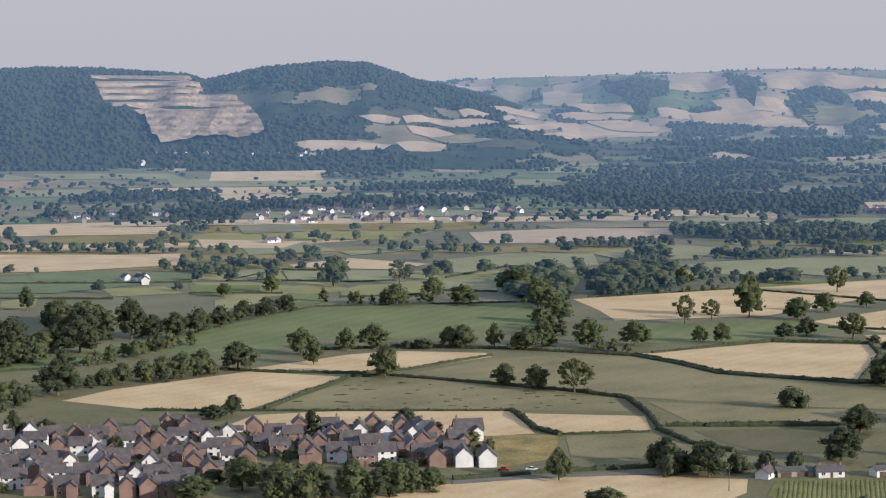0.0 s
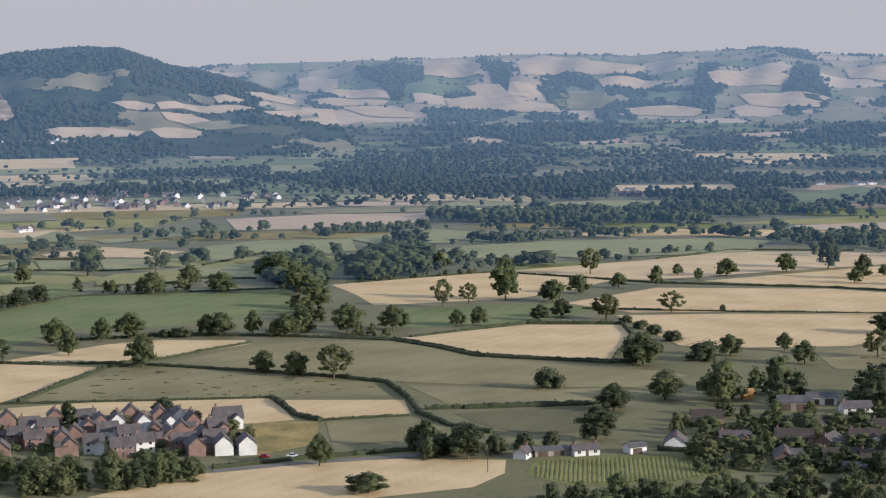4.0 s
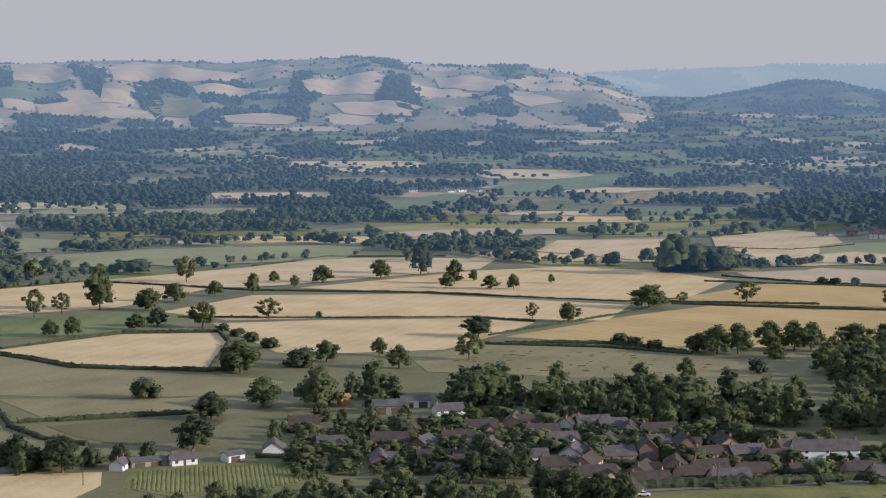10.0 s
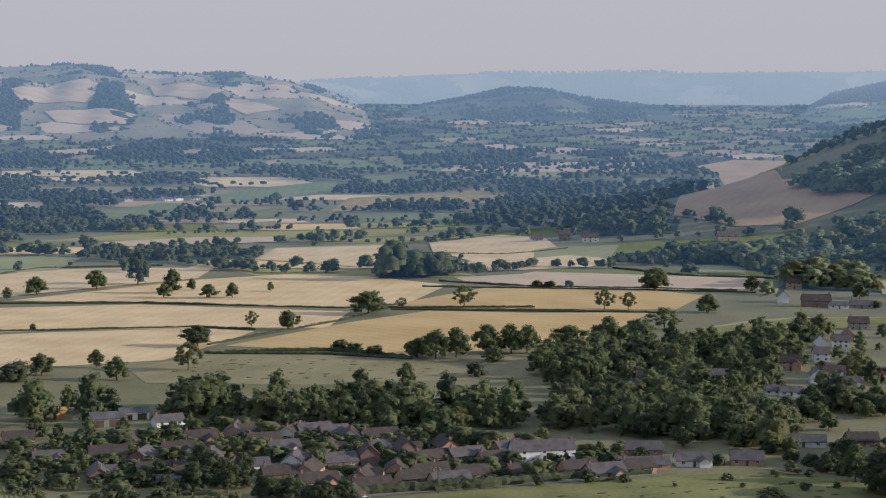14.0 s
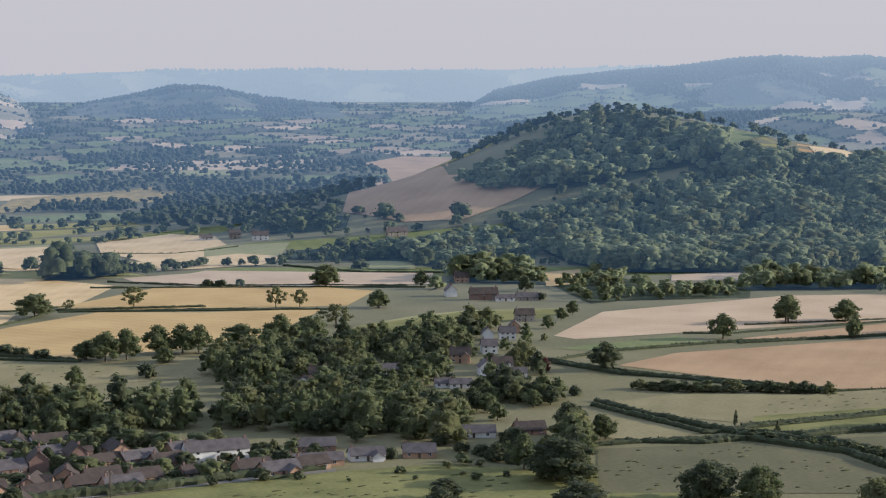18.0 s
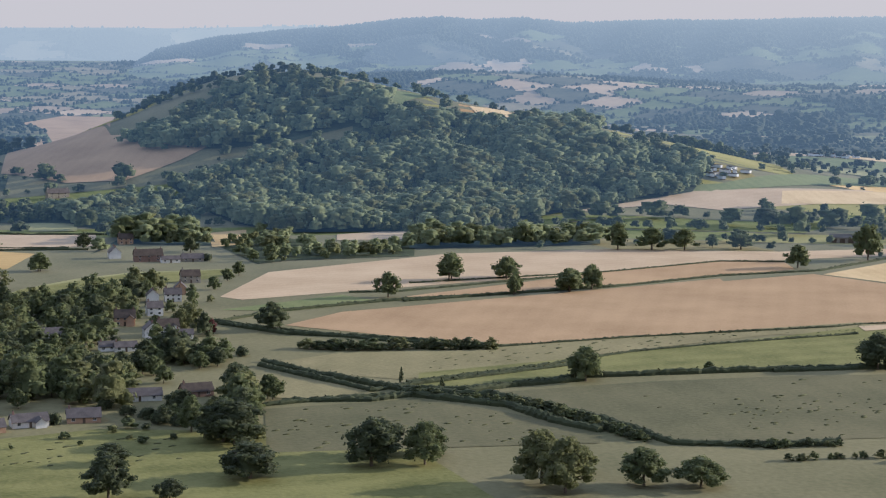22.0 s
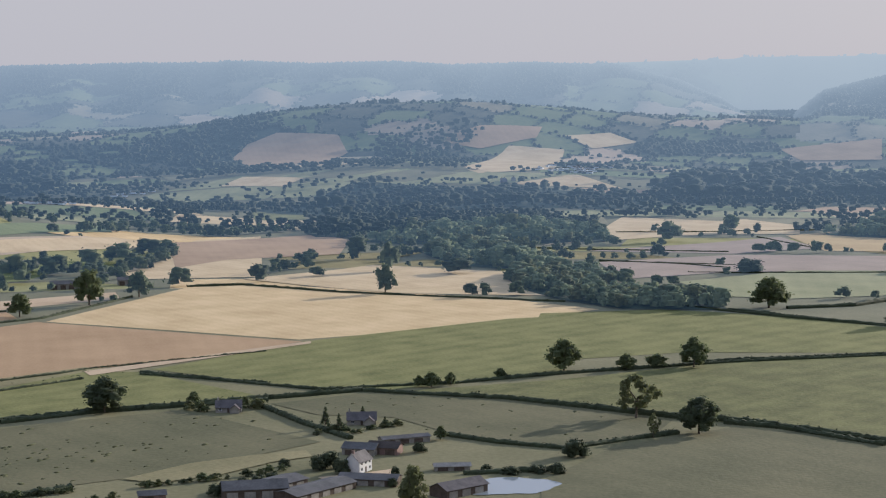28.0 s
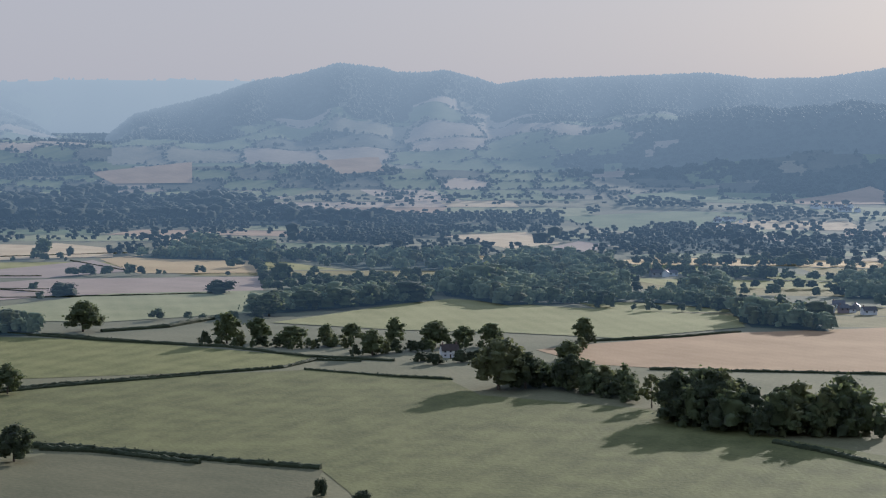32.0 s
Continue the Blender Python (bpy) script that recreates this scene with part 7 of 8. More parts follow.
wood([(2401, 466), (2417, 322), (2500, 173), (2534, 94), (2753, 102), (2840, 197), (2838, 378), (2637, 488)], 9, 19, "mixed")
wood([(2257, 1462), (2550, 1566), (2623, 1516), (2440, 1332), (2328, 1298), (2215, 1369)], 10, 15, "mixed")
wood([(2847, 1007), (2954, 1004), (3031, 899), (3019, 866), (2671, 890)], 11, 12, "mixed")
wood([(1356, 372), (1440, 367), (1404, 312), (1333, 288), (1215, 187), (1190, 180), (1179, 247), (1219, 295), (1285, 344)], 9, 10, "mixed")
wood([(1564, 506), (1637, 465), (1561, 397), (1485, 359), (1434, 393), (1462, 449)], 10, 10, "mixed")
wood([(2373, 424), (2462, 206), (2420, -82), (2547, -86), (2659, 143), (2542, 454)], 9, 16, "mixed")
wood([(1870, 195), (2002, 137), (1948, 58), (1830, 60), (1844, 154)], 10, 10, "mixed")
wood([(1511, -93), (1685, -165), (1595, -255), (1415, -231), (1383, -136), (1461, -94)], 10, 13, "mixed")
wood([(1349, -295), (1270, -342), (1207, -332), (1235, -286)], 10, 12, "mixed")
wood([(1309, 58), (1414, 33), (1461, -19), (1485, -82), (1419, -83), (1349, 7)], 10, 10, "mixed")
wood([(1415, -235), (1349, -300), (1513, -331), (1512, -279)], 11, 11, "mixed")
wood([(1597, -444), (1628, -534), (1439, -473), (1439, -409)], 11, 11, "mixed")
wood([(1856, 21), (1925, -71), (1847, -159), (1717, -137), (1729, -33)], 13, 9, "mixed")
wood([(2188, -282), (2308, -439), (2144, -542), (2203, -672), (2001, -611), (1950, -371)], 13, 9, "mixed")
wood([(446, 731), (572, 859), (604, 819), (661, 820), (608, 745), (533, 661), (459, 591), (470, 653), (420, 674)], 16, 11, "mixed")
wood([(608, 745), (674, 795), (702, 789), (675, 749), (620, 709), (574, 629), (527, 588), (515, 616)], 17, 10, "mixed")
wood([(773, 983), (864, 1059), (916, 1024), (869, 965), (829, 1021)], 11, 12, "mixed")
wood([(869, 965), (957, 1012), (918, 913), (971, 872), (917, 824), (838, 864), (812, 864)], 14, 9, "mixed")
wood([(948, 857), (1068, 782), (1130, 828), (1069, 867), (1013, 910)], 12, 10, "mixed")
wood([(875, 1526), (873, 1460), (937, 1336), (1479, 2030), (1564, 2174), (1318, 2088), (1064, 1829)], 19, 11, "mixed")
wood([(1296, 2260), (1413, 2326), (1127, 1853), (1061, 1825)], 19, 11, "mixed")
wood([(886, 1369), (938, 1308), (975, 1352), (939, 1432)], 11, 10, "mixed")
wood([(823, 1231), (915, 1110), (949, 1153), (916, 1230), (858, 1267)], 13, 9, "mixed")
wood([(163, 607), (184, 609), (220, 595), (249, 637), (345, 540), (386, 583), (324, 677), (260, 702), (190, 690)], 6.2, 3.6, "shrub")
wood([(-118, 615), (-107, 614), (-74, 639), (-26, 664), (18, 666), (13, 716), (-34, 751), (-84, 748), (-140, 733)], 7, 2.8, "shrub")
wood([(382, 497), (405, 471), (440, 493), (411, 535), (360, 533)], 16, 4, "shrub")
wood([(279, 560), (348, 546), (350, 549), (281, 564)], 3.5, 2.4, "shrub")
wood([(350, 548), (383, 543), (406, 575), (380, 585)], 10, 5, "shrub")
treeline([(-391, 1598), (-244, 1589)], 7, 10, 5)
treeline([(-237, 1577), (-206, 1598), (-182, 1602)], 8, 8, 5)
treeline([(-202, 1433), (-170, 1378), (-154, 1469), (-123, 1420)], 10, 10, 5)
treeline([(-188, 1016), (-155, 1051), (-124, 1116), (-97, 1158)], 8, 8, 5)
wood([(-253, 1030), (-212, 1001), (-194, 940), (-224, 912)], 9, 11, "mixed")
wood([(-213, 1017), (-190, 1028), (-195, 1091), (-237, 1135)], 9, 13, "mixed")
wood([(-204, 850), (-188, 849), (-183, 800), (-188, 781)], 9, 8, "mixed")
treeline([(-75, 1205), (-49, 1188), (0, 1202), (17, 1217)], 8, 9, 5)
wood([(39, 1326), (75, 1400), (91, 1324), (83, 1214), (62, 1167), (44, 1251)], 9, 12, "mixed")
wood([(57, 1122), (67, 1018), (48, 1007)], 9, 9, "mixed")
treeline([(110, 1364), (144, 1406), (179, 1450)], 8, 9, 5)
treeline([(127, 1283), (159, 1320), (187, 1319)], 9, 11, 5)
treeline([(103, 1230), (200, 1272)], 5, 4, 3)
treeline([(221, 1497), (290, 1546), (361, 1515)], 9, 11, 5)
treeline([(101, 1615), (158, 1641), (200, 1620)], 9, 11, 5)
treeline([(-50, 1595), (23, 1619)], 9, 11, 5)
treeline([(73, 972), (95, 961)], 6, 6, 5)
treeline([(34, 974), (65, 995)], 9, 10, 5)
wood([(105, 1347), (136, 1424), (165, 1414), (170, 1324), (147, 1262), (103, 1224)], 9, 9, "mixed")
treeline([(158, 1296), (193, 1345), (239, 1308)], 8, 8, 5)
treeline([(224, 1529), (251, 1493), (313, 1525), (341, 1544)], 9, 11, 5)
wood([(129, 1475), (169, 1566), (192, 1530), (155, 1441)], 9, 8, "mixed")
treeline([(128, 1622), (184, 1620)], 9, 11, 5)
treeline([(275, 1800), (296, 1758), (330, 1711), (343, 1574), (368, 1553), (433, 1572)], 8, 8, 5)
treeline([(308, 1863), (367, 1844), (387, 1726), (457, 1701), (549, 1744)], 7, 10, 12)
treeline([(280, 2029), (309, 1980), (377, 2051), (444, 2037)], 9, 12, 5)
treeline([(425, 1544), (463, 1471), (521, 1509)], 9, 11, 5)
treeline([(323, 1366), (345, 1382), (383, 1393), (404, 1385)], 8, 9, 5)
treeline([(302, 1350), (318, 1345)], 7, 6, 5)
treeline([(455, 1342), (483, 1357)], 8, 14, 5)
treeline([(507, 1455), (524, 1367), (557, 1330)], 7, 9, 5)
treeline([(532, 1339), (555, 1282), (606, 1264)], 7, 10, 5)
treeline([(669, 1547), (706, 1529), (740, 1509)], 7, 12, 9)
treeline([(592, 1545), (618, 1503)], 8, 10, 5)
treeline([(772, 1451), (821, 1470)], 8, 12, 5)
wood([(604, 1211), (626, 1203), (663, 1211), (690, 1270), (640, 1265)], 9, 14, "mixed")
treeline([(667, 1219), (736, 1215)], 8, 9, 5)
treeline([(610, 1682), (691, 1665), (741, 1712)], 8, 6, 5)
treeline([(560, 1740), (604, 1765)], 8, 11, 5)
treeline([(793, 1927), (762, 1820)], 8, 11, 5)
treeline([(685, 1821), (729, 1852)], 8, 13, 5)
treeline([(667, 1251), (705, 1224), (762, 1235), (782, 1209)], 8, 10, 5)
treeline([(815, 1219), (855, 1184), (898, 1166)], 8, 10, 5)
treeline([(870, 1102), (848, 1021), (908, 1026)], 9, 12, 5)
treeline([(920, 1542), (910, 1455), (914, 1386), (945, 1342)], 8, 11, 5)
treeline([(931, 1429), (956, 1376)], 8, 13, 5)
wood([(893, 1204), (940, 1191), (996, 1215), (1012, 1144), (969, 1095), (879, 1113)], 11, 10, "mixed")
wood([(1024, 1473), (1065, 1446), (1654, 2190), (1684, 2272), (1539, 2186)], 19, 12, "mixed")
wood([(1230, 2321), (1427, 2375), (1534, 2295), (1481, 2130), (1353, 2133), (1179, 2179)], 19, 11, "mixed")
wood([(2297, 1364), (2349, 1314), (2550, 1416), (2679, 1528), (2626, 1558)], 11, 13, "mixed")
wood([(2730, 1413), (2650, 1245), (2617, 1144), (2810, 1319), (2872, 1464)], 11, 11, "mixed")
wood([(2324, 902), (2449, 883), (2441, 762), (2353, 734), (2258, 807)], 10, 10, "mixed")
wood([(1757, 695), (2043, 765), (2106, 657), (1836, 573), (1735, 591), (1711, 665)], 9.5, 10, "mixed")
treeline([(1718, 746), (1784, 711)], 8, 12, 5)
treeline([(1650, 758), (1721, 741)], 8, 11, 5)
treeline([(1549, 838), (1618, 820)], 8, 12, 5)
treeline([(1298, 783), (1293, 695), (1348, 674), (1482, 708)], 9, 12, 5)
treeline([(1993, 196), (2016, 60)], 7, 9, 12)
treeline([(1447, -133), (1366, -214)], 7, 13, 5)
treeline([(1783, 10), (1901, -105), (1787, -153)], 8, 8, 12)
treeline([(2038, -325), (2252, -499), (2147, -609)], 8, 9, 14)
treeline([(1790, -313), (1793, -453), (1796, -589)], 8, 10, 14)
treeline([(2720, 470), (2960, 247), (2882, -106)], 8, 10, 5)
treeline([(2458, -91), (2627, -225), (2506, -322)], 8, 10, 12)
wood([(1787, -148), (1904, -222), (1789, -275), (1655, -264), (1718, -169)], 11, 10, "mixed")
treeline([(1135, 71), (1117, 19), (1128, -21)], 4.5, 9, 5)
treeline([(1084, -21), (1116, -69), (1122, -111)], 4.5, 9, 5)
treeline([(1056, -137), (1145, -162), (1151, -170)], 6, 7, 3)
wood([(163, 607), (184, 609), (220, 595), (249, 637), (345, 540), (386, 583), (324, 677), (260, 702), (190, 690)], 12.5, 6.5, "shrub")
wood([(-129, 616), (-107, 614), (-74, 639), (-26, 664), (18, 666), (13, 716), (-34, 751), (-84, 748), (-153, 734)], 16, 4.5, "shrub")

# rough ground and thickets round the pastures before the farm
field("olive", [(596, 307), (630, 296), (651, 280), (666, 264), (655, 257), (641, 267), (615, 276), (593, 292)])
treeline([(592, 604), (608, 579), (627, 566), (640, 551), (652, 536)], 2.6, 5.2, 1.5, broad=1.8)
treeline([(541, 487), (548, 460), (552, 436), (547, 409), (536, 382), (530, 367)], 2.2, 4.2, 1.6, broad=1.8)
treeline([(546, 342), (557, 327), (573, 313)], 2.4, 3.0, 1.5, broad=1.8)
treeline([(585, 297), (597, 283), (609, 271), (627, 257)], 3.5, 3.2, 1.5, broad=1.7)
treeline([(538, 316), (551, 306), (565, 293)], 3.0, 2.8, 1.2, broad=1.7)
treeline([(744, 349), (739, 338)], 3.0, 4.4, 1.0, broad=1.5)
treeline([(756, 328), (752, 319)], 3.0, 4.6, 1.2, broad=1.5)
treeline([(699, 274), (710, 266), (707, 254)], 2.6, 3.4, 1.0, broad=1.7)
treeline([(716, 257), (730, 248)], 2.6, 3.0, 1.0, broad=1.7)
field("pale", [(834, 450), (866, 434), (900, 417), (937, 401), (975, 383), (966, 379), (926, 396), (888, 412), (851, 428), (822, 440)])

tussocks([(562, 432), (671, 400), (733, 350), (686, 275), (612, 301), (539, 358)], 30, 0.4)
tussocks([(481, 504), (532, 477), (535, 432), (515, 392), (432, 453)], 70, 0.5)
tussocks([(615, 543), (728, 509), (841, 453), (838, 426), (771, 472), (678, 495), (585, 517)], 90, 0.4)
tussocks([(761, 315), (801, 290), (803, 220), (769, 149), (709, 171), (714, 215)], 30, 0.4)
tussocks([(665, 397), (721, 348), (737, 318), (694, 270), (628, 267), (577, 301), (558, 334)], 20, 0.4)
tussocks([(628, 393), (650, 377), (681, 320), (666, 296), (632, 329), (578, 334), (576, 357)], 60, 0.5)
tussocks([(308, 523), (379, 526), (426, 492), (403, 462)], 50, 0.4)
tussocks([(292, 829), (342, 885), (397, 853), (451, 785), (411, 770)], 60, 0.4)
tussocks([(-75, 799), (-39, 875), (30, 842), (73, 813), (76, 789)], 50, 0.4)
wood([(-65, 604), (-38, 611), (-8, 618), (5, 623), (4, 633), (-23, 623), (-57, 617)], 7, 9, "mixed")
treeline([(-174, 844), (-161, 856), (-142, 868), (-124, 884), (-108, 900)], 6, 8, 4)
treeline([(1547, 49), (1700, 59), (1889, 79), (2010, 93)], 6, 8, 3)
treeline([(-189, 918), (-170, 936), (-154, 976), (-134, 1005)], 6, 9, 5)
wood([(-159, 618), (-129, 616), (-153, 734), (-188, 731)], 14, 4, "shrub")

trees("dark", [(221, 583, 12, 12.0), (232, 594, 13, 13.0), (233, 581, 12, 12.0), (244, 594, 11, 11.0), (237, 615, 11, 11.0), (209, 575, 10, 10.0), (234, 550, 12, 12.0), (239, 541, 13, 13.0), (248, 537, 12, 12.0), (190, 562, 10, 10.0), (256, 537, 11, 11.0), (302, 605, 8, 8.0), (306, 593, 7, 7.0), (221, 615, 7, 7.0)], "garden trees")

trees("dark", [(465, 606, 12, 12.6), (477, 612, 12, 12.6), (479, 601, 11, 11.6), (490, 604, 11, 11.6), (502, 607, 10, 10.5), (518, 621, 11, 11.6), (539, 632, 10, 10.5), (529, 609, 10, 10.5), (790, 1012, 12, 12.6), (854, 1057, 12, 12.6), (827, 945, 11, 11.6), (426, 602, 9, 9.5), (534, 593, 9, 9.5)], "village trees")
trees("round", [(441, 586, 9, 9.5), (500, 595, 9, 9.5), (444, 600, 9, 9.5), (491, 578, 8, 8.4), (524, 593, 8, 8.4), (418, 576, 8, 8.4), (707, 788, 8, 8.4), (739, 812, 8, 8.4), (763, 828, 9, 9.5), (821, 877, 8, 8.4), (687, 810, 8, 8.4), (665, 796, 9, 9.5), (640, 788, 9, 9.5), (620, 777, 10, 10.5), (600, 767, 10, 10.5), (877, 946, 10, 10.5), (840, 881, 10, 10.5)], "village trees")
trees("warm", [(600, 685, 13, 12.3), (592, 683, 11, 10.4), (616, 749, 9, 8.5)], "village trees")
trees("red", [(594, 665, 8, 7.2)], "village trees")
trees("bush", [(446, 575, 5, 7.5), (439, 551, 5, 7.5), (438, 536, 5, 7.5), (439, 526, 5, 7.5), (436, 515, 6, 9.0), (409, 543, 5, 7.5), (801, 899, 6, 9.0), (560, 606, 5, 7.5), (438, 508, 5, 7.5), (574, 681, 4, 6.0), (544, 674, 4, 6.0), (531, 640, 4, 6.0)], "village trees")
# ---- garden trees between the bungalows and the estate houses ----
garden = random.Random(58)
for outline, count, tallest in (([(163, 640), (230, 600), (262, 545), (345, 540), (386, 560), (352, 640), (270, 705), (190, 720)], 64, 9.5), ([(-150, 620), (-60, 640), (20, 668), (14, 735), (-130, 735)], 30, 6.5)):
    spots = scatter(outline, 13, garden)
    garden.shuffle(spots)
    grown = []
    for x, y in [p for p in spots if not blocked(p[0], p[1], 30, 6)][:count]:
        high = garden.uniform(3.5, tallest)
        grown.append((x, y, high, high * garden.uniform(0.75, 1.1)))
    joined_trees("garden_trees", grown, [M["leaf"], M["leaf_dark"], M["leaf_dark"], M["leaf_warm"]], "garden trees between village houses", NEAR)

crop_rows([(110, 612), (118, 638), (143, 641), (174, 636), (178, 610), (155, 597), (122, 599)], 12)

# ---- far villages and caravans ----
far_seed = random.Random(4)


def cottage(x, y, turn, w=9, d=6.5, h=4.6, wall="render", roof="slate", label="small distant house among trees"):
    """A house seen from far off: walls, roof, chimney and a few windows."""
    HOUSES.append((x, y))
    top = new("house")
    top.empty_display_size = 0.5
    top.location = (x, y, float(terrain(x, y)))
    top.rotation_euler = (0, 0, radians(turn))
    part("wall", gable_walls(w, d, h, d * 0.4), far_kind(wall, x, y), top)
    part("roof", roof_mesh(w, d, h, d * 0.4), far_kind(roof, x, y), top)
    part("chimney", box(-w / 2 + 0.4, -w / 2 + 1.2, -0.4, 0.4, h + d * 0.4 - 0.6, h + d * 0.4 + 1.0), M["brick"], top)
    for c in (-0.28, 0.28):
        part("window", box(c * w - 0.6, c * w + 0.6, -d / 2 - 0.05, -d / 2 + 0.05, h - 1.7, h - 0.5), glass, top)
    return tagged(top, label, "house", group="distant houses")


def cottages(cx, cy, across, depth, count, walls=("render", "brick", "render", "stone")):
    for k in range(count):
        x, y = cx + far_seed.uniform(-across, across), cy + far_seed.uniform(-depth, depth)
        cottage(x, y, far_seed.choice((0, 90, 25, 115)) - math.degrees(math.atan2(cx, cy)), far_seed.uniform(6.5, 11), far_seed.uniform(5, 6.5), far_seed.uniform(2.6, 4.2), far_seed.choice(walls), far_seed.choice(("slate", "tile", "slate")))


CARAVAN = new("caravan")
CARAVAN.empty_display_size = 0.5
part("body", box(-5, 5, -1.7, 1.7, 0.5, 3.0, 0.12), far_kind("plastic", 0, 2000), CARAVAN)
part("roof", roof_mesh(10, 3.4, 3.0, 0.5, over=0.15), M["sheet"], CARAVAN)
for cx in (-3, 0, 3):
    part("window", box(cx - 0.8, cx + 0.8, -1.75, -1.65, 1.4, 2.4), glass, CARAVAN)
part("chassis", box(-4.8, 4.8, -1.2, 1.2, 0.0, 0.5), M["timber"], CARAVAN)
tagged(CARAVAN, "white static caravan in a holiday park", "caravan", group="caravans of the park")


def caravans(cx, cy, across, depth, count, first=False):
    for k in range(count):
        x, y = cx + far_seed.uniform(-across, across), cy + far_seed.uniform(-depth, depth)
        m = pose(x, y, float(terrain(x, y)), 0, 0, far_seed.choice((0, 30, 60, 90)))
        if first and k == 0:
            CARAVAN.matrix_basis = m
        else:
            copy_thing(CARAVAN, m)


cottages(-110, 1980, 90, 60, 24, ('stone', 'brick', 'render', 'brick'))
cottages(-38, 1972, 70, 50, 16, ('stone', 'brick', 'render'))
cottages(47, 2068, 50, 30, 8)
cottages(-364, 2023, 60, 50, 10)
cottages(-226, 1339, 14, 14, 4, ('render',))
cottages(-146, 1691, 12, 8, 3)
cottages(482, 2099, 12, 10, 3)
cottages(468, 2031, 20, 10, 4, ('brick',))
cottages(804, 2218, 60, 25, 9, ('render',))
cottages(477, 2044, 15, 8, 3)
cottages(1257, 996, 10, 8, 2, ('render',))
cottages(2315, 1451, 10, 8, 3, ('render',))
cottages(1655, -305, 10, 10, 3)
cottages(1340, -381, 30, 15, 6)
cottages(2670, -740, 40, 30, 14, ('render',))
cottages(2523, -550, 20, 20, 6, ('render',))
cottages(2545, 700, 20, 10, 4)
caravans(2737, 652, 70, 45, 40, True)
caravans(1872, 1043, 40, 25, 14)
caravans(1426, 905, 30, 15, 10)
caravans(2334, 1182, 40, 30, 10)
caravans(1423, 907, 25, 8, 8)
cottages(-92, 2113, 70, 40, 16, ('stone', 'render', 'brick'))
cottages(-140, 2067, 60, 40, 12, ('render', 'stone'))
cottages(-275, 3002, 90, 15, 8, ('render', 'stone'))
cottages(-458, 2893, 50, 20, 5, ('render',))
cottages(-439, 3001, 60, 12, 5, ('stone', 'render'))

# ---- pond by the farm ----
def pond(x, y, across, depth, turn):
    bm = bmesh.new()
    r = random.Random(3)
    rim = []
    for k in range(40):
        t = 2 * math.pi * k / 40
        s = 1 + 0.13 * math.sin(2 * t + 1) + 0.07 * math.sin(5 * t) + 0.03 * math.sin(11 * t)
        rim.append(bm.verts.new((across * s * math.cos(t), depth * s * math.sin(t), 0)))
    bm.faces.new(rim)
    me = bpy.data.meshes.new("water")
    bm.to_mesh(me)
    bm.free()
    me.materials.append(M["water"])
    ob = new("water", me)
    ob.location = (x, y, 0.22)
    ob.rotation_euler = (0, 0, radians(turn))
    return tagged(ob, "still farm pond, partly tinted like reflected sky", "pond", kind="structure")


pond(623, 172, 17, 16, -72)


# ---- poles and parked cars ----
def pole(x, y, high=8.5):
    top = new("utility_pole")
    top.empty_display_size = 0.3
    top.location = (x, y, float(terrain(x, y)))
    bm = bmesh.new()
    bmesh.ops.create_cone(bm, segments=8, radius1=0.16, radius2=0.11, depth=high, cap_ends=True, matrix=Matrix.Translation((0, 0, high / 2 - 0.1)))
    part("post", bm, M["timber"], top)
    arm = part("crossarm", box(-0.9, 0.9, -0.06, 0.06, high - 0.7, high - 0.55), M["timber"], top)
    for px in (-0.75, 0, 0.75):
        part("insulator", box(px - 0.05, px + 0.05, -0.05, 0.05, high - 0.55, high - 0.35), M["plastic"], arm)
    return tagged(top, "weathered timber utility pole with a crossarm", "utility pole", group="utility poles")


def car(x, y, turn, paint):
    top = new("car")
    top.empty_display_size = 0.3
    top.location = (x, y, float(terrain(x, y)) + 0.2)
    top.rotation_euler = (0, 0, radians(turn))
    part("body", box(-2.1, 2.1, -0.85, 0.85, 0.28, 0.92, 0.12), paint, top)
    bm = box(-1.2, 1.0, -0.72, 0.72, 0.9, 1.45, 0.1)
    for v in bm.verts:
        if v.co.z > 1.2:
            v.co.x *= 0.72
    part("cabin", bm, glass, top)
    part("roof", box(-0.75, 0.6, -0.6, 0.6, 1.45, 1.49), paint, top)
    for wx in (-1.3, 1.3):
        for wy in (-0.8, 0.8):
            w = bmesh.new()
            bmesh.ops.create_cone(w, segments=12, radius1=0.32, radius2=0.32, depth=0.22, cap_ends=True, matrix=Matrix.Translation((wx, wy, 0.32)) @ Matrix.Rotation(radians(90), 4, "X"))
            part("wheel", w, M["tyre"], top)
    return tagged(top, "parked hatchback car beside a lane", "car", group="parked cars")


M["tyre"] = material("black_rubber", (0.02, 0.02, 0.02), (0.035, 0.035, 0.035), 1)
PAINTS = [material("red_car_paint", (0.35, 0.02, 0.02), (0.42, 0.03, 0.03), 3, rough=0.25, spec=0.5),
          material("white_car_paint", (0.7, 0.7, 0.7), (0.78, 0.78, 0.78), 3, rough=0.25, spec=0.5),
          material("dark_car_paint", (0.03, 0.035, 0.05), (0.05, 0.055, 0.07), 3, rough=0.25, spec=0.5)]
car(21.3, 659.0, -5, PAINTS[0])
car(31.4, 658.3, -15, PAINTS[1])
car(305.2, 601.2, -25, PAINTS[2])
car(268.3, 546.8, -20, PAINTS[1])
car(257.6, 554.8, 10, PAINTS[2])
pole(295.9, 547.2)
pole(255.9, 580.4)
pole(241.8, 601.3)
pole(295.0, 678.9)
pole(96.5, 622.8)
pole(297.6, 550.9)

# ---- the far plain: a patchwork of small fields with hedgerow trees ----
plain = random.Random(33)
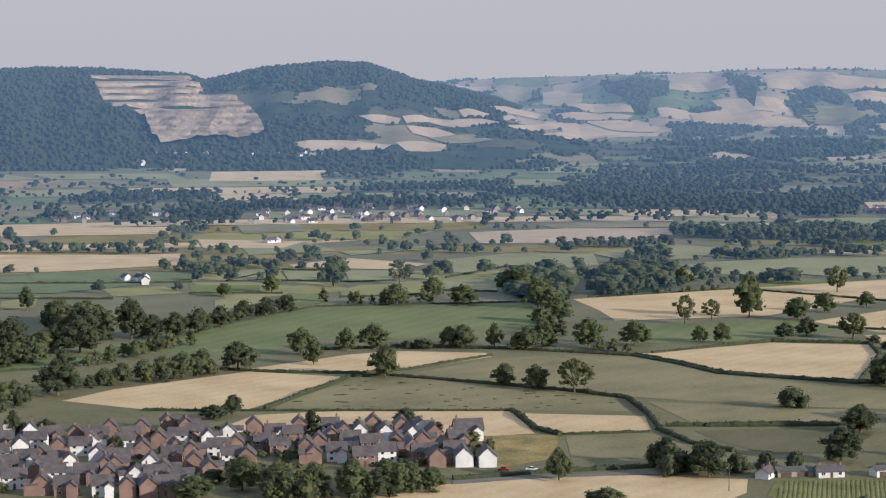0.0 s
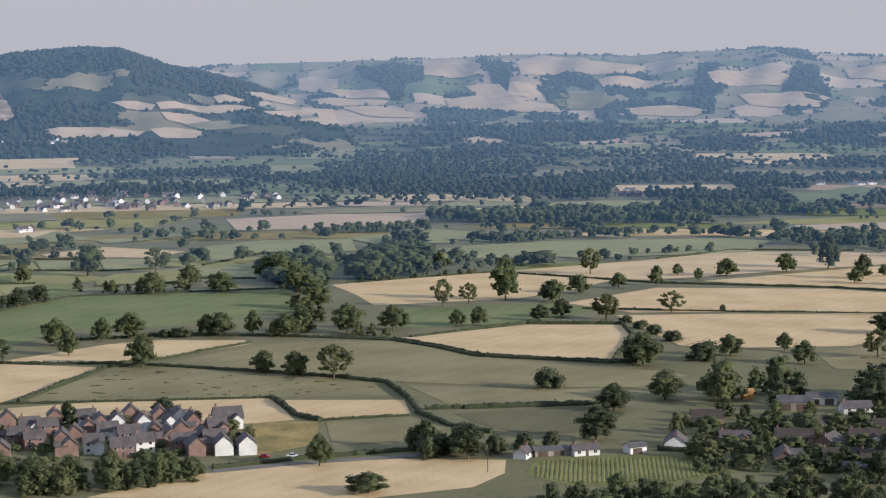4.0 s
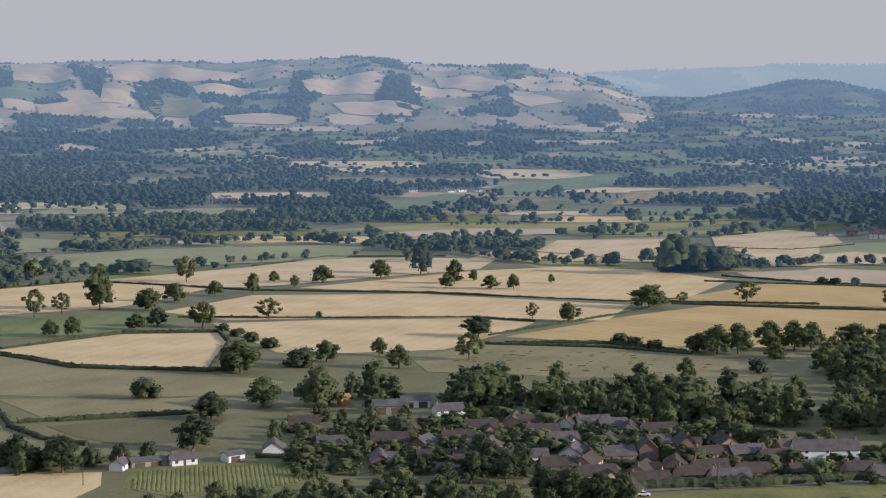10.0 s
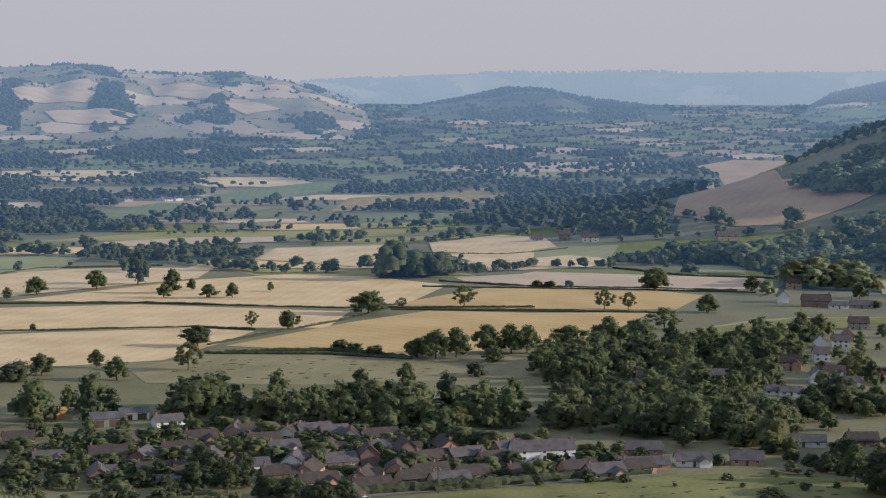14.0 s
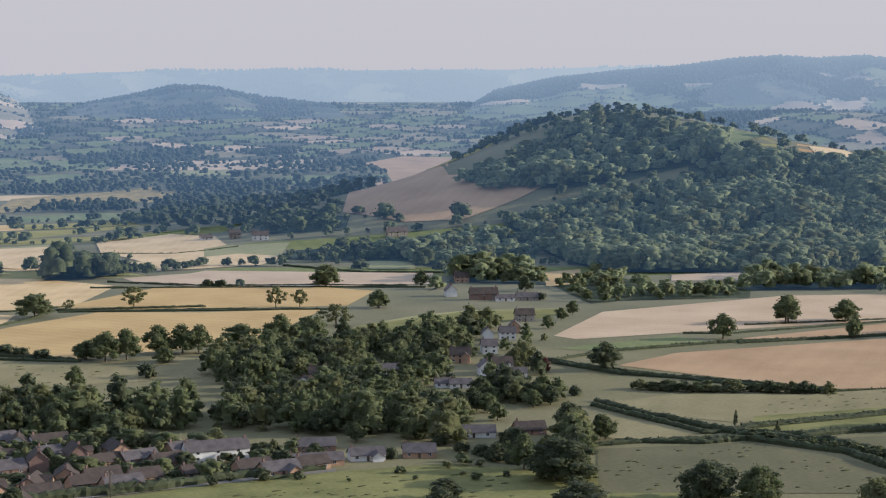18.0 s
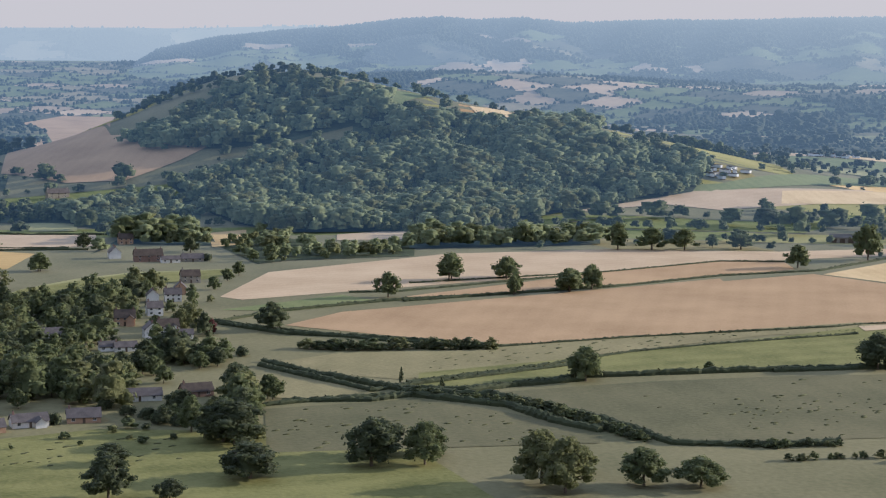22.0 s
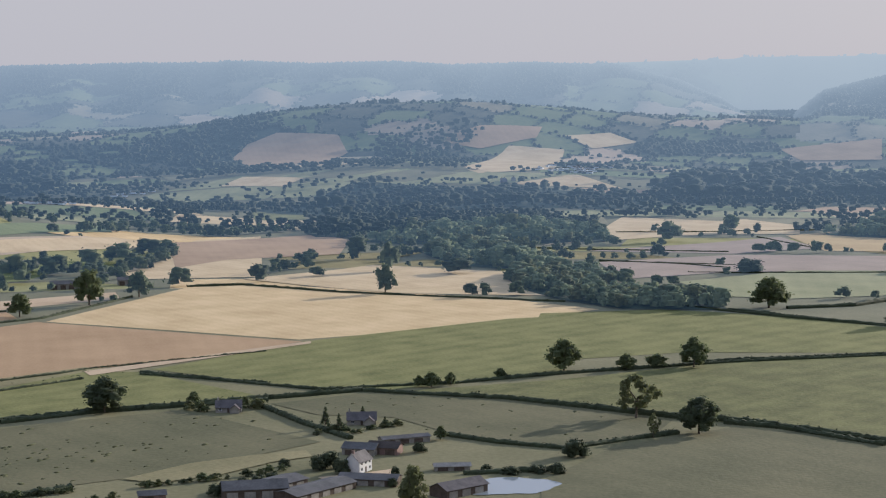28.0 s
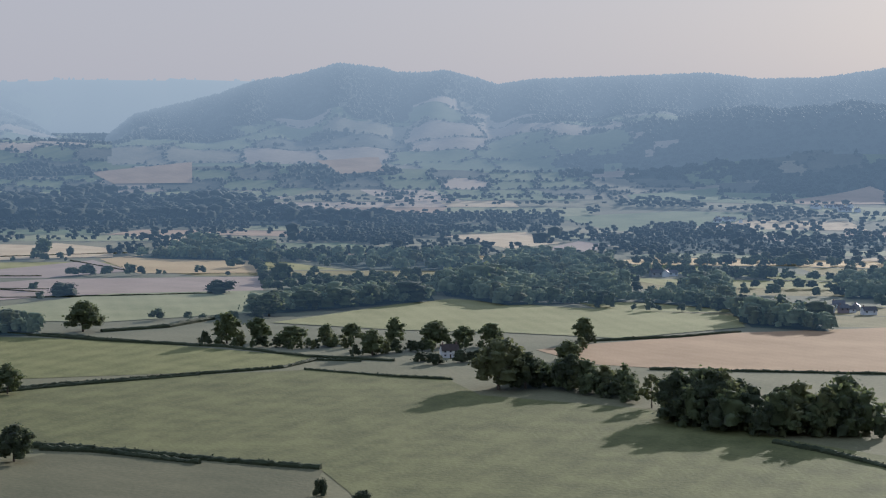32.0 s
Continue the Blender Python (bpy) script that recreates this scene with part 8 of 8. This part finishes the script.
cells = {"hay": [], "straw": [], "pale": [], "green": [], "crop": [], "grass": [], "brown": [], "olive": []}


def in_field(x, y, pad=4):
    for pts, x0, x1, y0, y1 in FIELDS:
        if x0 - pad < x < x1 + pad and y0 - pad < y < y1 + pad and inside(x, y, pts):
            return True
    return False


def spot(b2, r):
    return r * math.sin(radians(b2)), r * math.cos(radians(b2))


far_trees = []
r = 1290.0
while r < FAR:
    deep = (40 + r * 0.022) * plain.uniform(0.7, 1.5)
    a0 = -17.0 + plain.uniform(0, 3)
    while a0 < 111:
        width = math.degrees((80 + plain.expovariate(1 / 90)) / r)
        skew = plain.uniform(-0.4, 0.4) * width
        corners = [spot(a0, r + plain.uniform(-8, 8)), spot(a0 + width * 0.97, r + plain.uniform(-8, 8)), spot(a0 + width * 0.97 + skew, r + deep * 0.94), spot(a0 + skew, r + deep * 0.94)]
        if r < 1720:
            kind = plain.choices(("straw", "green", "hay", "olive", "wood"), (9, 20, 36, 22, 5))[0]
        else:
            kind = plain.choices(("straw", "pale", "green", "hay", "olive", "wood", "brown"), (15 if r < 2300 else 9, 4, 14, 28, 16, (70 if a0 < 45 else 52) if 2350 < r < 3300 else 34 if r > 1900 else 14, 6))[0]
        mx, my = spot(a0 + width / 2, r + deep / 2)
        busy = in_field(mx, my) or (r > 2800 and ridge_of(mx, my) > 0)
        if kind == "wood":
            if not busy:
                for x, y in scatter(corners, 11 if r < 2300 else 14, plain):
                    if not in_field(x, y) and not blocked(x, y, 110, 10):
                        far_trees.append((x, y, plain.uniform(8, 14), plain.uniform(8, 13)))
        elif not busy:
            cells[kind].append(corners)
        # trees along the near edge and one side
        thick = plain.choice((0.3, 0.8, 1.2, 1.3))
        gap = 9 if r < 2300 else 12
        for (x1, y1), (x2, y2) in ((corners[0], corners[1]), (corners[1], corners[2])):
            d = math.hypot(x2 - x1, y2 - y1)
            for i in range(int(d / gap)):
                if plain.random() < thick * (1.0 if r > 1800 else 0.5):
                    t = (i + plain.random()) * gap / d
                    x, y = x1 + (x2 - x1) * t + plain.uniform(-3, 3), y1 + (y2 - y1) * t + plain.uniform(-3, 3)
                    if not in_field(x, y) and (r < 2800 or not busy) and not blocked(x, y, 110, 10):
                        h = plain.uniform(4, 13)
                        far_trees.append((x, y, h, h * plain.uniform(0.8, 1.2)))
        a0 += width
    r += deep
# loose clumps of trees between the far fields
for _ in range(620):
    b2, r = plain.uniform(38, 111), math.sqrt(plain.uniform(1850 ** 2, FAR ** 2))
    cx, cy, turn = *spot(b2, r), plain.uniform(-0.5, 0.5)
    for _ in range(plain.choice((1, 2, 3, 5, 7))):
        u, v = plain.gauss(0, 26), plain.gauss(0, 6)
        x, y = cx + u * math.cos(turn + radians(b2)) + v * math.sin(radians(b2)), cy - u * math.sin(turn + radians(b2)) + v * math.cos(radians(b2))
        if not in_field(x, y) and not blocked(x, y, 110, 10):
            h = plain.uniform(6, 13)
            far_trees.append((x, y, h, h * plain.uniform(0.9, 1.3)))
count = 0
for layer, (kind, polys) in enumerate(cells.items()):
    layer = 0.0006 * layer + 0.004
    for lo, hi, tag, end in ((0, 1900, -40, 140), (1900, 2600, -40, 40), (1900, 2600, 40, 70), (1900, 2600, 70, 140), (2600, 9000, -40, 40), (2600, 9000, 40, 70), (2600, 9000, 70, 140)):
        joined = bmesh.new()
        for pts in polys:
            if lo <= math.hypot(*pts[0]) < hi and tag <= math.degrees(math.atan2(*pts[0])) < end:
                n = 4
                count += 1
                grid = [[None] * (n + 1) for _ in range(n + 1)]
                for i in range(n + 1):
                    for j in range(n + 1):
                        u, v = i / n, j / n
                        x = (pts[0][0] * (1 - u) + pts[1][0] * u) * (1 - v) + (pts[3][0] * (1 - u) + pts[2][0] * u) * v
                        y = (pts[0][1] * (1 - u) + pts[1][1] * u) * (1 - v) + (pts[3][1] * (1 - u) + pts[2][1] * u) * v
                        grid[i][j] = joined.verts.new((x, y, 0.004 * (count % 23)))
                for i in range(n):
                    for j in range(n):
                        joined.faces.new((grid[i][j], grid[i + 1][j], grid[i + 1][j + 1], grid[i][j + 1]))
        vs = joined.verts[:]
        if vs:
            for v, z in zip(vs, terrain([v.co.x for v in vs], [v.co.y for v in vs])):
                v.co.z += z + (0.0 if lo == 0 else 0.35) + layer
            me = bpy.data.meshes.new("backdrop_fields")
            joined.to_mesh(me)
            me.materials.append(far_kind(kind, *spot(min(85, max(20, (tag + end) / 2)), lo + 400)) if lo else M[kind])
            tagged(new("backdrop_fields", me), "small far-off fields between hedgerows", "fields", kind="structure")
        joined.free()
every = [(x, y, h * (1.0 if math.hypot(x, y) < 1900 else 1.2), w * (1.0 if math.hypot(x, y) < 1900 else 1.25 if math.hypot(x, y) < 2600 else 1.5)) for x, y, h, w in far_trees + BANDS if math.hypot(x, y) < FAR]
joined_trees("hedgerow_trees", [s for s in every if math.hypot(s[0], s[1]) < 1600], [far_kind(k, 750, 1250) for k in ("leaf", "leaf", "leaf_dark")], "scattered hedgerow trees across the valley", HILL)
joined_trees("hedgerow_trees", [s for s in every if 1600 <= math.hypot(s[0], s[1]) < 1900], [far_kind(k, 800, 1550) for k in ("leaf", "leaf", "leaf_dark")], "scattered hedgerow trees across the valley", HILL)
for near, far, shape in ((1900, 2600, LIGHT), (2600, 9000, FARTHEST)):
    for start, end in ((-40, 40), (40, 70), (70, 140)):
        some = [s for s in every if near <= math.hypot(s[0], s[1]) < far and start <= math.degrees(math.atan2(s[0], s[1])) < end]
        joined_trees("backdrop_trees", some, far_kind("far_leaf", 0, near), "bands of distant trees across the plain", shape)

# ---- trees of the far slopes: woods, gullies and field boundaries ----
slope_rng = np.random.default_rng(71)
pr = np.sqrt(slope_rng.uniform(FAR ** 2, 4900 ** 2, 150000))
pa = np.radians(slope_rng.uniform(-15.5, 109, 150000))
px, py = pr * np.sin(pa), pr * np.cos(pa)
which = ridge_of(px, py)
kind, wooded, edge = slope_kind(px, py, which)
clump = 0.6 * lattice(px / 60, py / 60, 11) + 0.4 * lattice(px / 22, py / 22, 12)
for pts, x0, x1, y0, y1 in COVERS:
    for q in np.flatnonzero((px > x0) & (px < x1) & (py > y0) & (py < y1)):
        wooded[q] |= inside(px[q], py[q], pts) and clump[q] > 0.36
crest = np.array([4200] + [q[0] for q in RIDGES])[which]
lone = slope_rng.random(len(px))
SLOPE_LEAVES = {}
keep = (pr < crest + 15) & (wooded & (lone < 0.8) | (edge < 5) & (lone < np.where((which == 2) | (which == 3), 0.2, np.where(which == 0, 0.7, 0.42))) | (lone < np.where(which == 0, 0.02, 0.003)))
for k in range(10):
    here = np.flatnonzero(keep & (which == k))
    here = np.array([q for q in here if not in_field(px[q], py[q], 0)], dtype=int)
    if not len(here):
        continue
    z = terrain(px[here], py[here])
    high = np.where(wooded[here], slope_rng.uniform(5, 9, len(here)), slope_rng.uniform(3, 7.5, len(here)))
    wide = np.where(wooded[here], slope_rng.uniform(3.5, 6.5, len(here)), slope_rng.uniform(2.5, 5, len(here)))
    v = DOME_V[None] * (1 + slope_rng.normal(0, 0.13, (len(here), len(DOME_V), 1))) * np.stack([wide, wide, high], -1)[:, None, :] + np.stack([px[here], py[here], z], -1)[:, None, :]
    f = DOME_F[None] + (np.arange(len(here)) * len(DOME_V))[:, None, None]
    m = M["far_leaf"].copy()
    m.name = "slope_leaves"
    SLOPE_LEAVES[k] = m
    # same painted haze as on the hill beneath
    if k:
        paint_haze(m, RIDGES[k - 1][0] - RIDGES[k - 1][1], RIDGES[k - 1][0], *HILL_HAZE[k], 0.5 if k in (4, 7) else 0.65)
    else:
        paint_haze(m, 900, 4300, 0.0, 0.40, 0.5)
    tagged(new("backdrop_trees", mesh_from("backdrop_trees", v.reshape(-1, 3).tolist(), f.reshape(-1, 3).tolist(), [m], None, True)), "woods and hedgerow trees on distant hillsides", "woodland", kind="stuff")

# low hedges between the far enclosures
hr = np.sqrt(slope_rng.uniform(FAR ** 2, 4600 ** 2, 420000))
ha = np.radians(slope_rng.uniform(-15.5, 109, 420000))
hx, hy = hr * np.sin(ha), hr * np.cos(ha)
ridge = ridge_of(hx, hy)
kind, wooded, edge = slope_kind(hx, hy, ridge)
keep = (edge < 3.2) & ~wooded & (hr < np.array([4100] + [q[0] for q in RIDGES])[ridge]) & np.isin(ridge, (0, 2, 3, 6, 8))
for k in (0, 2, 3, 6, 8):
    here = np.flatnonzero(keep & (ridge == k))
    here = np.array([q for q in here if not in_field(hx[q], hy[q], 0)], dtype=int)
    size = slope_rng.uniform(2.0, 4.2, (len(here), 1, 1)) * (0.7 if k in (2, 3) else 1.0)
    v = DOME_V[None, :5] * (1, 1, 1.1) * (1 + slope_rng.normal(0, 0.15, (len(here), 5, 1))) * size - (0, 0, 1.2) + np.stack([hx[here], hy[here], terrain(hx[here], hy[here])], -1)[:, None, :]
    f = DOME_F[None, :4] + (np.arange(len(here)) * 5)[:, None, None]
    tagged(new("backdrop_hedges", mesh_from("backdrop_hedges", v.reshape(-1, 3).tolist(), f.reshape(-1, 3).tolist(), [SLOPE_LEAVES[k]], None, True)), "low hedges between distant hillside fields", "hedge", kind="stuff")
